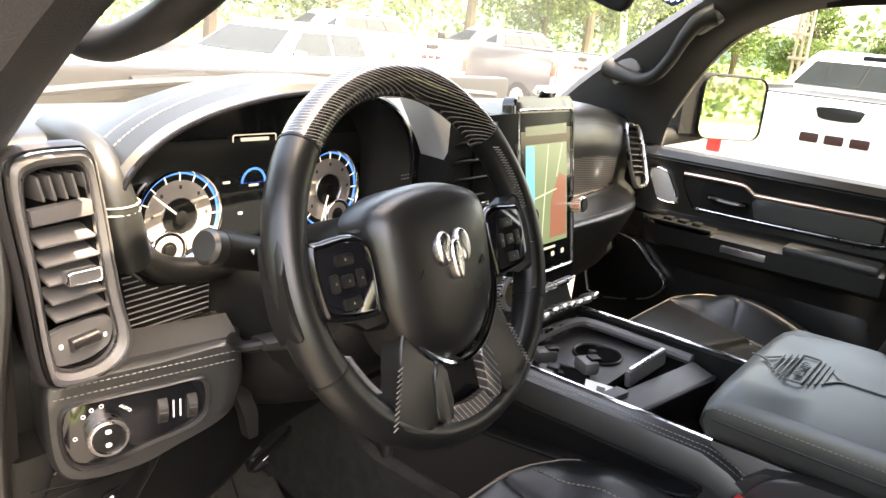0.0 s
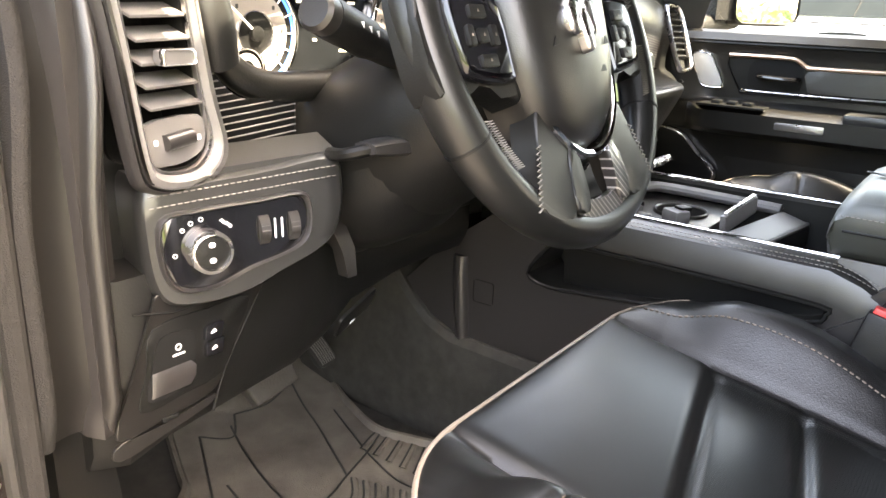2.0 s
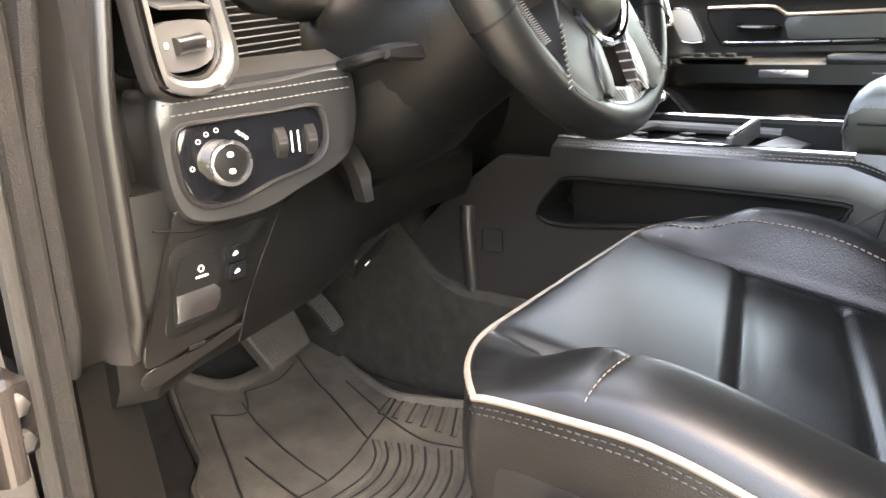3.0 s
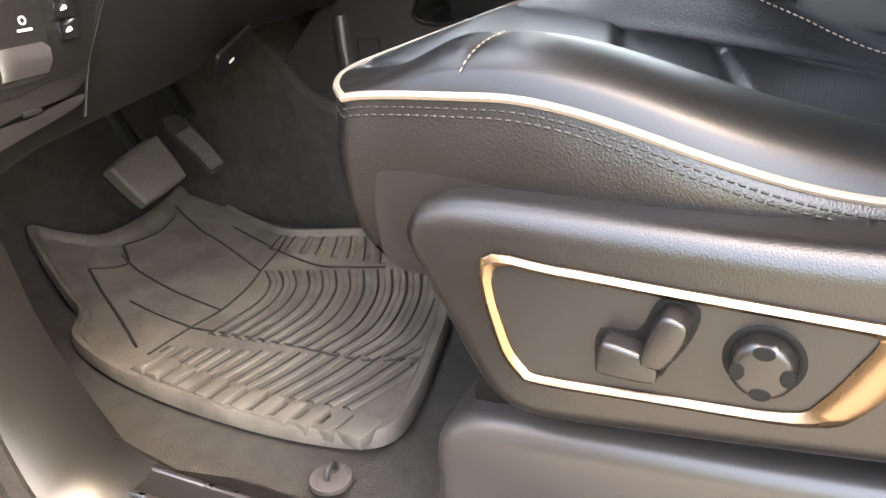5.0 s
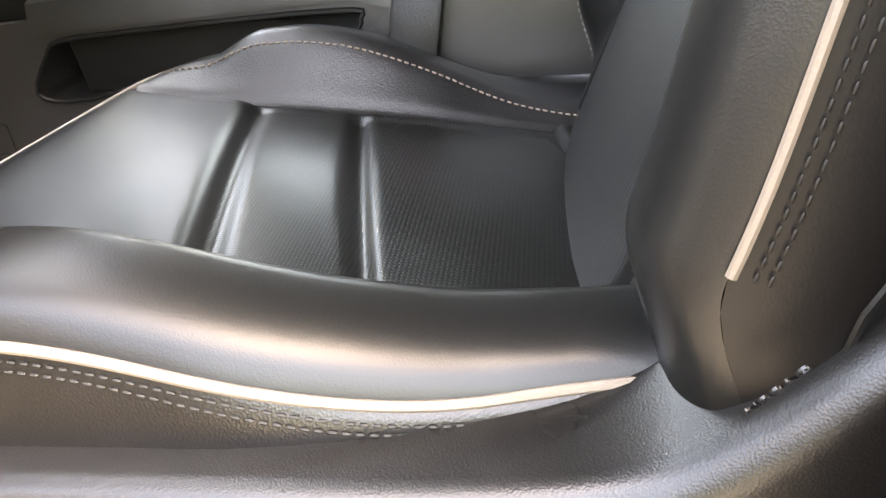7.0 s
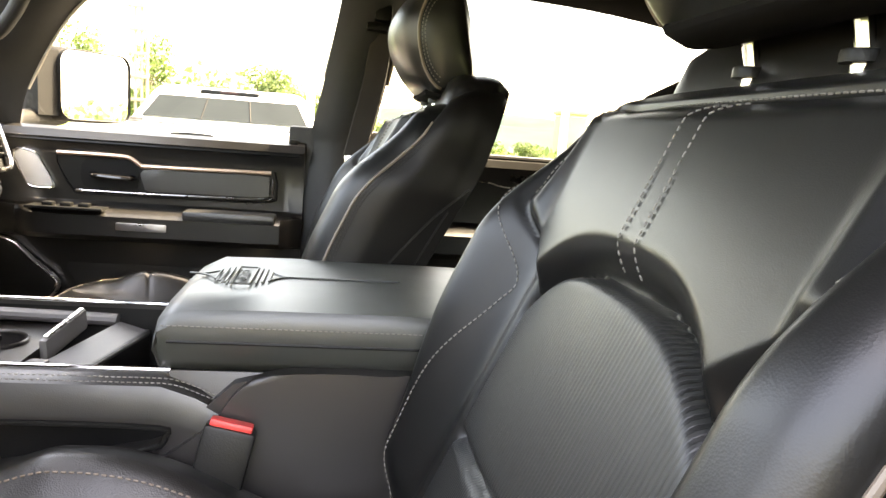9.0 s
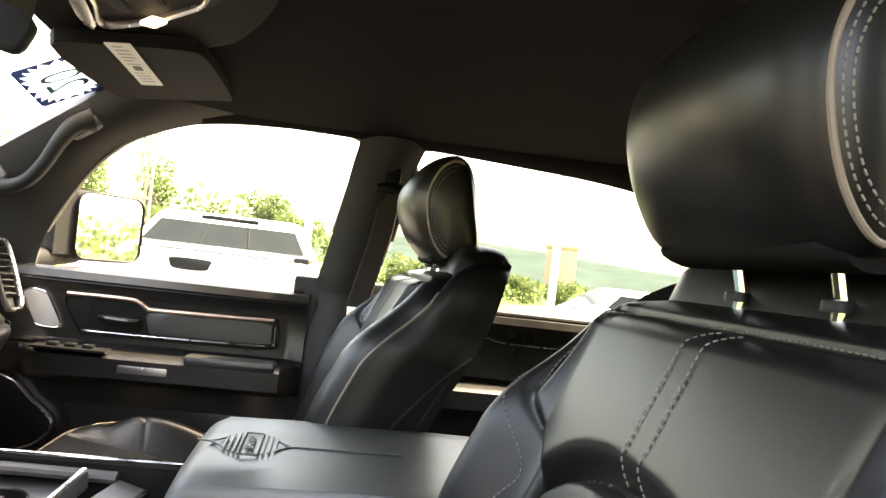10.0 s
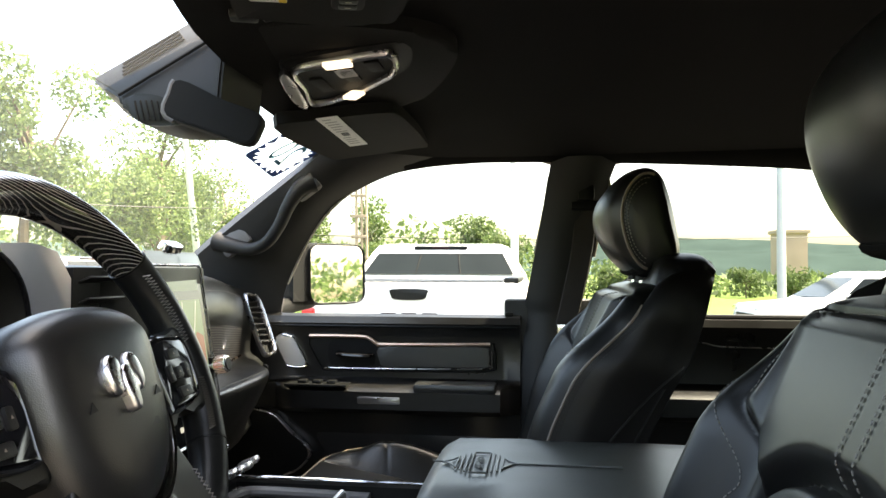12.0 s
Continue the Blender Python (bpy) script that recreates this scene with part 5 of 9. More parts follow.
    for z in (1.350, 1.343):
        part("leg_band", tube([V(-0.6405 + 0.0192 * math.cos(a), 0.2150 + 0.0192 * math.sin(a), z + 0.002 * math.cos(a)) for a in [2 * math.pi * i / 20 for i in range(20)]], 0.0012, 5, True), M["thread"], d)
    # instrument panel
    ol = [(-0.62, 1.325), (-0.605, 1.378), (-0.55, 1.412), (-0.44, 1.434), (-0.32, 1.425), (-0.268, 1.392), (-0.254, 1.33), (-0.27, 1.275), (-0.33, 1.262), (-0.45, 1.258), (-0.53, 1.240), (-0.575, 1.248), (-0.60, 1.28)]
    pf = basis((0, 0.288, 0), (1, 0, 0), (0, 0, 1))
    pane = part("instrument_panel", plate(pf, soft_outline(ol, 4), 0.006, 0.002), M["screen"], d, "dark digital instrument display")
    lower = spline([(-0.632, 0.262, 1.360), (-0.615, 0.246, 1.310), (-0.596, 0.238, 1.279), (-0.566, 0.234, 1.265), (-0.52, 0.232, 1.262), (-0.45, 0.232, 1.262), (-0.33, 0.238, 1.258), (-0.25, 0.25, 1.28)], 6)
    part("instrument_surround", tube(lower, [0.011 + 0.004 * math.sin(math.pi * i / (len(lower) - 1)) for i in range(len(lower))], 12), M["plastic_dark"], d)
    fine(part("hood_stitching", stitches([[V(-0.262 + 0.034 * i / 20, 0.2065 - 0.002 * math.sin(math.pi * i / 20), 1.345 + 0.003 * i / 20 - q) for i in range(21)] for q in (0.0, 0.005)], 0.0050, 0.0006), M["thread"], d))
    for cx, cz, rr, name in ((-0.537, 1.309, 0.050, "tachometer"), (-0.322, 1.318, 0.050, "speedometer")):
        f = pf @ Matrix.Translation((cx, cz, 0.006))
        g = part(name, plate(f, disc(rr, 48), 0.004, 0.001), M["plastic_dark"], d, "round gauge with a silver face")
        part("gauge_rim", band(f, disc(rr + 0.003, 48), disc(rr - 0.001, 48), 0.008, 0, 0.002), M["chrome"], g)
        part("gauge_ring", band(f, disc(rr - 0.001, 48), disc(rr - 0.0036, 48), 0.0045, 0), M["glow_blue"], g, "lit blue ring")
        part("gauge_face", band(f, disc(rr * 0.83, 48), disc(rr * 0.36, 48), 0.005, 0), M["dial"], g, "brushed silver dial face")
        part("gauge_hub", plate(f, disc(rr * 0.43, 32), 0.0046, 0.0005), M["plastic_dark"], g)
        part("gauge_hub_ring", band(f, disc(rr * 0.44, 40), disc(rr * 0.40, 40), 0.0062, 0, 0.0008), M["satin"], g)
        for i in range(13):
            a = radians(225 - i * 22.5)
            m = f @ Matrix.Rotation(a, 4, "Z") @ Matrix.Translation((rr - 0.006, 0, 0.0052))
            part("tick", plate(m, [(-0.004, -0.0006), (0.004, -0.0006), (0.004, 0.0006), (-0.004, 0.0006)], 0.0006), M["glow_white"], g)
        for i in range(7):
            a = radians(215 - i * 42)
            part("numeral_bar", plate(f @ Matrix.Translation((math.cos(a) * rr * 0.66, math.sin(a) * rr * 0.66, 0.0056)), rrect(0.0032, 0.0042, 0.001, 2), 0.0004), M["ink"], g)
        a = radians(140 if cx < -0.4 else 255)
        part("needle", plate(f @ Matrix.Rotation(a, 4, "Z") @ Matrix.Translation((0, 0, 0.007)), [(-0.006, -0.0012), (rr - 0.008, -0.0007), (rr - 0.008, 0.0007), (-0.006, 0.0012)], 0.001), M["glow_white"], g)
        part("needle_hub", plate(f, disc(0.0075, 20), 0.010, 0.002), M["plastic_dark"], g)
        sx, sz = (-0.016, -0.034) if cx < -0.4 else (0.014, -0.034)
        part("small_dial", plate(f @ Matrix.Translation((sx, sz, 0.006)), disc(0.0195, 28), 0.004, 0.001), M["plastic_dark"], g)
        part("small_dial_rim", band(f @ Matrix.Translation((sx, sz, 0.006)), disc(0.0215, 28), disc(0.0190, 28), 0.006, 0, 0.001), M["chrome"], g)
        part("small_dial_ring", band(f @ Matrix.Translation((sx, sz, 0.0101)), disc(0.0165, 28), disc(0.0095, 28), 0.0005), M["dial"], g)
        part("small_dial_hub", plate(f @ Matrix.Translation((sx, sz, 0.010)), disc(0.006, 16), 0.003, 0.001), M["plastic_dark"], g)
    # middle display: badge as a plain outline bar, a speed figure and small marks
    f = pf @ Matrix.Translation((-0.437, 1.388, 0.0065))
    part("display_badge", band(f, rrect(0.062, 0.012, 0.003), rrect(0.059, 0.0095, 0.002), 0.0006), M["glow_line"], pane, "plain outlined badge bar")
    part("display_badge", plate(f, rrect(0.040, 0.004, 0.001, 2), 0.0006), M["glow_line"], pane)
    text("speed_figure", "0", 0.014, pf @ Matrix.Translation((-0.437, 1.366, 0.0068)), M["glow_white"], pane)
    part("display_arc", band(pf @ Matrix.Translation((-0.437, 1.337, 0.0065)), [(0.018 * math.cos(radians(a)), 0.018 * math.sin(radians(a))) for a in range(0, 181, 9)], [(0.015 * math.cos(radians(a)), 0.015 * math.sin(radians(a))) for a in range(0, 181, 9)], 0.0005), M["glow_blue"], pane)
    for bx, bz, bw in ((-0.437, 1.334, 0.014), (-0.475, 1.340, 0.010), (-0.478, 1.362, 0.012), (-0.40, 1.34, 0.012), (-0.455, 1.302, 0.006), (-0.41, 1.29, 0.018)):
        part("display_bar", plate(pf @ Matrix.Translation((bx, bz, 0.0065)), rrect(bw, 0.003, 0.0008, 2), 0.0004), M["glow_line"], pane)
    # left end cap and lower panels
    cap = [[V(-0.755, 0.205, z), V(-0.768, 0.20, z), V(-0.775, 0.215, z), V(-0.775, 0.45, z), V(-0.745, 0.45, z), V(-0.735, 0.22, z)] for z in (1.0, 1.05, 1.2, 1.38, 1.405)]
    part("end_cap", loft(cap), M["plastic"], d, "grained plastic end cap", 40)
    return d, sect


dashboard, dash_sect = dash()


def left_vent():
    fr = basis((-0.692, 0.197, 1.301), (0.985, 0.10, 0), (0, 0.035, 1))
    v = thing("air_vent", (-0.690, 0.21, 1.2), "tall dashboard air vent with a satin metal surround", "air vent")
    out = [(-0.040, 0.100), (0.0, 0.1035), (0.018, 0.099), (0.026, 0.070), (0.040, -0.03), (0.050, -0.078), (0.036, -0.099), (0.012, -0.105), (-0.020, -0.100), (-0.031, -0.080), (-0.040, 0.0), (-0.050, 0.080)]
    mid = [(x * 0.80 + 0.0, y * 0.905) for x, y in out]
    inn = [(x * 0.74 + 0.0, y * 0.875) for x, y in out]
    o1, o2, o3 = soft_outline(out, 4), soft_outline(mid, 4), soft_outline(inn, 4)
    part("vent_pod", band(fr, soft_outline([(x * 1.16, y * 1.06) for x, y in out], 4), o1, 0.010, -0.012, 0.004), M["plastic"], v)
    part("vent_rim", band(fr, soft_outline([(x * 1.03, y * 1.014) for x, y in out], 4), o1, 0.006, 0.0, 0.002), M["chrome"], v, "thin bright outer rim")
    part("vent_surround", band(fr, o1, o2, 0.005, 0.0, 0.003), M["slat"], v, "satin grey surround")
    part("vent_bezel", band(fr, o2, o3, 0.004, -0.002, 0.0), M["gun"], v)
    part("vent_well", plate(fr, o3, 0.004, 0, 1, -0.055), M["jet"], v)
    bm = band(fr, o3, [(x * 0.97, y * 0.98) for x, y in o3], 0.052, -0.055)
    part("vent_throat", bm, M["plastic_dark"], v)
    # slats
    for i, (zz, w, cx) in enumerate(((0.030, 0.052, -0.004), (0.013, 0.052, -0.001), (-0.004, 0.053, 0.002), (-0.021, 0.053, 0.004), (-0.037, 0.053, 0.006))):
        part("slat", box(fr @ V(cx, zz, -0.008), (w, 0.024, 0.0028), 0.001, fr.to_3x3().to_4x4() @ Matrix.Rotation(radians(-68), 4, "X") @ Matrix.Rotation(radians(4), 4, "Z")), M["slat"], v)
    part("vent_divider", plate(fr, [(-0.032, 0.042), (0.028, 0.046), (0.026, 0.060), (-0.034, 0.056)], 0.010, 0.002, 2, -0.008), M["housing"], v)
    for i in range(5):
        part("upper_fin", box(fr @ V(-0.022 + 0.010 * i, 0.072, -0.016), (0.0025, 0.022, 0.03), 0.0008, fr.to_3x3().to_4x4() @ Matrix.Rotation(radians(14), 4, "Z")), M["slat"], v)
    tab = part("slide_tab", box(fr @ V(0.003, -0.004, 0.008), (0.030, 0.012, 0.012), 0.003, fr.to_3x3().to_4x4()), M["slat"], v)
    part("tab_frame", band(fr @ Matrix.Translation((0.003, -0.004, 0.012)), rrect(0.032, 0.013, 0.003), rrect(0.028, 0.009, 0.002), 0.003, 0, 0.001), M["chrome"], tab, "chrome tab frame")
    lowp = [(-0.027, -0.055), (0.031, -0.050), (0.036, -0.070), (0.026, -0.083), (-0.008, -0.088), (-0.022, -0.080)]
    part("vent_lower_panel", plate(fr, soft_outline(lowp, 3), 0.006, 0.002, 2, -0.008), M["slat"], v)
    bm = bmesh.new()
    sweep_into(bm, [fr @ V(-0.006, -0.069, 0.0), fr @ V(0.020, -0.066, 0.0)], 0.0065, 20)
    part("thumb_wheel", bm, M["plastic"], v, "ribbed airflow thumb wheel")
    for x in (-0.014, 0.028):
        part("wheel_mark", plate(fr, rrect(0.0035, 0.0045, 0.001, 2, x, -0.068), 0.0008, 0, 1, -0.001), M["white"], v)
    return fr


left_vent()


def light_panel():
    fr = basis((-0.643, 0.182, 1.143), (0.955, -0.28, 0), (0, 0.06, 1))
    p = thing("light_switch_panel", (-0.628, 0.2, 1.09), "padded dash panel with rotary headlight switch and dimmer wheels", "switch panel")
    out = [(-0.078, 0.053), (-0.05, 0.054), (0.03, 0.060), (0.095, 0.066), (0.106, 0.040), (0.102, 0.005), (0.085, -0.018), (0.040, -0.036), (0.0, -0.050), (-0.050, -0.052), (-0.072, -0.040), (-0.080, -0.005)]
    bm = bmesh.new()
    o = soft_outline(out, 4)
    rings = [[fr @ V(x * k, y * k + 0.002, z) for x, y in o] for k, z in ((1.02, -0.10), (1.0, -0.012), (0.97, 0.0), (0.93, 0.004), (0.80, 0.004))]
    rings_into(bm, rings)
    part("panel_body", bm, M["leather"], p, "", 50)
    fine(part("panel_stitching", stitches([[fr @ V(-0.072 + 0.172 * i / 40, 0.047 + 0.011 * i / 40, 0.0055) for i in range(41)], [fr @ V(-0.072 + 0.172 * i / 40, 0.038 + 0.011 * i / 40, 0.0058) for i in range(41)]], 0.0056, 0.0006), M["thread"], p))
    # leather shelf above
    part("shelf", loft([[fr @ V(x, 0.050 + 0.062 * (x + 0.1), -0.005), fr @ V(x, 0.058 + 0.062 * (x + 0.1), -0.005), fr @ V(x, 0.074 + 0.045 * (x + 0.1), -0.040), fr @ V(x, 0.04, -0.06)] for x in (-0.072, -0.04, 0.02, 0.06, 0.10)]), M["leather"], p, "leather-covered shelf")
    po = [(-0.066, 0.028), (-0.03, 0.034), (0.02, 0.036), (0.058, 0.038), (0.068, 0.026), (0.066, 0.0), (0.050, -0.014), (0.010, -0.024), (-0.025, -0.036), (-0.055, -0.034), (-0.068, -0.012)]
    pi = [(x * 0.93, y * 0.90) for x, y in po]
    part("switch_frame", band(fr, soft_outline(po, 4), soft_outline(pi, 4), 0.006, 0.002, 0.002), M["plastic"], p)
    face = part("switch_plate", plate(fr, soft_outline(pi, 4), 0.003, 0.001, 2, 0.002), M["gloss"], p, "black switch plate")
    kx, ky = -0.030, -0.001
    knob = part("rotary_knob", plate(fr @ Matrix.Translation((kx, ky, 0.004)), disc(0.0180, 40), 0.017, 0.004, 3), M["gun"], p, "satin metal rotary headlight knob")
    part("knob_face", plate(fr @ Matrix.Translation((kx, ky, 0.0205)), disc(0.0140, 32), 0.0015, 0.0006), M["plastic_dark"], knob)
    part("knob_ring", band(fr @ Matrix.Translation((kx, ky, 0.020)), disc(0.0152, 40), disc(0.0141, 40), 0.003, 0, 0.001), M["chrome"], knob)
    for dy_ in (0.007, -0.006):
        part("knob_mark", plate(fr @ Matrix.Translation((kx, ky + dy_, 0.0222)), soft_outline([(-0.0026, -0.0016), (0.001, -0.002), (0.0024, 0.0), (0.001, 0.002), (-0.0026, 0.0016)], 3), 0.0004), M["white"], knob)
    text("knob_word", "AUTO", 0.0044, fr @ Matrix.Translation((kx + 0.0185, ky + 0.0195, 0.0056)) @ Matrix.Rotation(radians(-38), 4, "Z"), M["white"], face)
    for a in (95, 115, 135, 185):
        part("knob_icon", band(fr @ Matrix.Translation((kx + 0.0255 * math.cos(radians(a)), ky + 0.0255 * math.sin(radians(a)), 0.0052)), disc(0.0020, 12), disc(0.0014, 12), 0.0004), M["white"], face)
    for x in (0.022, 0.050):
        bm = bmesh.new()
        sweep_into(bm, [fr @ V(x - 0.0045, 0.008, -0.006), fr @ V(x + 0.0045, 0.008, -0.006)], 0.017, 28)
        part("dimmer_wheel", bm, M["plastic"], p, "ribbed dimmer wheel")
        for j in range(5):
            part("wheel_rib", box(fr @ V(x, 0.000 + 0.004 * j, 0.0095 - 0.0006 * (j - 2) ** 2), (0.008, 0.0012, 0.003), 0.0004, fr.to_3x3().to_4x4()), M["slat"], p)
    for x in (0.0325, 0.0390):
        part("level_mark", plate(fr, rrect(0.0014, 0.018, 0.0006, 2, x, 0.008), 0.0006, 0, 1, 0.005), M["white"], p)
    # striped veneer between the vent and the hood, under the curved lip of the instruments
    def veneer_top(x):
        return 1.250 + 0.006 * smooth(-0.545, -0.59, x) + 0.054 * smooth(-0.59, -0.66, x) ** 1.2

    def veneer_low(x):
        return 1.212 + 0.07 * (x + 0.624)
    bm = surface(lambda u, v: V(-0.640 + 0.105 * u + 0.014 * (1 - v) * (1 - u), 0.226, veneer_low(-0.640 + 0.105 * u) * (1 - v) + veneer_top(-0.640 + 0.105 * u) * v), 24, 4)
    part("veneer_panel", bm, M["plastic_dark"], p, "dark veneer panel with fine raised lines")
    for i in range(15):
        z0 = 1.2155 + 0.0064 * i
        line = [V(x, 0.2245, z0 + 0.07 * (x + 0.624)) for x in [-0.638 + 0.0034 * j + 0.014 * (1 - i / 15) * (1 - j / 30) for j in range(31)]]
        line = [q for q in line if q.z < veneer_top(q.x)]
        if len(line) > 1:
            part("veneer_ridge", tube(line, 0.0008, 6), M["slat"], p, "fine pale inlaid line")
    part("veneer_chrome", tube([V(-0.622, 0.215, 1.206), V(-0.530, 0.215, 1.214)], 0.0030, 8), M["chrome"], p, "bright strip under the veneer")
    part("veneer_gloss", box((-0.577, 0.221, 1.205), (0.098, 0.010, 0.020), 0.003, Matrix.Rotation(radians(-4), 4, "Y")), M["gloss"], p)


light_panel()


def knee_panel():
    k = thing("knee_panel", (-0.5, 0.25, 0.95), "black lower dash panel with parking brake and pedal switches", "lower dash panel")
    # the panel turns forward under the column
    xs = [-0.765, -0.74, -0.70, -0.62, -0.55, -0.48, -0.40, -0.30, -0.22, -0.16]
    rings = []
    for x in xs:
        t = smooth(-0.56, -0.36, x)
        yb = 0.205 + 0.07 * t + (0.02 if x < -0.745 else 0)
        zb = 0.958 + 0.020 * smooth(-0.76, -0.66, x) + 0.012 * smooth(-0.66, -0.50, x) + 0.02 * smooth(-0.50, -0.25, x)
        top = 1.125 - 0.02 * t
        rings.append([V(x, yb + 0.005, top), V(x, yb, 1.075), V(x, yb, 1.035), V(x, yb + 0.004, zb + 0.012), V(x, yb + 0.014, zb - 0.006), V(x, yb + 0.07, zb - 0.020), V(x, yb + 0.30, zb + 0.01), V(x, yb + 0.30, top)])
    part("panel_body", loft(rings), M["plastic_dark"], k, "", 40)
    fr = basis((-0.665, 0.2015, 1.045), (1, 0.0, 0), (0, 0.0, 1))
    part("fuse_cover", plate(fr, soft_outline([(-0.042, 0.064), (-0.053, 0.054), (-0.075, 0.0), (-0.094, -0.050), (-0.05, -0.048), (0.001, -0.041), (0.018, -0.015), (0.045, 0.025), (0.067, 0.056), (0.03, 0.063)], 5), 0.003, 0.0015), M["vinyl"], k, "grained lower cover panel")
    part("cover_strip", plate(fr, soft_outline([(-0.094, -0.055), (-0.05, -0.053), (-0.001, -0.046), (-0.003, -0.053), (-0.05, -0.063), (-0.094, -0.070)], 4), 0.003, 0.0015), M["vinyl"], k, "grained strip below the cover")
    # black block painted as the shade of a notch; nothing is cut
    part("strip_notch", box(fr @ V(-0.046, -0.049, 0.004), (0.016, 0.003, 0.004), 0.001), M["jet"], k)
    part("switch_field", plate(fr, soft_outline([(-0.055, 0.036), (0.0, 0.039), (0.042, 0.038), (0.030, 0.010), (0.010, -0.026), (-0.03, -0.032), (-0.072, -0.034), (-0.064, 0.0)], 4), 0.0012, 0.0008, 2, 0.003), M["plastic_dark"], k, "shallow dark switch field")
    # no hollow here: the recess shade is a flat black plate
    part("brake_recess", plate(fr, soft_outline([(-0.049, 0.027), (-0.018, 0.023), (-0.018, 0.0), (-0.021, -0.022), (-0.030, -0.027), (-0.060, -0.028), (-0.066, -0.022), (-0.060, 0.0)], 4), 0.001, 0, 1, 0.0044), M["jet"], k, "flat black plate as the shade of the parking brake recess")
    part("brake_pull", loft([[fr @ V(x + dx, z, d) for x, z, d in ((-0.060, -0.002, 0.0052), (-0.056, -0.007, 0.0075), (-0.057, -0.016, 0.0078), (-0.062, -0.024, 0.0066), (-0.063, -0.024, 0.0045), (-0.060, -0.004, 0.0045))] for dx in (0.0, 0.012, 0.026, 0.037)]), M["plastic"], k, "curved grey parking brake pull", 50)
    part("brake_icon", band(fr @ Matrix.Translation((-0.034, 0.014, 0.0056)), disc(0.0030, 16), disc(0.0020, 16), 0.0005), M["white"], k)
    part("brake_text_bar", plate(fr, rrect(0.012, 0.0016, 0.0006, 2, -0.034, 0.0075), 0.0005, 0, 1, 0.0056), M["white"], k)
    for z0, z1, zi in ((0.0245, 0.0110, 0.018), (0.0095, -0.0045, 0.0025)):
        sw = part("pedal_switch", plate(fr, soft_outline([(-0.006, z0 - 0.001), (0.010, z0), (0.0105, z0 - 0.002), (0.0085, z1 + 0.001), (0.006, z1), (-0.0075, z1 + 0.0005), (-0.008, z1 + 0.003)], 3), 0.004, 0.001, 2, 0.0042), M["gloss"], k, "black rocker switch")
        part("switch_icon", plate(fr, soft_outline([(-0.003, zi - 0.0016), (0.0028, zi - 0.0006), (0.0012, zi + 0.0022), (-0.002, zi + 0.0004)], 2), 0.0004, 0, 1, 0.0083), M["white"], sw)
    part("panel_seam", tube(spline([fr @ V(0.072, 0.062, 0.001), fr @ V(0.048, 0.024, 0.001), fr @ V(0.016, -0.024, 0.001), fr @ V(0.0, -0.064, 0.0)], 5), 0.0013, 6), M["jet"], k)
    part("data_port_cover", plate(basis((-0.415, 0.262, 0.985), (1, 0.1, 0.30), (0, -0.45, 0.9)), rrect(0.075, 0.034, 0.006, 4), 0.004, 0.001), M["plastic_dark"], k, "small black port cover")
    part("port_mark", plate(basis((-0.428, 0.2575, 0.980), (1, 0.1, 0.30), (0, -0.45, 0.9)), rrect(0.010, 0.004, 0.0015, 3), 0.0006, 0, 1, 0.0045), M["white"], k)
    # hood release lever
    r = thing("hood_release", (-0.55, 0.19, 1.1), "black hood release lever under the dash", "lever")
    part("release_stem", loft([[V(x - w, y, z), V(x + w, y, z), V(x + w, y + 0.014, z), V(x - w, y + 0.014, z)] for x, y, z, w in ((-0.535, 0.200, 1.160, 0.008), (-0.520, 0.186, 1.135, 0.010), (-0.513, 0.176, 1.105, 0.009), (-0.512, 0.172, 1.078, 0.006))]), M["plastic_grey"], r)
    part("release_grip", plate(basis((0, 0.168, 0), (1, 0, 0), (0, 0.10, 1)), soft_outline([(-0.478, 1.124), (-0.466, 1.122), (-0.472, 1.098), (-0.486, 1.078), (-0.504, 1.066), (-0.522, 1.063), (-0.524, 1.072), (-0.506, 1.079), (-0.492, 1.092), (-0.483, 1.108)], 4), 0.016, 0.005, 3), M["plastic"], r, "curved release grip")
    # column lower cover
    part("column_cover", loft([[V(-0.43 + math.cos(a) * w, y, zc + math.sin(a) * h_) for a in [2 * math.pi * i / 24 for i in range(24)]] for y, w, h_, zc in ((0.10, 0.070, 0.055, 1.215), (0.14, 0.095, 0.085, 1.20), (0.20, 0.105, 0.095, 1.18), (0.34, 0.105, 0.095, 1.17))]), M["plastic_dark"], k)
    part("trim_seam", tube([V(-0.735, 0.199, 1.098), V(-0.70, 0.199, 1.09), V(-0.60, 0.199, 1.09), V(-0.53, 0.199, 1.125)], 0.0012, 6), M["jet"], k)


knee_panel()

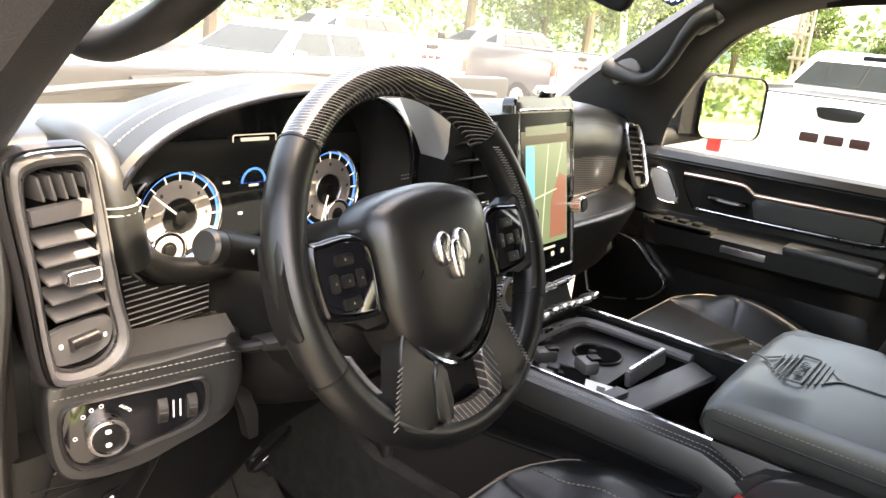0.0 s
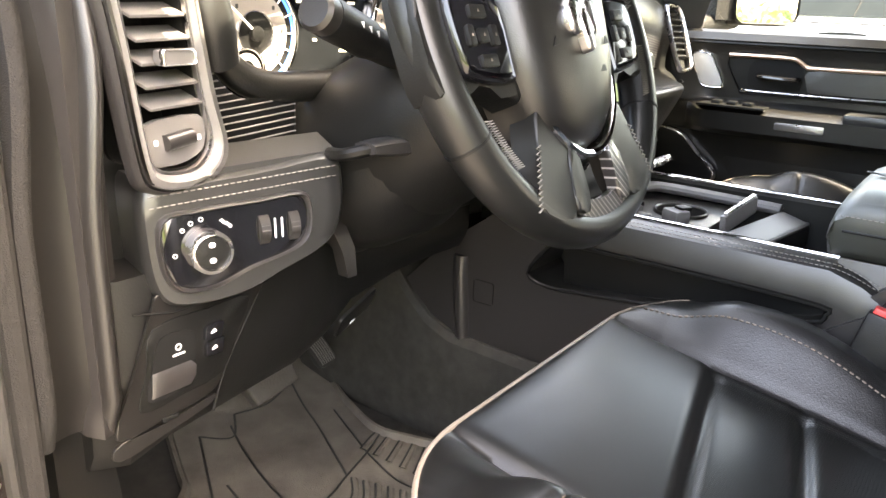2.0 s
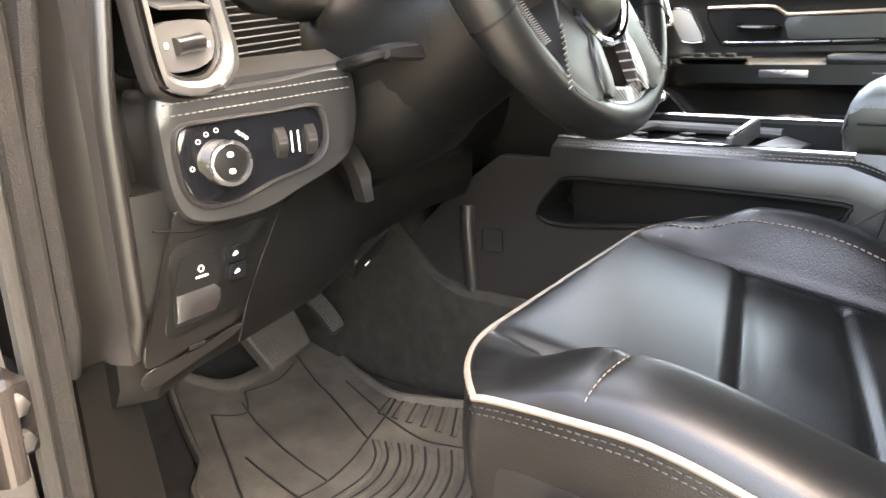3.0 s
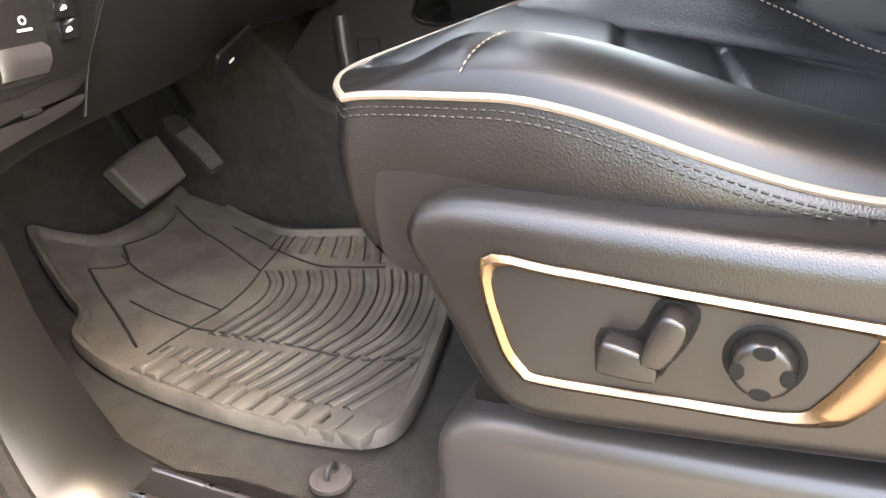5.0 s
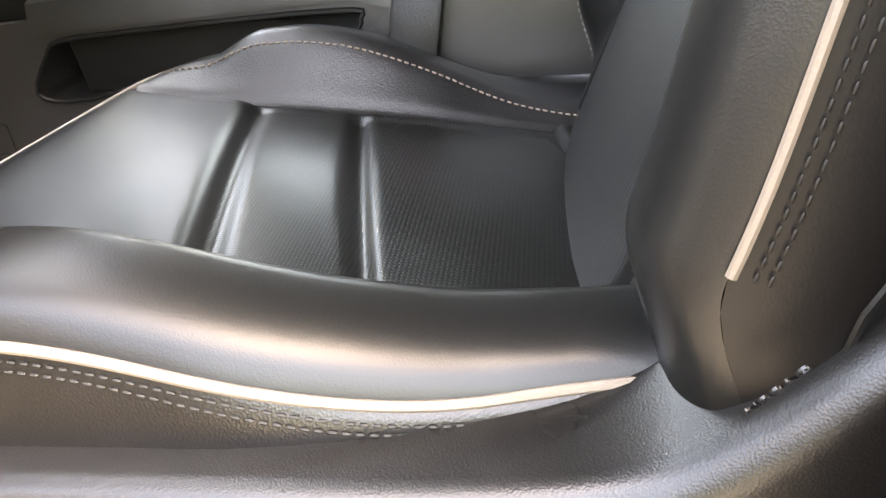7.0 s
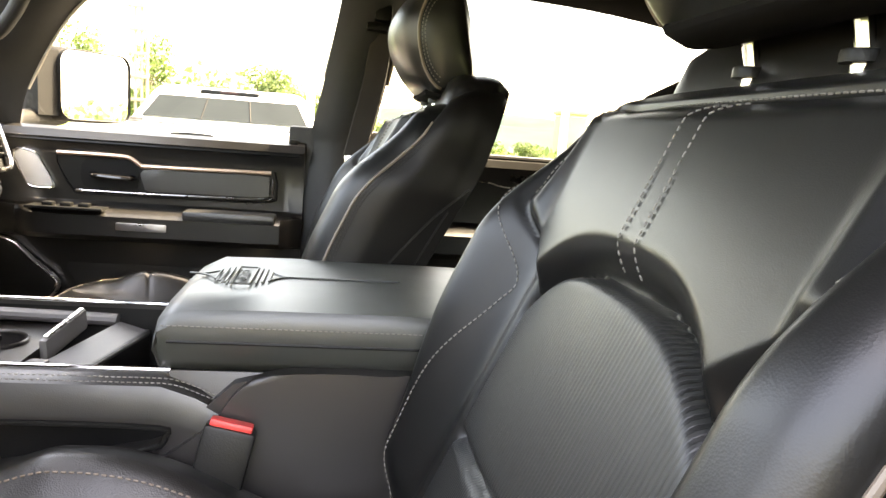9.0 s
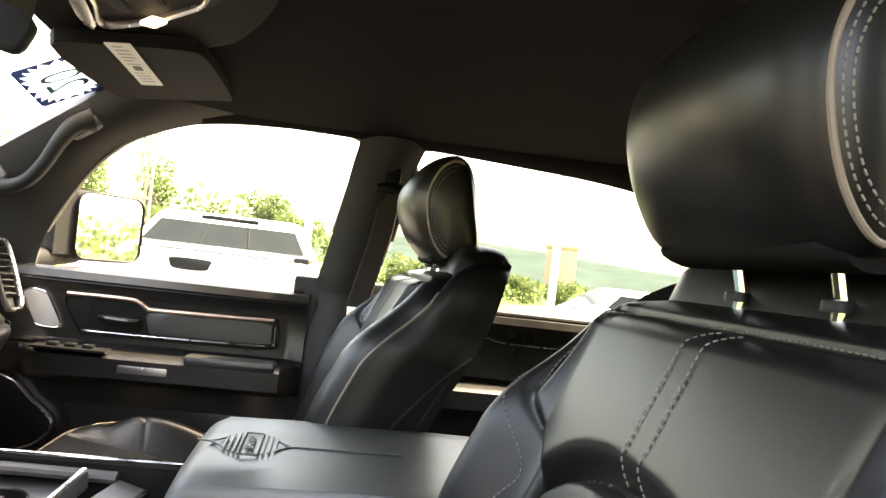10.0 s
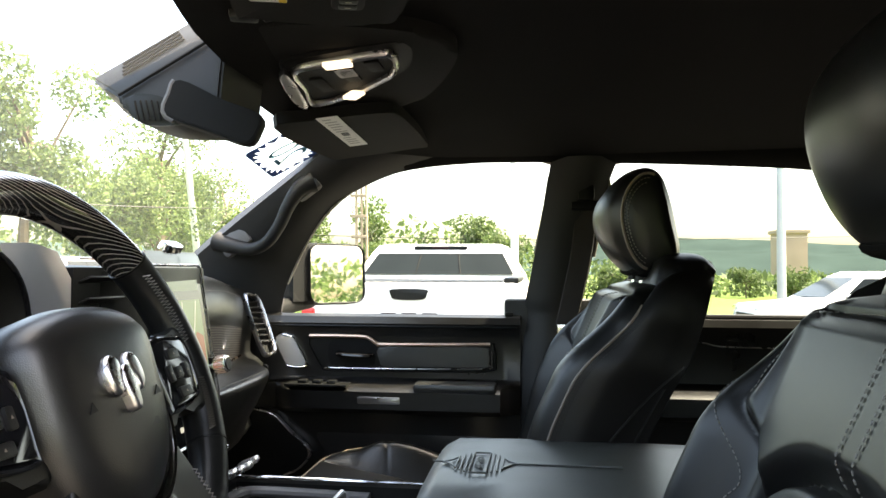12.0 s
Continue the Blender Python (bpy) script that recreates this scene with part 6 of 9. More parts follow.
# ---- centre stack ----
def centre_stack():
    cs = thing("centre_stack", (0.07, 0.25, 1.05), "gloss black centre stack with side air vents and switches", "centre stack")
    bm = loft([[V(-0.115, 0.30, 1.425), V(-0.105, 0.215, 1.415), V(-0.06, 0.200, 1.42), V(0.17, 0.205, 1.42), V(0.20, 0.225, 1.41), V(0.20, 0.32, 1.42)],
               [V(-0.105, 0.30, 1.25), V(-0.095, 0.205, 1.25), V(-0.05, 0.185, 1.25), V(0.18, 0.190, 1.25), V(0.205, 0.21, 1.25), V(0.205, 0.32, 1.25)],
               [V(-0.09, 0.30, 1.12), V(-0.08, 0.185, 1.12), V(-0.03, 0.165, 1.12), V(0.17, 0.170, 1.12), V(0.195, 0.19, 1.12), V(0.20, 0.32, 1.12)],
               [V(-0.09, 0.30, 1.03), V(-0.08, 0.150, 1.05), V(-0.03, 0.125, 1.05), V(0.16, 0.130, 1.05), V(0.175, 0.15, 1.05), V(0.18, 0.32, 1.03)]])
    part("stack_body", bm, M["plastic_dark"], cs, "", 40)
    # driver-side centre vent with its bright fin
    part("vent_fin", loft([[V(-0.228 + 0.105 * u + 0.012 * math.sin(u * 3.14), 0.258, 1.447 - 0.18 * u), V(-0.222 + 0.105 * u + 0.012 * math.sin(u * 3.14), 0.222, 1.447 - 0.18 * u), V(-0.214 + 0.107 * u + 0.012 * math.sin(u * 3.14), 0.217, 1.445 - 0.178 * u), V(-0.182 + 0.107 * u + 0.012 * math.sin(u * 3.14), 0.217, 1.438 - 0.170 * u), V(-0.176 + 0.107 * u + 0.012 * math.sin(u * 3.14), 0.224, 1.437 - 0.170 * u), V(-0.170 + 0.107 * u + 0.012 * math.sin(u * 3.14), 0.258, 1.437 - 0.170 * u)] for u in [i / 10 for i in range(11)]]), M["silver_paint"], cs, "bright silver fin beside the vent", 50)
    part("centre_vent_well", loft([[V(-0.165, 0.26, z), V(-0.155, 0.215, z), V(-0.07, 0.212, z), V(-0.06, 0.26, z)] for z in (1.25, 1.42)]), M["jet"], cs)
    for i in range(6):
        part("vent_slat", box((-0.105, 0.208, 1.275 + 0.026 * i), (0.08, 0.018, 0.0025), 0.001, Matrix.Rotation(radians(-25), 4, "X")), M["plastic_grey"], cs)
    part("vent_tab", box((-0.085, 0.198, 1.29), (0.026, 0.010, 0.008), 0.003), M["chrome"], cs)
    # touch screen
    fr = basis((0.077, 0.190, 1.285), (0.999, 0.02, 0), (0, 0.165, 1))
    s = thing("touch_screen", (0.077, 0.19, 1.13), "tall portrait touch screen showing a dim map", "screen")
    part("screen_housing", plate(fr, rrect(0.188, 0.322, 0.014, 6), 0.022, 0.006, 3, -0.016), M["gloss"], s, "gloss black screen housing")
    part("screen_rim", band(fr, rrect(0.172, 0.268, 0.010, 6, 0.0, 0.008), rrect(0.164, 0.260, 0.007, 6, 0.0, 0.008), 0.003, 0.006, 0.001), M["satin"], s, "thin satin metal rim")
    face = part("display", plate(fr, rrect(0.164, 0.260, 0.007, 6, 0.0, 0.008), 0.001, 0, 1, 0.0062), M["screen"], s)
    def zone(name, x0, x1, y0, y1, m, z=0.0075):
        part(name, plate(fr, [(x0, y0), (x1, y0), (x1, y1), (x0, y1)], 0.0002, 0, 1, z), M[m], face)
    zone("map_area", -0.066, 0.066, -0.078, 0.086, "glow_map")
    zone("header_area", -0.066, 0.066, 0.100, 0.124, "glow_bar")
    zone("map_water", -0.066, -0.040, -0.020, 0.084, "glow_water", 0.0078)
    part("map_land", plate(fr, [(0.006, -0.07), (0.062, -0.07), (0.062, 0.028), (0.040, 0.036), (0.012, -0.006)], 0.0002, 0, 1, 0.0079), M["glow_brown"], face)
    for x0, y0, x1, y1 in ((-0.02, -0.07, 0.004, 0.084), (0.03, 0.03, 0.05, 0.084), (-0.04, 0.0, 0.03, 0.01)):
        a, b = V(x0, y0, 0), V(x1, y1, 0)
        n = (b - a).cross(V(0, 0, 1)).normalized() * 0.0012
        part("map_road", plate(fr, [(a + n)[:2], (b + n)[:2], (b - n)[:2], (a - n)[:2]], 0.0002, 0, 1, 0.0081), M["glow_line"], face)
    for x in (-0.05, -0.017, 0.017, 0.05):
        part("screen_icon", plate(fr, rrect(0.010, 0.008, 0.002, 3, x, -0.098), 0.0002, 0, 1, 0.0076), M["glow_line"], face)
    text_f = fr @ Matrix.Translation((0.0, -0.086, 0.0078))
    part("screen_caption", plate(text_f, rrect(0.05, 0.004, 0.001, 2), 0.0002), M["glow_line"], face)
    part("top_tray_trim", plate(basis((0.077, 0.215, 1.447), (1, 0, 0), (0, 0.85, 0.5)), rrect(0.05, 0.018, 0.006, 4), 0.012, 0.004, 3), M["chrome"], s, "chrome top trim")
    # volume knobs
    for x, z in ((0.091, -0.022), (-0.086, -0.022)):
        kf = fr @ Matrix.Translation((x * 0.93, z, 0.006))
        kb = part("volume_knob", plate(kf, disc(0.0135, 28), 0.026, 0.003, 3), M["chrome"], s, "knurled chrome volume knob")
        part("knob_face", plate(kf, disc(0.0100, 24), 0.0008, 0, 1, 0.0262), M["plastic_dark"], kb)
        for i in range(16):
            a = 2 * math.pi * i / 16
            part("knurl", box(kf @ V(0.0135 * math.cos(a), 0.0135 * math.sin(a), 0.014), (0.0018, 0.0018, 0.016), 0, kf.to_3x3().to_4x4()), M["satin"], kb)
    # climate bars and switch banks below
    for i, z in enumerate((1.148, 1.136)):
        part("climate_bar", tube([V(-0.005, 0.166 - 0.012 * i, z), V(0.165, 0.170 - 0.012 * i, z)], 0.0028, 8), M["satin"], cs, "satin metal bar")
    for i in range(6):
        part("hard_key", box((0.002 + 0.031 * i, 0.168, 1.165), (0.026, 0.008, 0.014), 0.002, Matrix.Rotation(radians(-12), 4, "X")), M["gloss"], cs)
        part("key_mark", box((0.002 + 0.031 * i, 0.1632, 1.166), (0.007, 0.0006, 0.003), 0, Matrix.Rotation(radians(-12), 4, "X")), M["white"], cs)
    for i in range(7):
        part("toggle", box((-0.002 + 0.028 * i, 0.122, 1.112 + 0.003 * math.sin(i)), (0.020, 0.034, 0.012), 0.005, Matrix.Rotation(radians(-26), 4, "X")), M["satin"], cs, "satin metal toggle key")
    for i in range(3):
        part("socket", box((0.03 + 0.045 * i, 0.122, 1.075), (0.030, 0.012, 0.018), 0.004), M["gloss"], cs)
        part("socket_mark", box((0.03 + 0.045 * i, 0.1155, 1.075), (0.012, 0.0006, 0.006), 0), M["white"], cs)
    # rotary gear knob to the left of the screen
    kf = basis((-0.131, 0.122, 1.180), (1, 0, 0), (0, 0.25, 1))
    g = thing("gear_knob", (-0.128, 0.17, 1.16), "large rotary gear knob of knurled metal", "gear knob")
    part("knob_plate", plate(kf, rrect(0.085, 0.085, 0.02, 5), 0.012, 0.003, 2, -0.022), M["gloss"], g)
    part("knob_skirt", plate(kf, disc(0.027, 40), 0.012, 0.002, 2, -0.010), M["chrome"], g)
    kn = part("knob_body", plate(kf, disc(0.0235, 40), 0.026, 0.004, 3, 0.0), M["satin"], g)
    part("knob_face", plate(kf, disc(0.0185, 36), 0.001, 0, 1, 0.026), M["copper"], kn, "spun metal face")
    for i in range(28):
        a = 2 * math.pi * i / 28
        part("knurl", box(kf @ V(0.0235 * math.cos(a), 0.0235 * math.sin(a), 0.012), (0.002, 0.002, 0.018), 0, kf.to_3x3().to_4x4()), M["chrome"], kn)


centre_stack()


def far_vent():
    v = thing("air_vent", (0.70, 0.28, 1.25), "slim passenger end air vent with bright surround", "air vent")
    fr = basis((0.712, 0.325, 1.290), (0.88, -0.47, 0), (0.0, 0.45, 0.9))
    o = soft_outline([(-0.022, 0.070), (0.0, 0.075), (0.022, 0.06), (0.030, -0.04), (0.026, -0.075), (0.0, -0.082), (-0.014, -0.07), (-0.022, 0.0)], 4)
    i1 = [(x * 0.72, y * 0.90) for x, y in o]
    part("vent_surround", band(fr, o, i1, 0.010, 0, 0.003), M["satin"], v, "satin metal surround")
    part("vent_well", plate(fr, i1, 0.002, 0, 1, -0.006), M["jet"], v)
    for k in range(8):
        part("slat", box(fr @ V(0.002, 0.052 - 0.014 * k, 0.0), (0.034, 0.012, 0.002), 0.0006, fr.to_3x3().to_4x4() @ Matrix.Rotation(radians(60), 4, "X")), M["plastic_grey"], v)


far_vent()


# ---- centre console ----
def console():
    c = thing("centre_console", (0, -0.1, 0.66), "dark centre console with storage bin and stitched leather edges", "console")
    XL, XR = -0.150, 0.185
    fr = basis((XL, 0, 0), (0, -1, 0), (0, 0, 1))
    outer = [(-0.42, 0.66), (-0.42, 0.90), (-0.32, 1.00), (-0.235, 1.062), (-0.15, 1.062), (0.10, 1.056), (0.235, 1.052), (0.27, 1.085), (0.33, 1.10), (0.55, 1.10), (0.55, 0.66)]
    hole = soft_outline([(-0.176, 0.985), (-0.150, 1.025), (-0.128, 1.039), (-0.05, 1.041), (0.10, 1.041), (0.200, 1.038), (0.206, 1.030), (0.186, 1.014), (0.05, 0.992), (-0.05, 0.980), (-0.14, 0.972)], 3)
    part("side_panel", holed(fr, [(a, b) for a, b in outer], [hole], 0.02, 0.10), M["plastic"], c, "grained side panel with a storage slot", 30)
    # near-black sheet closes the slot, its deep shade put into the colour
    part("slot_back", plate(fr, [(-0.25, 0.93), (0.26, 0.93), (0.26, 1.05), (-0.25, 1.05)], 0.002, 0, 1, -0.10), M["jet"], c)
    part("slot_edge", tube([fr @ V(x, y, 0.001) for x, y in hole], 0.003, 6, True), M["plastic_dark"], c)
    part("side_ridge", tube(spline([(XL + 0.004, 0.292, 0.985), (XL + 0.002, 0.291, 0.95), (XL + 0.002, 0.287, 0.90), (XL + 0.004, 0.284, 0.845)], 4), 0.013, 14), M["plastic"], c, "rounded upright ridge")
    part("side_tag", band(fr, rrect(0.036, 0.036, 0.004, 3, -0.249, 0.936), rrect(0.034, 0.034, 0.003, 3, -0.249, 0.936), 0.0012), M["plastic_dark"], c, "small square access cover")
    frR = basis((XR, 0, 0), (0, 1, 0), (0, 0, 1))
    part("side_panel", plate(frR, [(-a, b) for a, b in outer], 0.02, 0, 1, -0.02), M["plastic"], c, "grained side panel")
    # padded leather rails, along both sides of the bin
    for sg, x0, x1 in ((-1, XL - 0.004, -0.128), (1, XR + 0.004, 0.160)):
        prof = [(x0, 1.048), (x0 - sg * 0.000, 1.066), (x0 - sg * 0.005, 1.080), (x1 + sg * 0.004, 1.0885), (x1, 1.0885), (x1, 1.055)]
        rings = []
        for y in (0.155, 0.10, 0.0, -0.10, -0.20, -0.235, -0.262, -0.285):
            k = smooth(-0.20, -0.29, y)
            rings.append([V(x, y, z - 0.035 * k * (1 if sg < 0 else 0.5)) for x, z in prof])
        part("padded_rail", loft(rings), M["leather"], c, "padded leather console edge", 40)
        part("rail_chrome", tube([V(x1 - sg * 0.001, 0.155 - 0.36 * i / 12, 1.0905) for i in range(13)], 0.0028, 8), M["chrome"], c, "bright metal edge")
        fine(part("rail_stitching", stitches([[V(x0 - sg * (0.006 + 0.0065 * q), 0.14 - 0.41 * i / 60, 1.0835 + 0.003 * q - (0.022 * smooth(-0.2, -0.28, 0.14 - 0.41 * i / 60) if sg < 0 else 0)) for i in range(61)] for q in (0, 1)], 0.0056, 0.0006), M["thread"], c))
    # the bin
    inn = [(-0.125, 0.14), (0.157, 0.14), (0.157, -0.205), (-0.125, -0.205)]
    zt, zb = 1.083, 0.975
    bm = bmesh.new()
    t = [bm.verts.new((x, y, zt)) for x, y in inn]
    b = [bm.verts.new((x * 0.97, y * 0.97 - 0.003, zb)) for x, y in inn]
    for i in range(4):
        bm.faces.new((t[i], t[(i + 1) % 4], b[(i + 1) % 4], b[i]))
    bm.faces.new(b)
    part("bin", bm, M["plastic_dark"], c, "open storage bin", 20)
    # raised tray frame with cup openings
    trf = basis((0, 0, 1.060), (1, 0, 0), (0, 1, 0))
    part("tray", holed(trf, [(-0.120, 0.135), (0.152, 0.135), (0.152, -0.02), (-0.120, -0.02)], [disc(0.036, 24, -0.060, 0.035), disc(0.038, 24, 0.055, 0.040)], 0.012, 0.07), M["plastic"], c, "cup holder tray")
    for x, y in ((-0.060, 0.035), (0.055, 0.040)):
        part("cup_floor", plate(basis((x, y, 0.985), (1, 0, 0), (0, 1, 0)), disc(0.037, 24), 0.003), M["rubber_black"], c)
        part("cup_ring", band(basis((x, y, 1.060), (1, 0, 0), (0, 1, 0)), disc(0.040, 28), disc(0.0355, 28), 0.004, 0, 0.001), M["plastic_grey"], c)
        for a in (40, 160, 280):
            part("cup_finger", box((x + 0.031 * math.cos(radians(a)), y + 0.031 * math.sin(radians(a)), 1.045), (0.012, 0.014, 0.022), 0.004, Matrix.Rotation(radians(a), 4, "Z")), M["rubber_black"], c)
    path = spline([(-0.112, 0.050, 1.064), (-0.104, 0.100, 1.070), (-0.060, 0.122, 1.074), (0.040, 0.124, 1.076), (0.118, 0.116, 1.076), (0.140, 0.085, 1.074), (0.143, 0.0, 1.072), (0.143, -0.080, 1.070)], 6)
    part("cup_frame", tube(path, 0.011, 10, False, 0.75, (0, 0, 1)), M["housing"], c, "grey swing-out cup holder frame")
    for x, y, a in ((-0.098, 0.045, 20), (-0.040, 0.082, -35), (-0.022, 0.020, 60)):
        part("cup_arm", box((x, y, 1.074), (0.034, 0.026, 0.020), 0.006, Matrix.Rotation(radians(a), 4, "Z")), M["slat"], c, "grey cup holder arm")
        part("cup_pad", box((x + 0.008, y - 0.006, 1.084), (0.018, 0.018, 0.008), 0.003, Matrix.Rotation(radians(a), 4, "Z")), M["plastic_dark"], c)
    # sliding divider across the bin, with its upright lever
    part("divider", box((0.010, -0.082, 1.060), (0.262, 0.044, 0.008), 0.003, Matrix.Rotation(radians(-9), 4, "Z") @ Matrix.Rotation(radians(14), 4, "X")), M["housing"], c, "sliding grey bin divider")
    part("divider_wall", box((0.010, -0.100, 1.030), (0.262, 0.006, 0.060), 0.002, Matrix.Rotation(radians(-9), 4, "Z")), M["plastic_dark"], c)
    part("divider_lever", box((0.030, -0.050, 1.080), (0.095, 0.010, 0.026), 0.004, Matrix.Rotation(radians(-9), 4, "Z") @ Matrix.Rotation(radians(-10), 4, "Y")), M["slat"], c, "upright divider lever")
    part("lever_edge", box((0.030, -0.050, 1.094), (0.085, 0.006, 0.003), 0.001, Matrix.Rotation(radians(-9), 4, "Z") @ Matrix.Rotation(radians(-10), 4, "Y")), M["satin"], c)
    part("divider_catch", box((-0.075, -0.050, 1.066), (0.050, 0.022, 0.018), 0.005, Matrix.Rotation(radians(-9), 4, "Z")), M["housing"], c)
    part("bin_end_bar", box((0.015, -0.198, 1.066), (0.268, 0.008, 0.045), 0.003), M["satin"], c)
    # paper card lying in the tray
    card = thing("paper_card", (-0.07, -0.03, 1.056), "white printed paper card lying in the console tray", "card")
    part("card_sheet", box((-0.075, -0.028, 1.0635), (0.072, 0.040, 0.0012), 0, Matrix.Rotation(radians(24), 4, "Z") @ Matrix.Rotation(radians(6), 4, "X")), M["label_white"], card)
    part("card_print", box((-0.072, -0.030, 1.0647), (0.040, 0.012, 0.0006), 0, Matrix.Rotation(radians(24), 4, "Z") @ Matrix.Rotation(radians(6), 4, "X")), M["ink"], card)
    # rear console body under the lid
    rings = []
    for y in (-0.205, -0.215, -0.24, -0.40, -0.60, -0.62):
        k = 0 if -0.215 < y + 0.001 else 1
        rings.append([V(-0.140, y, 0.72), V(-0.142, y, 1.045 + 0.04 * smooth(-0.24, -0.30, y)), V(-0.132, y, 1.092), V(0.178, y, 1.092), V(0.188, y, 1.045), V(0.18, y, 0.72)])
    part("rear_body", loft(rings), M["plastic"], c)
    # flared bracket panel beside the seat
    fl = [(0.205, 1.010), (0.25, 1.045), (0.275, 1.080), (0.31, 1.098), (0.42, 1.10), (0.55, 1.08), (0.55, 0.80), (0.30, 0.80), (0.15, 0.86), (0.12, 0.95)]
    part("flared_panel", plate(fr, soft_outline(fl, 4), 0.012, 0.004, 3, -0.002), M["plastic"], c, "flared console side panel", 40)
    # padded lid
    lid = thing("armrest_lid", (0.015, -0.21, 1.09), "padded leather armrest lid with an embossed word", "armrest")
    rings = []
    for y, k, h in ((-0.196, 0.86, 0.25), (-0.190, 0.94, 0.55), (-0.196, 0.99, 0.85), (-0.215, 1.0, 1.0), (-0.30, 1.0, 1.03), (-0.42, 1.0, 1.03), (-0.56, 1.0, 1.0), (-0.585, 0.97, 0.7)):
        w = 0.171 * k
        zt = 1.095 + 0.068 * h
        zl = 1.095 + (0.0 if h > 0.5 else 0.01)
        ring = [(-w * 0.80, zl - 0.004), (-w * 0.89, zl + 0.010), (-w * 0.95, zl + 0.030), (-w * 0.985, zt - 0.016), (-w * 0.94, zt - 0.004), (-w * 0.6, zt + 0.002), (0, zt + 0.004), (w * 0.6, zt + 0.002), (w * 0.94, zt - 0.004), (w * 0.985, zt - 0.016), (w * 0.95, zl + 0.030), (w * 0.89, zl + 0.010), (w * 0.80, zl - 0.004)]
        rings.append([V(0.012 + x, y, z) for x, z in ring])
    part("lid_pad", loft(rings), M["leather_lid"], lid, "", 50)
    part("lid_seam", tube([V(0.012 - 0.1632, -0.205 - 0.36 * i / 12, 1.1270) for i in range(13)], 0.0016, 6), M["plastic_dark"], lid)
    fine(part("lid_stitching", stitches([[V(0.012 - 0.1690, -0.20 - 0.37 * i / 40, 1.1445) for i in range(41)], [V(0.012 - 0.155 + 0.31 * i / 30, -0.1985, 1.150) for i in range(31)]], 0.0056, 0.0006), M["thread"], lid))
    ex, ey, ez = -0.012, -0.262, 1.1680
    ef = basis((ex, ey, ez), (1, 0, 0), (0, 1, 0))
    part("emboss_plate", band(ef, rrect(0.104, 0.024, 0.003), rrect(0.099, 0.019, 0.002), 0.0016, 0.0010, 0.0005), M["leather_lid"], lid, "embossed nameplate frame")
    text("emboss_word", "LIMITED", 0.0150, ef @ Matrix.Translation((0, 0, 0.0022)), M["leather_lid"], lid, 0.0008)
    for i, ln in enumerate((0.090, 0.078, 0.060)):
        for sg in (-1, 1):
            y = ey + sg * (0.0165 + 0.0065 * i)
            part("emboss_line", tube([V(ex - ln / 2, y, ez + 0.0016), V(ex + ln / 2, y, ez + 0.0016)], 0.0014, 6), M["leather_lid"], lid)
    for sg, ln in ((1, 0.032), (-1, 0.15)):
        y0 = ey + sg * 0.030
        part("emboss_line", tube(spline([(ex - 0.024, y0, ez + 0.0014), (ex - 0.008, y0 + sg * 0.010, ez + 0.0014), (ex, y0 + sg * 0.020, ez + 0.0014)], 5), 0.0012, 6), M["leather_lid"], lid)
        part("emboss_line", tube(spline([(ex + 0.024, y0, ez + 0.0014), (ex + 0.008, y0 + sg * 0.010, ez + 0.0014), (ex, y0 + sg * 0.020, ez + 0.0014)], 5), 0.0012, 6), M["leather_lid"], lid)
        part("emboss_line", tube([V(ex, y0 + sg * 0.012, ez + 0.0014), V(ex, y0 + sg * ln, ez + 0.0018)], 0.0012, 6), M["leather_lid"], lid)
    # seat belt buckle
    b = thing("seat_belt_buckle", (-0.19, -0.285, 0.98), "black seat belt buckle with a red release button", "buckle")
    tf = Matrix.Translation((-0.178, -0.266, 1.018)) @ Matrix.Rotation(radians(12), 4, "X") @ Matrix.Rotation(radians(8), 4, "Y")
    part("buckle_body", box((0, 0, 0), (0.026, 0.050, 0.066), 0.005), M["plastic_dark"], b)
    bpy.data.objects[b.children[0].name].data.transform(tf)
    for nm, cc, sz, mm in (("release_button", (0, 0, 0.034), (0.019, 0.042, 0.010), "red_button"), ("buckle_stalk", (0, 0.006, -0.055), (0.018, 0.026, 0.070), "plastic_dark")):
        o = part(nm, box(cc, sz, 0.003), M[mm], b, "red release button" if mm == "red_button" else "")
        o.data.transform(tf)


console()


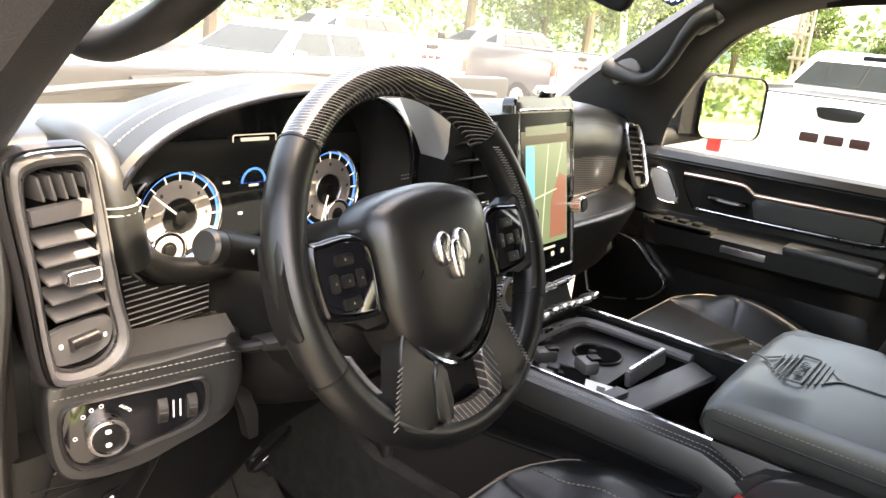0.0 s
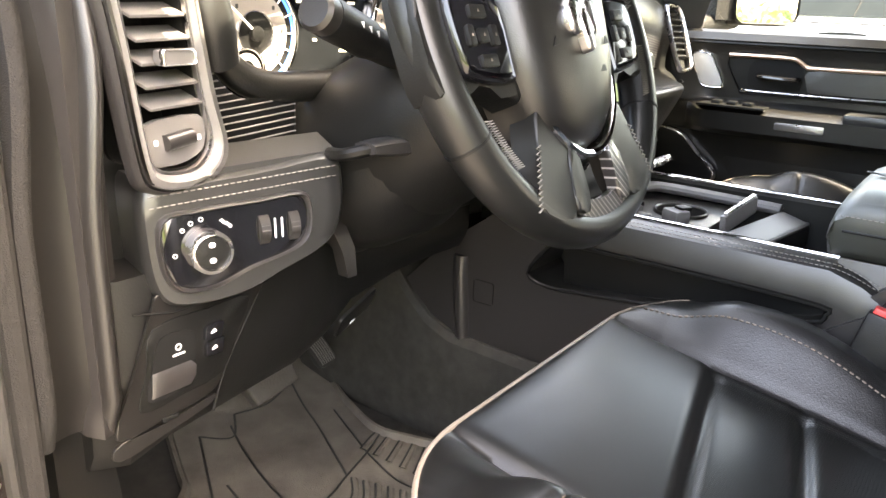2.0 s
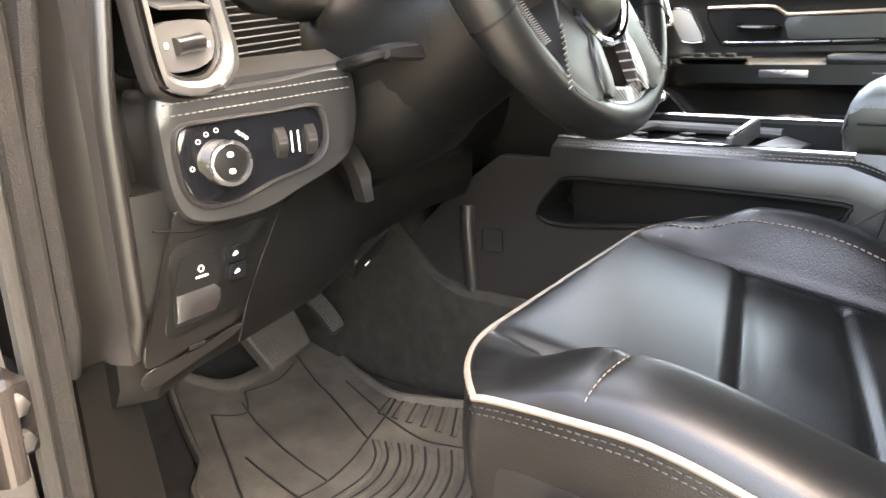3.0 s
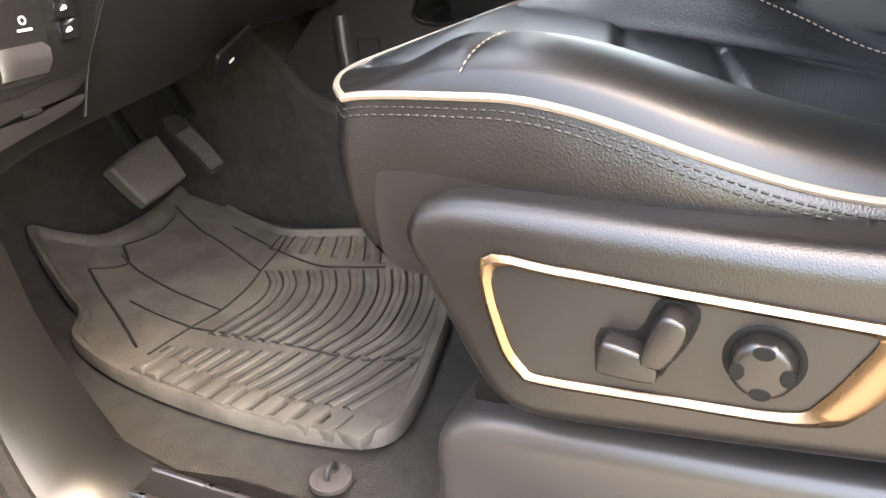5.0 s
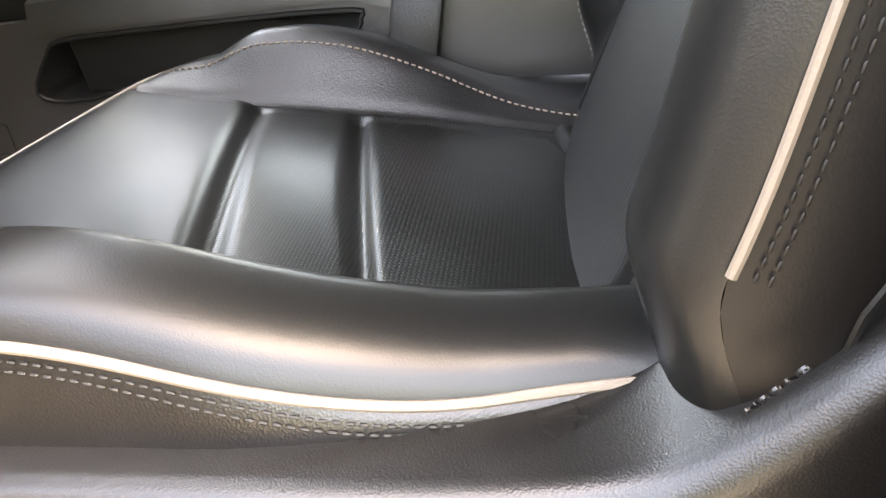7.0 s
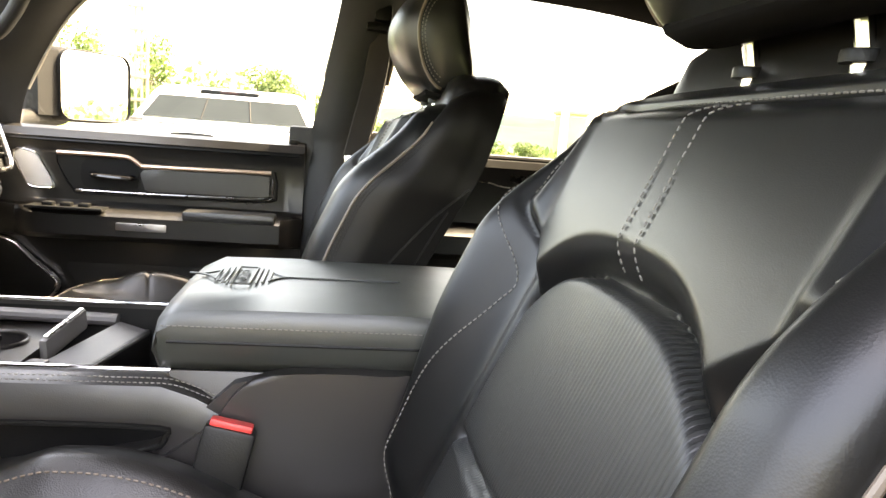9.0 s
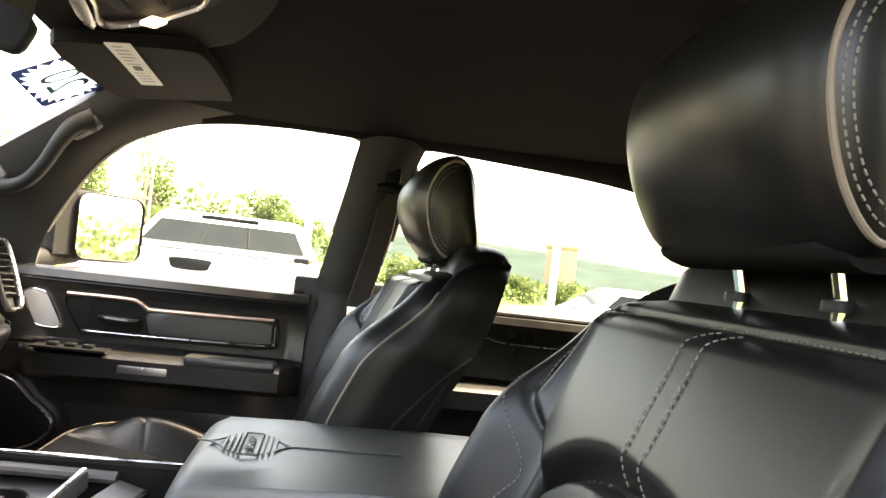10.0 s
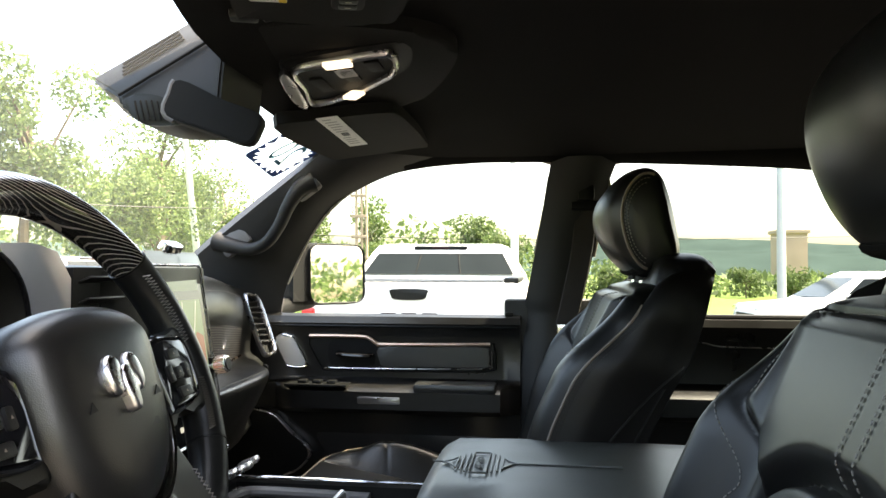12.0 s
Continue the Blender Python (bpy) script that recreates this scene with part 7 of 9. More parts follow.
# ---- passenger door ----
def passenger_door():
    d = thing("passenger_door", (0.80, 0.05, 0.70), "black passenger door panel with copper-toned metal trim", "car door")
    prof = [(0.815, 1.300), (0.805, 1.312), (0.790, 1.306), (0.783, 1.290), (0.792, 1.272), (0.797, 1.255), (0.797, 1.160), (0.786, 1.150), (0.735, 1.146), (0.722, 1.136), (0.722, 1.096), (0.735, 1.084), (0.786, 1.078), (0.792, 1.05), (0.796, 0.95), (0.788, 0.80), (0.780, 0.70), (0.845, 0.70), (0.845, 1.30)]
    ys = [0.47, 0.36, 0.30, 0.27, 0.24, 0.18, 0.10, 0.0, -0.1, -0.2, -0.245, -0.262, -0.270, -0.288]
    rings = []
    for y in ys:
        k = smooth(-0.24, -0.285, y) + 0.75 * smooth(0.25, 0.31, y)
        rings.append([V(x + (0.792 - x) * min(1, k) if 7 <= i <= 12 else x, y, z) for i, (x, z) in enumerate(prof)])
    part("door_panel", loft(rings), M["vinyl"], d, "", 40)
    fi = basis((0.797, 0, 0), (0, -1, 0), (0, 0, 1))                # z into the cab
    def F(pts):
        return [(-y, z) for y, z in pts]
    # trim recess with its chrome outline
    lo = soft_outline(F([(0.225, 1.262), (0.10, 1.2625), (0.075, 1.258), (0.05, 1.245), (-0.20, 1.247), (-0.228, 1.240), (-0.232, 1.20), (-0.220, 1.178), (-0.10, 1.174), (0.10, 1.172), (0.175, 1.172), (0.195, 1.182)]), 3)
    li = [(x * 0.985 - 0.0002, (y - 1.215) * 0.90 + 1.215) for x, y in lo]
    part("recess_frame", band(fi, lo, li, 0.004, 0.0, 0.001), M["plastic_dark"], d, "black trim frame")
    part("recess_panel", plate(fi, li, 0.001, 0, 1, 0.0005), M["plastic_dark"], d)
    top = spline([fi @ V(-y, z, 0.008) for y, z in ((0.222, 1.258), (0.15, 1.2585), (0.090, 1.2575), (0.072, 1.253), (0.055, 1.242), (0.04, 1.2395), (-0.08, 1.241), (-0.218, 1.243))], 5)
    part("bright_trim", tube(top, 0.0048, 8), M["copper_trim"], d, "copper-toned bright trim strip")
    lower = spline([fi @ V(-y, z, 0.007) for y, z in ((0.182, 1.181), (0.05, 1.181), (-0.10, 1.183), (-0.212, 1.186), (-0.222, 1.196), (-0.222, 1.23))], 5)
    part("bright_trim_lower", tube(lower, 0.0018, 6), M["satin"], d)
    part("trim_pad", plate(fi, soft_outline(F([(0.048, 1.232), (-0.05, 1.234), (-0.20, 1.236), (-0.214, 1.225), (-0.214, 1.197), (-0.20, 1.190), (0.0, 1.187), (0.040, 1.188), (0.046, 1.20)]), 3), 0.010, 0.004, 3, 0.001), M["leather"], d, "padded leather insert")
    # inner handle
    # shade of the handle hollow, laid on as a flat black sheet
    part("handle_cup", plate(fi, soft_outline(F([(0.165, 1.250), (0.085, 1.250), (0.060, 1.235), (0.060, 1.20), (0.070, 1.188), (0.15, 1.186), (0.175, 1.20)]), 3), 0.001, 0, 1, 0.002), M["jet"], d)
    part("door_handle", tube(spline([fi @ V(-0.150, 1.218, 0.004), fi @ V(-0.145, 1.216, 0.018), fi @ V(-0.11, 1.214, 0.022), fi @ V(-0.075, 1.213, 0.020), fi @ V(-0.068, 1.214, 0.010)], 5), 0.0085, 10, False, 0.7), M["gloss"], d, "dark chrome inner handle")
    part("lock_button", box(fi @ V(-0.178, 1.181, 0.008), (0.006, 0.014, 0.006), 0.002), M["chrome"], d)
    # tweeter cover
    tw = soft_outline(F([(0.312, 1.258), (0.268, 1.258), (0.250, 1.235), (0.226, 1.190), (0.235, 1.180), (0.275, 1.182), (0.290, 1.20)]), 3)
    ti = [((x + 0.268) * 0.86 - 0.268, (y - 1.220) * 0.88 + 1.220) for x, y in tw]
    part("tweeter_cover", plate(fi, ti, 0.004, 0.001, 2, 0.006), M["tweeter"], d, "perforated metal tweeter cover")
    part("tweeter_rim", band(fi, tw, ti, 0.008, 0.0, 0.001), M["chrome"], d, "bright tweeter rim")
    # armrest switches and pull
    part("switch_plate", box((0.738, 0.185, 1.149), (0.050, 0.15, 0.006), 0.002), M["plastic_dark"], d, "black switch plate")
    for y in (0.22, 0.185, 0.15):
        part("window_switch", box((0.736, y, 1.155), (0.022, 0.022, 0.010), 0.004), M["plastic_dark"], d)
    part("grip_plate", plate(basis((0.7215, 0.035, 1.117), (0, -1, 0), (0, 0, 1)), rrect(0.100, 0.016, 0.003, 4), 0.003, 0.001), M["gun"], d, "satin metal grip plate")
    part("armrest_pad", box((0.752, -0.14, 1.146), (0.066, 0.19, 0.022), 0.008), M["leather"], d, "padded leather armrest")
    part("map_pocket", plate(fi, soft_outline(F([(0.20, 1.035), (0.0, 1.04), (-0.20, 1.04), (-0.24, 0.98), (-0.24, 0.85), (0.10, 0.85), (0.16, 0.95)]), 3), 0.006, 0.003, 2, -0.002), M["plastic_grey"], d, "grey lower door pocket")
    # speaker with bright rim
    so = soft_outline(F([(0.42, 1.065), (0.32, 1.075), (0.265, 1.030), (0.215, 0.985), (0.228, 0.950), (0.28, 0.920), (0.42, 0.905)]), 3)
    si = [((x + 0.32) * 0.95 - 0.32, (y - 0.99) * 0.95 + 0.99) for x, y in so]
    part("speaker_grille", plate(fi, si, 0.012, 0.006, 3, 0.012), M["plastic_dark"], d, "black speaker grille")
    part("speaker_rim", band(fi, so, si, 0.014, 0.010, 0.001), M["satin"], d, "bright speaker rim")
    part("belt_seal", tube([V(0.806, 0.31 - 0.60 * i / 10, 1.306) for i in range(11)], 0.006, 8), M["rubber_black"], d)
    part("belt_ridge", tube([V(0.788, 0.40 - 0.68 * i / 10, 1.283) for i in range(11)], 0.004, 8), M["plastic_dark"], d)
    part("lock_knob", box((0.803, -0.262, 1.314), (0.012, 0.02, 0.010), 0.003), M["plastic_dark"], d)
    # rear door, partly seen behind the seat
    r = thing("rear_door", (0.82, -0.75, 0.70), "black rear door panel behind the passenger seat", "car door")
    rings = [[V(x + 0.004, y, z) for x, z in prof] for y in (-0.43, -0.6, -0.9, -1.2, -1.5)]
    part("door_panel", loft(rings), M["vinyl"], r, "", 40)
    part("bright_trim", tube(spline([(0.792, -0.62, 1.258), (0.786, -0.70, 1.255), (0.786, -0.76, 1.246), (0.788, -1.0, 1.246)], 5), 0.0014, 8), M["satin"], r, "bright trim strip")
    part("belt_cap", tube([V(0.806, -0.43 - 0.8 * i / 8, 1.312) for i in range(9)], 0.007, 8), M["plastic_grey"], r, "dark window sill edge")
    # seat belt on the centre pillar
    b = thing("seat_belt", (0.77, -0.36, 1.3), "dark seat belt with its guide on the centre pillar", "seat belt")
    web = [V(0.722, -0.438, 1.560), V(0.735, -0.428, 1.46), V(0.750, -0.408, 1.36), V(0.765, -0.392, 1.285)]
    rings = []
    for p in spline(web, 4):
        rings.append([p + V(0, 0.024, 0), p + V(-0.004, 0.022, 0), p + V(-0.004, -0.022, 0), p + V(0, -0.024, 0), p + V(0.003, 0, 0)])
    part("webbing", loft(rings), M["webbing"], b, "woven brown-grey belt webbing")
    part("belt_guide", box((0.718, -0.437, 1.562), (0.026, 0.066, 0.020), 0.006, Matrix.Rotation(radians(15), 4, "Y")), M["plastic_dark"], b)
    part("guide_cover", box((0.716, -0.437, 1.606), (0.024, 0.038, 0.070), 0.010, Matrix.Rotation(radians(14), 4, "Y")), M["plastic_dark"], b)
    part("latch_plate", box((0.752, -0.388, 1.276), (0.005, 0.030, 0.040), 0.002), M["chrome"], b, "bright latch plate")


passenger_door()


def outside_mirror():
    m = thing("door_mirror", (0.88, 0.30, 1.28), "outside door mirror with a chrome-edged glass in a black housing", "mirror")
    fr = basis((1.080, 0.238, 1.407), (0.795, -0.606, 0), (0.04, 0.0, 1))
    o = rrect(0.188, 0.162, 0.028, 6)
    rings = [[fr @ V(x * k + dx, y * k, z) for x, y in o] for k, z, dx in ((1.0, 0.004, 0), (1.05, -0.004, -0.002), (1.08, -0.03, -0.022), (1.0, -0.07, -0.045), (0.8, -0.11, -0.06), (0.4, -0.13, -0.06))]
    part("mirror_housing", loft(rings), M["jet"], m, "black mirror housing", 50)
    part("mirror_rim", band(fr, rrect(0.194, 0.168, 0.032, 6), rrect(0.185, 0.159, 0.027, 6), 0.008, 0.002, 0.002), M["jet"], m, "black mirror rim")
    part("mirror_glass", plate(fr, rrect(0.187, 0.161, 0.027, 6), 0.002, 0, 1, 0.0042), M["mirror"], m, "reflecting mirror glass")
    part("mirror_cap", loft([[fr @ V(-0.094 - d, y, z) for y, z in ((-0.075, 0.0), (0.075, 0.0), (0.070, -0.06), (-0.070, -0.06))] for d in (0.0, 0.03, 0.05)]), M["jet"], m, "black side cap")
    part("mirror_arm", tube([fr @ V(-0.05, -0.07, -0.06), V(0.93, 0.36, 1.315), V(0.84, 0.34, 1.30)], [0.026, 0.022, 0.022], 14), M["jet"], m)


outside_mirror()


# ---- windshield pillar handles ----
def grab_handle(s, name):
    g = thing(name, (s * 0.69, 0.3, 1.48), "grey assist handle on the windshield pillar", "handle")
    pts = [(0.700, 0.418, 1.484), (0.688, 0.375, 1.473), (0.676, 0.325, 1.466), (0.664, 0.284, 1.482), (0.655, 0.252, 1.520), (0.650, 0.230, 1.562), (0.652, 0.205, 1.600), (0.662, 0.175, 1.618)]
    mounts = (((0.700, 0.375, 1.484), 0.040), ((0.668, 0.192, 1.606), 0.034))
    if s < 0:
        pts = [(0.705, 0.235, 1.512), (0.690, 0.205, 1.504), (0.680, 0.178, 1.494), (0.676, 0.148, 1.495), (0.674, 0.105, 1.508), (0.672, 0.068, 1.525), (0.668, 0.025, 1.555), (0.668, -0.030, 1.605), (0.680, -0.070, 1.628)]
        mounts = (((0.705, 0.215, 1.515), 0.036), ((0.684, -0.060, 1.630), 0.034))
    c = spline([(s * x, y, z) for x, y, z in pts], 5)
    n = len(c) - 1
    part("handle_bar", tube(c, [0.016 + 0.012 * abs(2 * i / n - 1) ** 2.5 for i in range(n + 1)], 14, False, 0.85), M["housing_dark"], g)
    for (x, y, z), w in mounts:
        part("handle_mount", box((s * x, y, z), (0.030, w * 1.9, w * 1.2), 0.010, Matrix.Rotation(radians(-36), 4, "X")), M["housing"], g)


grab_handle(1, "assist_handle")
grab_handle(-1, "assist_handle")

STICKER, STICKER_SIZE = (0.920, 0.900), (0.215, 0.125)

# ---- overhead ----
def overhead():
    # sun visors
    v = thing("sun_visor", (-0.42, -0.12, 1.685), "black cloth driver sun visor with a warning label and three buttons", "sun visor", "sun visors")
    fr = basis((-0.262, -0.030, 1.694), (0.953, 0.303, -0.02), (0.303, -0.953, 0.02))
    pad = soft_outline([(-0.40, 0.0), (-0.03, 0.0), (-0.004, 0.014), (0.008, 0.05), (0.012, 0.11), (-0.002, 0.150), (-0.04, 0.168), (-0.38, 0.175), (-0.41, 0.15), (-0.415, 0.03)], 4)
    part("visor_pad", plate(fr, pad, 0.019, 0.008, 3), M["visor"], v)
    part("visor_rod", tube([fr @ V(-0.06, 0.010, 0.005), fr @ V(0.035, 0.004, 0.002)], 0.005, 8), M["plastic_dark"], v)
    lf = fr @ Matrix.Translation((-0.078, 0.018, 0.0193))
    lab = part("warning_label", plate(lf, rrect(0.205, 0.036, 0.003, 3, -0.075, 0.018), 0.0006), M["label_white"], v, "white and yellow warning label")
    part("label_band", plate(lf, [(-0.177, 0.0285), (0.0265, 0.0285), (0.0265, 0.0355), (-0.177, 0.0355)], 0.0004, 0, 1, 0.0007), M["label_yellow"], lab, "yellow heading band")
    for k in range(4):
        for i in range(7):
            y, x0 = 0.0035 + 0.0035 * i, 0.022 - 0.054 * k
            w = 0.042 if (i + k) % 3 else 0.034
            if k != 1 or i in (0, 6):
                part("print_bar", plate(lf, [(x0 - w, y), (x0, y), (x0, y + 0.0010), (x0 - w, y + 0.0010)], 0.0003, 0, 1, 0.0007), M["label_print"], lab)
    for x, y, w, h in ((-0.054, 0.0115, 0.020, 0.006), (-0.052, 0.018, 0.014, 0.005), (-0.064, 0.016, 0.006, 0.010), (-0.046, 0.0225, 0.010, 0.004), (-0.050, 0.032, 0.030, 0.0022), (-0.006, 0.032, 0.028, 0.0022)):
        part("print_mark", plate(lf, rrect(w, h, 0.0012, 3, x, y), 0.0003, 0, 1, 0.0009), M["ink"], lab)
    sw = part("visor_switch", plate(fr, rrect(0.050, 0.032, 0.007, 4, -0.070, 0.112), 0.005, 0.002, 2, 0.018), M["dull_black"], v, "black panel with three small buttons")
    for i in range(3):
        part("visor_button", plate(fr, rrect(0.012, 0.018, 0.003, 3, -0.085 + 0.0145 * i, 0.112), 0.002, 0.0008, 2, 0.0225), M["plastic_dark"], sw)
        part("button_mark", plate(fr, rrect(0.0012, 0.006, 0.0004, 2, -0.085 + 0.0145 * i, 0.112), 0.0003, 0, 1, 0.0246), M["reveal"], sw)
    clip = thing("visor_clip", (-0.25, -0.03, 1.69), "small grey plastic visor clip on the headliner", "visor clip")
    part("clip_body", box((-0.247, -0.034, 1.684), (0.020, 0.030, 0.014), 0.004, Matrix.Rotation(radians(18), 4, "Z")), M["plastic_grey"], clip)
    part("clip_claw", tube([V(-0.246, -0.050, 1.688), V(-0.246, -0.058, 1.678), V(-0.243, -0.072, 1.682)], 0.004, 8), M["plastic_dark"], clip)
    v = thing("sun_visor", (0.40, 0.04, 1.675), "black cloth passenger sun visor with a small printed label", "sun visor", "sun visors")
    fr = basis((0.385, 0.022, 1.683), (1, 0, 0), (0, -1, 0.12))
    pad = soft_outline([(-0.17, -0.085), (0.16, -0.085), (0.185, -0.06), (0.185, 0.095), (0.16, 0.125), (-0.12, 0.125), (-0.17, 0.10), (-0.185, 0.0)], 4)
    part("visor_pad", plate(fr, pad, 0.020, 0.008, 3), M["visor"], v)
    part("visor_rod", tube([fr @ V(-0.17, -0.078, 0.004), fr @ V(0.20, -0.078, 0.004)], 0.005, 8), M["plastic_dark"], v)
    lf = basis((0.306, 0.008, 1.6620), (1, 0.05, 0), (0.1, -1, 0.12))
    lab = part("airbag_label", plate(lf, rrect(0.270, 0.036, 0.003, 3), 0.0006), M["label_white"], v, "white printed label")
    for i in range(12):
        h = 0.020 if i % 4 else 0.014
        if i not in (6, 7):
            part("print_bar", plate(lf, [(-0.118 + 0.020 * i, -0.011), (-0.113 + 0.020 * i, -0.011), (-0.113 + 0.020 * i, h - 0.011), (-0.118 + 0.020 * i, h - 0.011)], 0.0003, 0, 1, 0.0007), M["label_print"], lab)
    part("print_mark", plate(lf, rrect(0.030, 0.013, 0.004, 3, 0.012, 0.0), 0.0003, 0, 1, 0.0007), M["ink"], lab)
    # overhead console: moulded lip, lamp in a rounded black surround
    oc = thing("overhead_console", (-0.02, -0.06, 1.69), "black overhead console with a chrome-framed map lamp", "overhead console")
    part("console_shell", plate(basis((0.02, -0.05, 1.716), (1, 0.1, 0), (0.1, -1, 0.05)), soft_outline([(-0.20, -0.095), (0.0, -0.115), (0.24, -0.115), (0.30, -0.02), (0.22, 0.10), (0.0, 0.17), (-0.12, 0.16), (-0.19, 0.05)], 5), 0.024, 0.014, 4), M["visor"], oc)
    lf = basis((0, 0, 1.6775), (1, 0, 0), (0, -1, 0.09))
    lo = soft_outline([(-0.046, 0.016), (0.05, 0.0), (0.145, -0.016), (0.112, 0.056), (0.058, 0.114), (0.020, 0.145), (-0.034, 0.159), (-0.066, 0.157), (-0.074, 0.143), (-0.066, 0.080)], 5)
    cx, cy = 0.022, 0.066
    def scaled(k, q=1.0):
        return [(cx + (x - cx) * k, cy + (y - cy) * k * q) for x, y in lo]
    part("lamp_surround", plate(lf, scaled(1.20, 1.0), 0.014, 0.006, 3, -0.018), M["dull_black"], oc, "black rounded lamp surround")
    part("lamp_frame", band(lf, scaled(0.98), scaled(0.90, 0.98), 0.008, -0.004, 0.002), M["gun"], oc, "thin chrome lamp frame")
    part("lamp_well", plate(lf, scaled(0.90, 0.98), 0.002, 0, 1, -0.005), M["dull_black"], oc, "dark lamp well")
    part("lamp_end", plate(lf, soft_outline([(-0.030, 0.008), (0.138, -0.020), (0.128, -0.034), (-0.020, -0.010)], 3), 0.009, 0.003, 2, -0.004), M["satin"], oc, "grey lamp end piece")
    for x, y, a in ((-0.064, 0.083, 0.0), (0.094, 0.064, 0.9)):
        wf = lf @ Matrix.Translation((x, y, 0)) @ Matrix.Rotation(a, 4, "Z")
        part("lamp_bulb_window", plate(wf, rrect(0.022, 0.036, 0.003, 3), 0.005, 0.001, 2, 0.0035), M["lamp_lit"], oc, "lit lamp window")
    # a red reflection in the lamp, painted as a thin plate
    part("lamp_red_part", plate(lf, rrect(0.040, 0.026, 0.004, 3, 0.000, 0.078), 0.002, 0, 1, -0.002), M["red_bar"], oc, "red plate painted as a reflection inside the lamp")
    for i in range(3):
        part("lamp_key", plate(lf, rrect(0.070 - 0.012 * i, 0.020, 0.004, 3, 0.046 - 0.030 * i, 0.030 + 0.040 * i + 0.010 * (i > 0)), 0.003, 0.001, 2, -0.003), M["dull_black"], oc)
    # interior mirror with camera housing
    m = thing("rear_view_mirror", (0.02, 0.14, 1.62), "black interior rear-view mirror hung from the windshield housing", "mirror")
    mf = basis((-0.095, 0.061, 1.611), (0.16, -0.90, -0.38), (0.10, -0.36, 0.90))
    mo = soft_outline([(-0.060, 0.022), (0.0, 0.020), (0.049, 0.021), (0.057, 0.0), (0.049, -0.021), (0.0, -0.025), (-0.057, -0.027), (-0.065, 0.0)], 4)
    if (mf.to_3x3() @ V(0, 0, 1)).x > 0:
        mf = mf @ Matrix.Rotation(math.pi, 4, "Y")
        mo = [(-x, y) for x, y in mo]
    rings = [[mf @ V(x * k, y * k, z) for x, y in mo] for k, z in ((0.97, 0.010), (1.0, 0.004), (1.0, -0.008), (0.85, -0.026), (0.5, -0.036))]
    part("mirror_shell", loft(rings), M["dull_black"], m, "", 50)
    # no real mirror: the dark reflection is put into a dull black colour
    part("mirror_glass", plate(mf, [(x * 0.93, y * 0.88) for x, y in mo], 0.0015, 0, 1, 0.0098), M["dull_black"], m, "mirror glass coloured black like the dark cabin it reflects")
    ends = sorted((mf @ V(x, y, 0.006) for x, y in mo), key=lambda p: -p.y)[:9]
    ends.sort(key=lambda p: p.z)
    part("mirror_rim", tube(ends, 0.0042, 8), M["housing"], m, "pale rounded end of the mirror shell")
    # the housing: slotted bevelled top, upright sides, stepped underside
    side = [(0.196, 1.641), (0.081, 1.704), (0.055, 1.704), (0.062, 1.630), (0.100, 1.604), (0.160, 1.606), (0.196, 1.628)]
    top = [(0.270, 1.678), (0.127, 1.752), (0.055, 1.750), (0.062, 1.626), (0.100, 1.600), (0.165, 1.602), (0.215, 1.626)]
    bm = loft([[V(x, y, z) for y, z in o] for x, o in ((-0.092, side), (-0.040, top), (0.010, top), (0.045, side))])
    bmesh.ops.bevel(bm, geom=list(bm.edges), offset=0.0035, segments=2, affect="EDGES", clamp_overlap=True)
    part("camera_housing", bm, M["housing_dark"], m, "dark grey camera housing", 40)
    def on_top(u, v):
        """A place on the bevelled face: u along it from its tip, v from its crease up."""
        lo_, hi = V(-0.092, *side[0]).lerp(V(-0.092, *side[1]), u), V(-0.040, *top[0]).lerp(V(-0.040, *top[1]), u)
        return lo_.lerp(hi, v) + V(-0.0015, 0.0, 0.001)
    for i in range(4):
        v_ = 0.50 + 0.11 * i
        part("housing_slot", tube([on_top(0.20 + 0.03 * i, v_), on_top(0.86, v_)], 0.0017, 6), M["jet"], m)
    part("housing_seam", tube([on_top(-0.01, 0.0), on_top(0.5, 0.0), on_top(1.0, 0.0)], 0.0022, 6), M["jet"], m, "dark seam of the housing")
    hf = basis((-0.0925, 0, 0), (0, -1, 0), (0, 0, 1))
    so = soft_outline([(-0.186, 1.636), (-0.150, 1.640), (-0.105, 1.622), (-0.100, 1.603), (-0.150, 1.600), (-0.175, 1.612)], 4)
    part("sensor_cover", plate(hf, so, 0.006, 0.003, 2), M["plastic_dark"], m, "black ribbed sensor cover")
    for i in range(9):
        x = -0.172 + 0.0075 * i
        part("cover_rib", tube([hf @ V(x, 1.632 - 0.0016 * max(0, i - 3), 0.0065), hf @ V(x + 0.006, 1.606, 0.0065)], 0.0013, 5), M["jet"], m)
    part("mirror_stem", tube([V(-0.085, 0.085, 1.622), V(-0.05, 0.095, 1.66), V(-0.02, 0.09, 1.70)], 0.012, 10), M["plastic_dark"], m)
    # year sticker on the glass
    st = thing("year_sticker", (0.47, 0.17, 1.63), "white starburst sticker on a navy field showing a mirrored 20", "sticker")
    u0, v0 = STICKER
    c = shield(u0, v0)
    e1 = (shield(u0 + 0.02, v0) - shield(u0 - 0.02, v0)).normalized()
    e2 = (shield(u0, v0 + 0.02) - shield(u0, v0 - 0.02)).normalized()
    sf = basis(c, -e1, e2)
    if (sf.to_3x3() @ V(0, 0, 1)).y < 0:
        sf = basis(c, e1, e2)
    w, h = STICKER_SIZE
    star = []
    for i in range(44):
        a = 2 * math.pi * i / 44
        k = 1.0 if i % 2 else 0.80
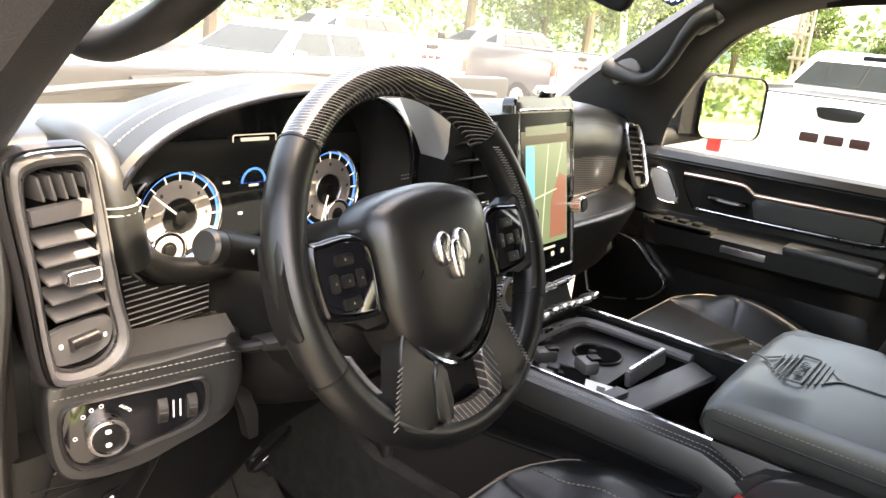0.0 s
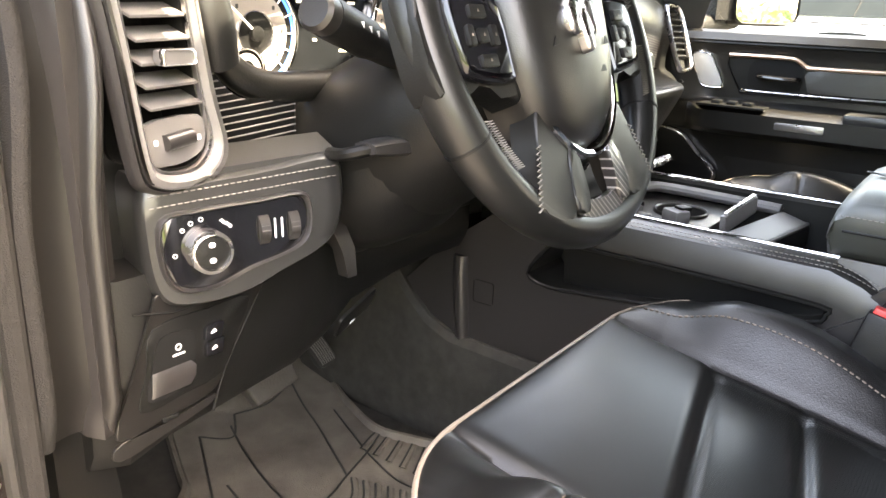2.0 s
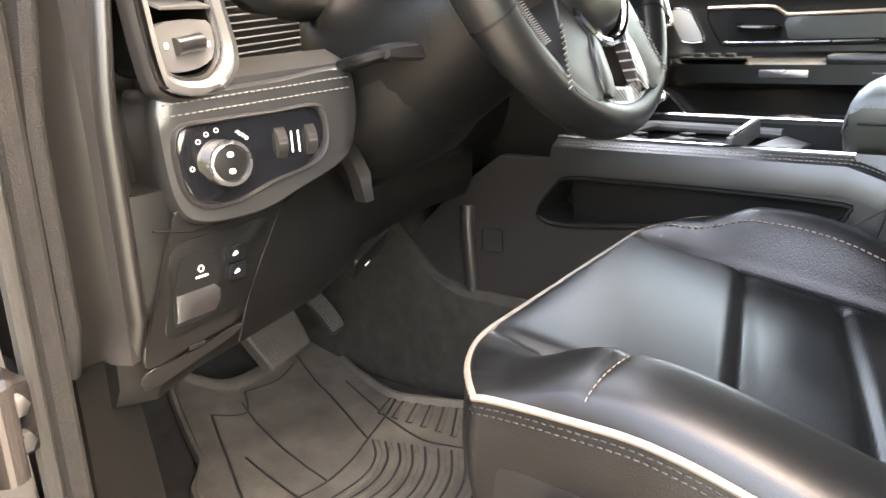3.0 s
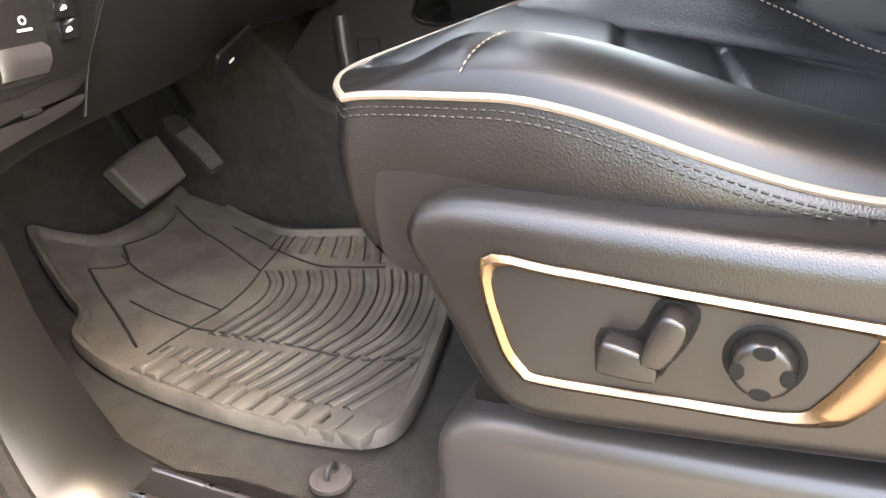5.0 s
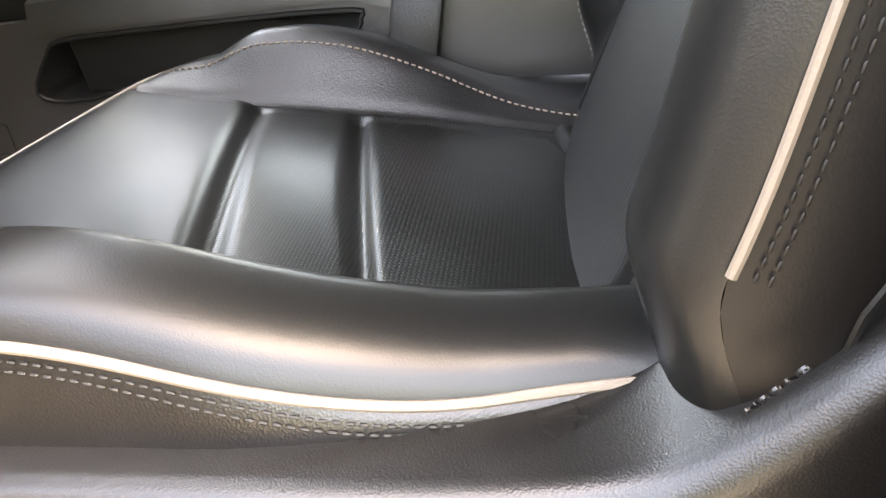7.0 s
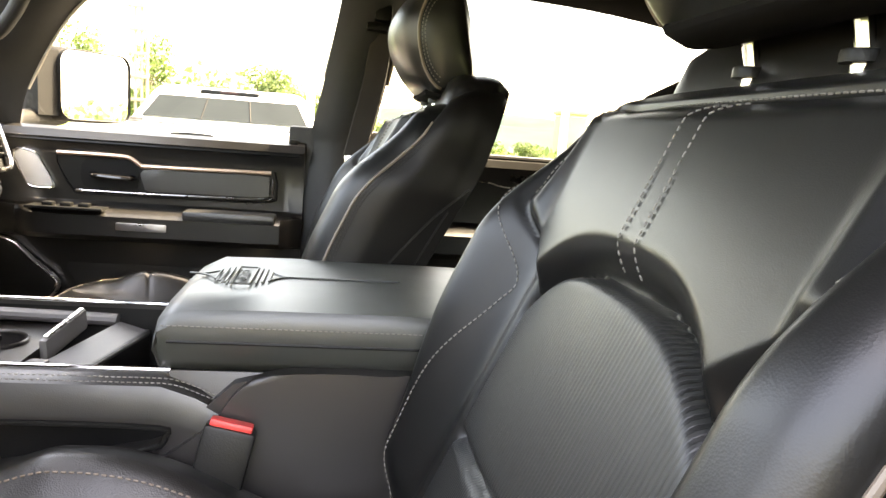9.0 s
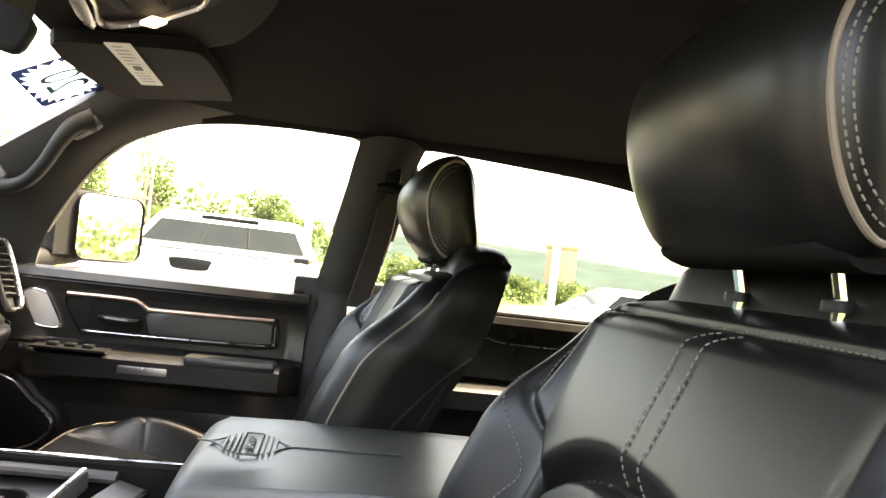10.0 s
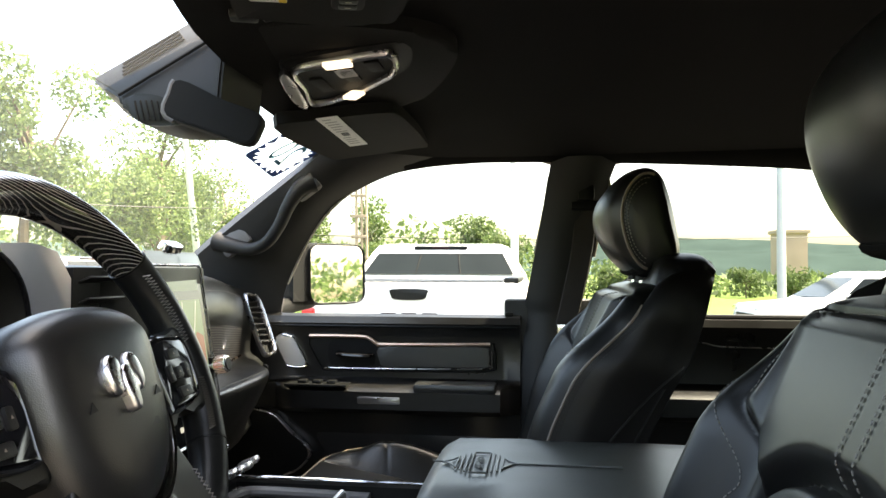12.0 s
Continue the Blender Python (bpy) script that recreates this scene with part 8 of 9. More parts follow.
        star.append((w * 0.50 * k * math.copysign(abs(math.cos(a)) ** 0.7, math.cos(a)), h * 0.50 * k * math.copysign(abs(math.sin(a)) ** 0.7, math.sin(a))))
    def to_edge(x, y):
        k = 1 / max(abs(x) / (w / 2), abs(y) / (h / 2), 1e-6)
        return (x * k * 1.01, y * k * 1.01)
    part("sticker_field", band(sf, [to_edge(x, y) for x, y in star], star, 0.0004, -0.0046), M["sticker_navy"], st)
    part("sticker_star", plate(sf, star, 0.0004, 0, 1, -0.0050), M["sticker_white"], st)
    text("sticker_number", "20", h * 0.86, sf @ Matrix.Translation((0, 0, -0.0058)), M["sticker_teal"], st, 0.0002)
    # grab loop far back on the roof
    h = thing("coat_hook", (-0.07, -0.76, 1.69), "small bright coat hook plate on the headliner", "hook")
    part("hook_plate", box((-0.07, -0.760, 1.690), (0.075, 0.012, 0.010), 0.003, Matrix.Rotation(radians(-6), 4, "Z")), M["chrome"], h)


overhead()


# ---- footwell ----
def footwell():
    m = thing("floor_mat", (-0.45, 0.25, 0.66), "dusty brown-grey ribbed rubber floor mat", "floor mat")
    out = soft_outline([(-0.416, 0.706), (-0.456, 0.632), (-0.497, 0.540), (-0.512, 0.508), (-0.535, 0.486), (-0.562, 0.462), (-0.580, 0.425), (-0.600, 0.360), (-0.614, 0.285), (-0.622, 0.205), (-0.624, 0.125), (-0.618, 0.055), (-0.606, 0.016), (-0.580, 0.000), (-0.53, 0.004), (-0.46, 0.020), (-0.36, 0.050), (-0.25, 0.12), (-0.185, 0.20), (-0.172, 0.26), (-0.195, 0.34), (-0.208, 0.404), (-0.180, 0.49), (-0.145, 0.57), (-0.105, 0.66), (-0.16, 0.655), (-0.246, 0.632), (-0.349, 0.628), (-0.39, 0.67)], 4)
    def floor_z(y):
        return 0.662 + (0.0 if y < 0.52 else 0.70 * (y - 0.52) ** 1.5)
    bm = bmesh.new()
    cx, cy = -0.42, 0.30
    ringsv = []
    for k, dz in ((1.0, 0.0), (1.0, 0.012), (0.988, 0.017), (0.955, 0.017), (0.940, 0.012), *[(0.930 - 0.03 * i, 0.008) for i in range(30)]):
        ringsv.append([V(cx + (x - cx) * k, cy + (y - cy) * k, floor_z(cy + (y - cy) * k) + dz) for x, y in out])
    vs = rings_into(bm, ringsv, True, False, False)
    bm.faces.new(vs[-1])
    part("mat_base", bm, M["rubber"], m, "", 50)
    def inside(x, y):
        """Within the mat's raised rim."""
        x, y = cx + (x - cx) / 0.93, cy + (y - cy) / 0.93
        odd = False
        for (x0, y0), (x1, y1) in zip(out, out[1:] + out[:1]):
            if (y0 > y) != (y1 > y) and x < x0 + (x1 - x0) * (y - y0) / (y1 - y0):
                odd = not odd
        return odd
    def groove(path, ribbed=True):
        c = [p for p in spline([(x, y, 0) for x, y in path], 8) if inside(p.x, p.y)]
        if len(c) < 3:
            return
        part("groove", tube([V(p.x, p.y, floor_z(p.y) + 0.0098) for p in c], 0.0019, 6, False, 0.5, (0, 0, 1)), M["rubber_black"], m)
        if ribbed:
            part("rib", tube([V(p.x + 0.001, p.y - 0.0055, floor_z(p.y) + 0.0090) for p in c], 0.0046, 6, False, 0.45, (0, 0, 1)), M["rubber"], m)
    for i in range(14):
        u = -0.05 + 1.12 * i / 13
        groove([(-0.472 - 0.062 * u, 0.047 + 0.262 * u), (-0.522 - 0.04 * u, 0.060 + 0.252 * u), (-0.573 - 0.018 * u, 0.080 + 0.237 * u)])
    for i in range(15):
        u = -0.75 + 1.78 * i / 14
        groove([(-0.289 - 0.047 * u, 0.189 + 0.148 * u), (-0.35 - 0.02 * u, 0.155 + 0.150 * u), (-0.427 + 0.006 * u, 0.137 + 0.152 * u), (-0.49 - 0.010 * u, 0.150 + 0.146 * u)])
    for i in range(9):
        u = -0.1 + 1.1 * i / 8
        groove([(-0.268 - 0.004 * u, 0.191 + 0.193 * u), (-0.225 - 0.01 * u, 0.215 + 0.18 * u), (-0.190 - 0.02 * u, 0.238 + 0.162 * u)])
    for pts in ([(-0.425, 0.585), (-0.447, 0.545), (-0.498, 0.455), (-0.552, 0.365)], [(-0.371, 0.577), (-0.400, 0.500), (-0.425, 0.425), (-0.448, 0.327)], [(-0.466, 0.464), (-0.482, 0.400), (-0.495, 0.334)], [(-0.211, 0.619), (-0.240, 0.55), (-0.268, 0.485), (-0.338, 0.350)], [(-0.215, 0.499), (-0.245, 0.432), (-0.275, 0.365)],
                [(-0.560, 0.339), (-0.495, 0.334), (-0.448, 0.327), (-0.39, 0.334), (-0.338, 0.350), (-0.267, 0.371), (-0.214, 0.392)], [(-0.495, 0.334), (-0.492, 0.260), (-0.490, 0.191), (-0.492, 0.098), (-0.467, 0.035)], [(-0.275, 0.365), (-0.299, 0.284), (-0.292, 0.235), (-0.278, 0.185)], [(-0.350, 0.595), (-0.385, 0.555), (-0.425, 0.585)], [(-0.235, 0.60), (-0.290, 0.585), (-0.350, 0.595)]):
        groove(pts, False)
    # raised blocks along the outer edge
    for i in range(12):
        u = i / 11
        y = 0.030 + 0.285 * u
        x = -0.592 - 0.013 * math.sin(math.pi * (0.25 + 0.75 * u)) + 0.012 * u * u
        part("edge_block", box((x, y, floor_z(y) + 0.0135), (0.034, 0.030 if i == 0 else 0.0165, 0.013), 0.0028, Matrix.Rotation(radians(-12 + 6 * u), 4, "Z")), M["rubber"], m)
    # anchor post in the carpet
    a = thing("mat_anchor", (-0.655, 0.030, 0.66), "round black plastic mat anchor set in the carpet", "anchor")
    af = basis((-0.658, 0.028, 0.6665), (1, 0, 0), (0, 1, 0))
    part("anchor_disc", plate(af, disc(0.019, 28), 0.005, 0.002, 2, -0.003), M["pedal"], a)
    part("anchor_hook", tube(spline([(-0.664, 0.028, 0.670), (-0.660, 0.028, 0.678), (-0.652, 0.028, 0.678), (-0.648, 0.028, 0.671)], 4), 0.0026, 8), M["rubber_black"], a)
    # pedals
    b = thing("brake_pedal", (-0.385, 0.46, 0.70), "worn grey rubber brake pedal pad", "pedal")
    bf = basis((-0.394, 0.455, 0.828), (0.975, 0.0, 0.17), (-0.20, 0.50, 0.84))
    part("pedal_pad", pillow(bf, soft_outline([(-0.043, 0.030), (0.0, 0.034), (0.038, 0.033), (0.044, 0.024), (0.040, -0.026), (0.030, -0.034), (-0.030, -0.034), (-0.040, -0.026), (-0.046, 0.020)], 4), 0.020, 0.006, 4, -0.012), M["pedal"], b, "worn grey rubber pad")
    part("pedal_arm", tube([V(-0.375, 0.475, 0.83), V(-0.365, 0.55, 0.93), V(-0.36, 0.62, 1.05)], 0.010, 8), M["plastic_dark"], b)
    g = thing("accelerator_pedal", (-0.29, 0.47, 0.70), "ribbed black accelerator pedal", "pedal")
    gf = basis((-0.258, 0.482, 0.825), (1, 0, 0), (0, 0.26, 0.96))
    pad = [(-0.014, -0.044), (0.020, -0.040), (0.006, -0.004), (-0.014, 0.034), (-0.030, 0.050), (-0.058, 0.048), (-0.048, 0.020), (-0.028, -0.012)]
    part("pedal_pad", plate(gf, soft_outline(pad, 3), 0.010, 0.002, 2, -0.008), M["rubber_black"], g)
    for i in range(7):
        u = (i + 0.5) / 7
        part("pedal_rib", tube(spline([gf @ V(-0.012 + 0.030 * u, -0.040 + 0.003 * u, 0.0026), gf @ V(-0.026 + 0.030 * u, -0.010 + 0.006 * u, 0.0026), gf @ V(-0.047 + 0.031 * u, 0.024 + 0.004 * u, 0.0026)], 4), 0.0011, 5), M["slat"], g)
    part("pedal_arm", tube([V(-0.25, 0.51, 0.86), V(-0.25, 0.57, 0.98), V(-0.27, 0.64, 1.06)], 0.010, 8), M["plastic_dark"], g)
    # side kick panel and console foot cover
    solid("kick_panel", loft([[V(-0.715, y, 0.66), V(-0.735 + 0.01, y, 0.80), V(-0.745, y, 1.0), V(-0.79, y, 1.0), V(-0.79, y, 0.66)] for y in (0.245, 0.26, 0.45, 0.76)]), M["jamb"], "black plastic side kick panel in the footwell", "panel", "structure")
    solid("tunnel_cover", loft([[V(-0.150, y, 0.655), V(-0.164, y, 0.70), V(-0.164, y, z - 0.012), V(-0.156, y, z), V(0.18, y, z + 0.03), V(0.18, y, 0.66)] for y, z in ((-0.05, 0.850), (0.16, 0.852), (0.30, 0.856), (0.345, 0.873), (0.38, 0.903), (0.41, 0.937), (0.45, 0.975), (0.6, 1.0), (0.76, 1.0))]), M["carpet"], "carpeted transmission tunnel side", "panel", "structure")


footwell()


def door_opening():
    """The driver's sill, jamb, seals and the painted body edge."""
    # scuff plate
    s = thing("door_sill", (-0.74, 0.0, 0.66), "black plastic door sill with a bright scuff plate", "door sill")
    rings = []
    for y in (0.30, 0.255, 0.23, 0.20, 0.16, 0.10, 0.0, -0.3, -0.6, -0.9):
        up = 0.34 * smooth(0.14, 0.30, y) ** 2
        rings.append([V(-0.688 - 0.05 * smooth(0.1, 0.3, y), y, 0.640 + up), V(-0.692 - 0.05 * smooth(0.1, 0.3, y), y, 0.672 + up), V(-0.702 - 0.05 * smooth(0.1, 0.3, y), y, 0.682 + up), V(-0.745 - 0.03 * smooth(0.1, 0.3, y), y, 0.684 + up), V(-0.790, y, 0.678 + up), V(-0.814, y, 0.660 + up), V(-0.818, y, 0.60), V(-0.72, y, 0.60)])
    part("sill_cover", loft(rings), M["jamb"], s, "", 40)
    sf = basis((-0.735, 0.035, 0.684), (0, -1, 0), (1, 0, 0))
    part("scuff_plate", plate(sf, rrect(0.30, 0.034, 0.006, 4), 0.003, 0.001), M["plastic_grey"], s, "grey scuff plate")
    part("scuff_rim", band(sf, rrect(0.30, 0.034, 0.006, 4), rrect(0.288, 0.024, 0.004, 4), 0.0045, 0, 0.0005), M["gun"], s, "bright scuff plate rim")
    part("scuff_badge", plate(sf, rrect(0.075, 0.016, 0.003, 3, 0.03, 0.0), 0.001, 0, 1, 0.003), M["satin"], s)
    # jamb trims: upright strips
    def upright(name, xy, z0, z1, m, lab, lean=0.0):
        rings = []
        for i in range(9):
            z = z0 + (z1 - z0) * i / 8
            dy = lean * (i / 8) ** 2
            rings.append([V(x, y + dy, z) for x, y in xy])
        return solid(name, loft(rings), m, lab, "trim", "structure", sharp=40)
    def strip_up(name, xs, y, z1, m, lab, swell=0.0):
        """An upright strip that faces the rear, between two x; it leans inward above the dash and ends rounded below."""
        rings = []
        for i in range(15):
            z = 1.004 + (z1 - 1.004) * i / 14
            dx = 0.014 * smooth(1.17, 1.32, z)
            yy = y + 0.10 * smooth(1.22, 1.60, z) ** 1.5 + (0.012 if i == 0 else 0.0)
            ring = []
            for j in range(7):
                u = j / 6
                ring.append(V(xs[0] + (xs[1] - xs[0]) * u + dx, yy - swell * math.sin(math.pi * u), z))
            ring += [V(xs[1] + dx, yy + 0.22, z), V(xs[0] + dx, yy + 0.22, z)]
            rings.append(ring)
        return solid(name, loft(rings), m, lab, "trim", "structure", sharp=40)
    strip_up("jamb_edge", (-0.767, -0.7525), 0.196, 1.42, M["plastic_grey"], "rounded grey edge of the dash end", 0.006)
    strip_up("jamb_recess", (-0.8015, -0.768), 0.206, 1.48, M["jamb"], "dark grained panel of the door jamb", -0.004)
    strip_up("jamb_trim", (-0.8145, -0.802), 0.200, 1.50, M["knit"], "pale grained trim strip of the door jamb", 0.004)
    # rubber seals
    path = spline([(-0.824, -0.9, 0.660), (-0.824, -0.2, 0.660), (-0.824, 0.10, 0.668), (-0.824, 0.175, 0.73), (-0.824, 0.200, 0.86), (-0.824, 0.203, 1.05), (-0.822, 0.206, 1.20), (-0.812, 0.225, 1.34), (-0.80, 0.26, 1.48)], 6)
    solid("door_seal", tube(path, 0.009, 10), M["knit"], "dark grey rubber door seal round the opening", "seal", "structure")
    path2 = [p + V(-0.014, 0.006, 0) for p in path]
    solid("door_seal", tube(path2, 0.007, 10), M["rubber_black"], "black rubber lip of the door seal", "seal", "structure")
    # painted body edge, hinge
    upright("body_pillar", [(-0.838, 0.215), (-0.850, 0.235), (-0.90, 0.30), (-0.90, 0.60), (-0.84, 0.60)], 0.45, 1.50, M["paint_black"], "black painted body pillar in the door opening", 0.10)
    rings = [[V(-0.83, y, 0.63), V(-0.86, y, 0.60), V(-0.875, y, 0.50), V(-0.86, y, 0.38), V(-0.80, y, 0.36), V(-0.80, y, 0.63)] for y in (0.60, 0.2, -0.4, -1.2)]
    solid("rocker_panel", loft(rings), M["paint_black"], "black painted rocker panel under the door opening", "body panel", "structure")
    h = thing("hinge_assembly", (-0.86, 0.17, 1.0), "dark door hinge bolted to the painted pillar", "door hinge")
    part("hinge_leaf", box((-0.862, 0.215, 1.0), (0.030, 0.05, 0.055), 0.006), M["paint_black"], h)
    part("hinge_knuckle", tube([V(-0.875, 0.180, 0.968), V(-0.875, 0.180, 1.034)], 0.011, 12), M["paint_black"], h)
    for z in (0.988, 1.014):
        part("hinge_bolt", plate(basis((-0.862, 0.188, z), (1, 0, 0), (0, 0, 1)), disc(0.008, 6), 0.008, 0.001), M["satin"], h)


door_opening()


def driver_door():
    """The driver's door, standing wide open on its hinges."""
    d = thing("driver_door", (-0.90, 0.17, 0.45), "black driver door standing wide open", "car door")
    a = radians(72)
    m = basis((-0.90, 0.165, 0), (-math.sin(a), -math.cos(a), 0), (0, 0, 1))    # x along the door, y up, z towards the front

    def T(bm):
        bmesh.ops.transform(bm, matrix=m, verts=bm.verts)
        return bm
    one = Matrix()
    side = 1 if (m.to_3x3() @ V(0, 0, 1)).y > 0 else -1
    low = soft_outline([(0.02, 0.50), (0.0, 0.80), (0.0, 1.28), (0.03, 1.31), (0.55, 1.31), (1.02, 1.31), (1.06, 1.28), (1.08, 0.90), (1.04, 0.50), (0.98, 0.45), (0.08, 0.45)], 3)
    part("outer_skin", T(plate(one, low, 0.05, 0.015, 3, 0.03 if side > 0 else -0.08)), M["paint_black"], d)
    inner = [(0.54 + (x - 0.54) * 0.95, 0.88 + (y - 0.88) * 0.95) for x, y in low]
    part("door_panel", T(plate(one, inner, 0.06, 0.02, 3, -0.03)), M["vinyl"], d, "black inner door panel")
    part("armrest", T(box((0.52, 1.10, -0.05 * side), (0.62, 0.06, 0.07), 0.02)), M["leather"], d, "padded armrest")
    part("bright_trim", T(tube([V(0.12, 1.24, -0.034 * side), V(0.92, 1.235, -0.034 * side)], 0.005, 8)), M["copper_trim"], d, "copper-toned bright trim strip")
    fr_out = [(0.03, 1.31), (0.28, 1.60), (0.42, 1.68), (0.98, 1.69), (1.03, 1.31)]
    part("window_frame", T(tube([V(x, y, 0.02 * side) for x, y in fr_out], 0.022, 10)), M["plastic_dark"], d, "black window frame")


driver_door()

# ---- outside ----
def outside_ground():
    n = 48
    bm = bmesh.new()
    bm.faces.new([bm.verts.new((2500 * math.cos(2 * math.pi * i / n), 2500 * math.sin(2 * math.pi * i / n), GROUND - 0.03)) for i in range(n)])
    solid("ground", bm, M["grass"], "green lawn and fields reaching to the horizon", "ground", "structure")
    bm = bmesh.new()
    bm.faces.new([bm.verts.new(p) for p in ((-25, -14, GROUND), (26, -14, GROUND), (26, 40, GROUND), (-25, 40, GROUND))])
    geo = bmesh.ops.extrude_face_region(bm, geom=list(bm.faces))
    for v in geo["geom"]:
        if isinstance(v, bmesh.types.BMVert):
            v.co.z -= 0.2
    solid("pavement", bm, M["concrete"], "pale worn parking lot surface", "pavement", "structure")


outside_ground()


def own_front():
    """The cab's own engine hood and wipers, in front of the windshield."""
    def top(u, v):
        x = (u * 2 - 1) * 0.84
        return V(x, 0.86 + 1.35 * v, 1.285 + 0.03 * math.cos(x * 1.8) - 0.075 * v * v - 0.05 * abs(u * 2 - 1) ** 5)
    bm = surface(top, 20, 16)
    geo = bmesh.ops.extrude_face_region(bm, geom=list(bm.faces))
    for v in geo["geom"]:
        if isinstance(v, bmesh.types.BMVert):
            v.co.z -= 0.05
    solid("engine_hood", bm, M["paint_black"], "black painted engine hood ahead of the windshield", "body panel", "structure")
    body = []
    for y, w, z in ((0.84, 0.86, 1.19), (1.2, 0.86, 1.19), (1.8, 0.85, 1.15), (2.15, 0.82, 1.10), (2.28, 0.74, 1.00)):
        body.append([V(-w * 0.96, y, 0.30), V(-w, y, 0.55), V(-w, y, z - 0.08), V(-w * 0.96, y, z), V(w * 0.96, y, z), V(w, y, z - 0.08), V(w, y, 0.55), V(w * 0.96, y, 0.30)])
    solid("front_body", loft(body), M["paint_black"], "black painted fenders and nose under the hood", "body panel", "structure")
    solid("cowl", box((0, 0.835, 1.29), (1.50, 0.09, 0.03), 0.008), M["plastic_dark"], "black plastic cowl below the windshield", "trim", "structure")
    for x0, x1 in ((-0.62, -0.02), (0.06, 0.62)):
        w = thing("wiper", (x0, 0.80, 1.33), "black windshield wiper resting on the glass", "wiper", "wipers")
        a = [shield((x0 + (x1 - x0) * i / 8) / 1.53 + 0.5, 0.035 + 0.025 * i / 8) + V(0, 0.016, 0.016) for i in range(9)]
        part("blade", tube(a, 0.007, 8), M["rubber_black"], w)
        part("arm", tube([shield(x1 / 1.53 + 0.5, 0.0) + V(0, 0.03, 0.012), a[6] + V(0, 0.008, 0.008), a[4] + V(0, 0.006, 0.006)], 0.006, 8), M["plastic_dark"], w)


own_front()


def wheel_into(parent, c, axis, r=0.40, w=0.26):
    a = Vector(axis)
    t = part("tyre", tube([c - a * w * 0.5, c - a * w * 0.38, c + a * w * 0.38, c + a * w * 0.5], [r * 0.92, r, r, r * 0.92], 28), M["rubber_black"], parent)
    part("wheel_rim", tube([c - a * w * 0.51, c + a * w * 0.51], r * 0.62, 24), M["satin"], t)


def pickup(at, turn, paint, label, far=True):
    """A crew-cab pickup. Its rear end faces local -x, with the tailgate at x = 0."""
    p = thing("pickup_truck", at, label, "pickup truck", "parked vehicles")
    m = Matrix.Translation(at) @ Matrix.Rotation(turn, 4, "Z")

    def T(bm):
        for v in bm.verts:
            v.co.z += 0.19 * smooth(0.4, 1.2, v.co.z) - 0.125 * smooth(1.45, 1.90, v.co.z)
        bmesh.ops.transform(bm, matrix=m, verts=bm.verts)
        return bm
    # lower body with bed walls
    rings = []
    for x, h, w in ((0.0, 1.36, 0.97), (0.05, 1.38, 1.0), (1.75, 1.38, 1.02), (1.80, 1.40, 1.02), (3.9, 1.36, 1.02), (4.0, 1.34, 1.01), (5.4, 1.28, 0.98), (5.75, 1.12, 0.92), (5.82, 0.85, 0.88)):
        rings.append([V(x, -w * 0.94, 0.48), V(x, -w, 0.62), V(x, -w, h - 0.14), V(x, -w * 0.97, h - 0.02), V(x, -w * 0.92, h), V(x, w * 0.92, h), V(x, w * 0.97, h - 0.02), V(x, w, h - 0.14), V(x, w, 0.62), V(x, w * 0.94, 0.48)])
    part("body", T(loft(rings)), paint, p, "", 40)
    # bed opening as a dark inset on top
    part("bed_floor", T(box((0.92, 0, 1.385), (1.62, 1.62, 0.012), 0)), M["plastic_dark"], p)
    for y in (-0.90, 0.90):
        part("bed_rail", T(box((0.92, y, 1.40), (1.75, 0.13, 0.05), 0.015)), M["plastic_dark"] if not far else paint, p)
    # cab
    rings = []
    for z, x0, x1, w in ((1.36, 1.78, 4.10, 0.97), (1.42, 1.80, 4.02, 0.955), (1.82, 2.02, 3.42, 0.79), (1.90, 2.10, 3.30, 0.74), (1.925, 2.25, 3.15, 0.66)):
        rings.append([V(x0, -w, z), V((x0 + x1) / 2, -w * 1.02, z), V(x1, -w * 0.94, z), V(x1 + 0.06, 0, z), V(x1, w * 0.94, z), V((x0 + x1) / 2, w * 1.02, z), V(x0, w, z), V(x0 - 0.02, 0, z)])
    part("cab", T(loft(rings)), paint, p, "", 40)
    # rear window in its frame
    def rear(y, u):
        return V(1.80 + 0.22 * u - 0.028, y * (0.86 - 0.15 * u), 1.43 + 0.39 * u)
    q = [rear(-1, 0.04), rear(1, 0.04), rear(1, 0.93), rear(-1, 0.93)]
    bm = bmesh.new()
    a = [bm.verts.new(v) for v in q]
    b = [bm.verts.new(v + V(0.03, 0, 0)) for v in q]
    bm.faces.new(a)
    bm.faces.new(b[::-1])
    for i in range(4):
        bm.faces.new((a[i], a[(i + 1) % 4], b[(i + 1) % 4], b[i]))
    rw = part("rear_window", T(bm), M["car_glass"], p, "dark rear window")
    for y in (-0.30, 0.30):
        part("window_bar", T(tube([rear(y, 0.05) + V(-0.004, 0, 0), rear(y, 0.92) + V(-0.004, 0, 0)], 0.007, 6)), M["jet"], rw)
    part("brake_lamp", T(box((2.045, 0, 1.872), (0.05, 0.62, 0.05), 0.012)), M["plastic_dark"], p, "high brake lamp housing")
    part("brake_lens", T(box((2.022, 0, 1.872), (0.02, 0.20, 0.018), 0.004)), M["red_bar"], p)
    for y in (-0.998, 0.998):
        bm = bmesh.new()
        sg = 1 if y > 0 else -1
        vs = [bm.verts.new(v) for v in (V(2.0, sg * 0.955, 1.44), V(3.85, sg * 0.95, 1.44), V(3.38, sg * 0.80, 1.80), V(2.15, sg * 0.80, 1.80))]
        bm.faces.new(vs)
        part("side_window", T(bm), M["car_glass"], p)
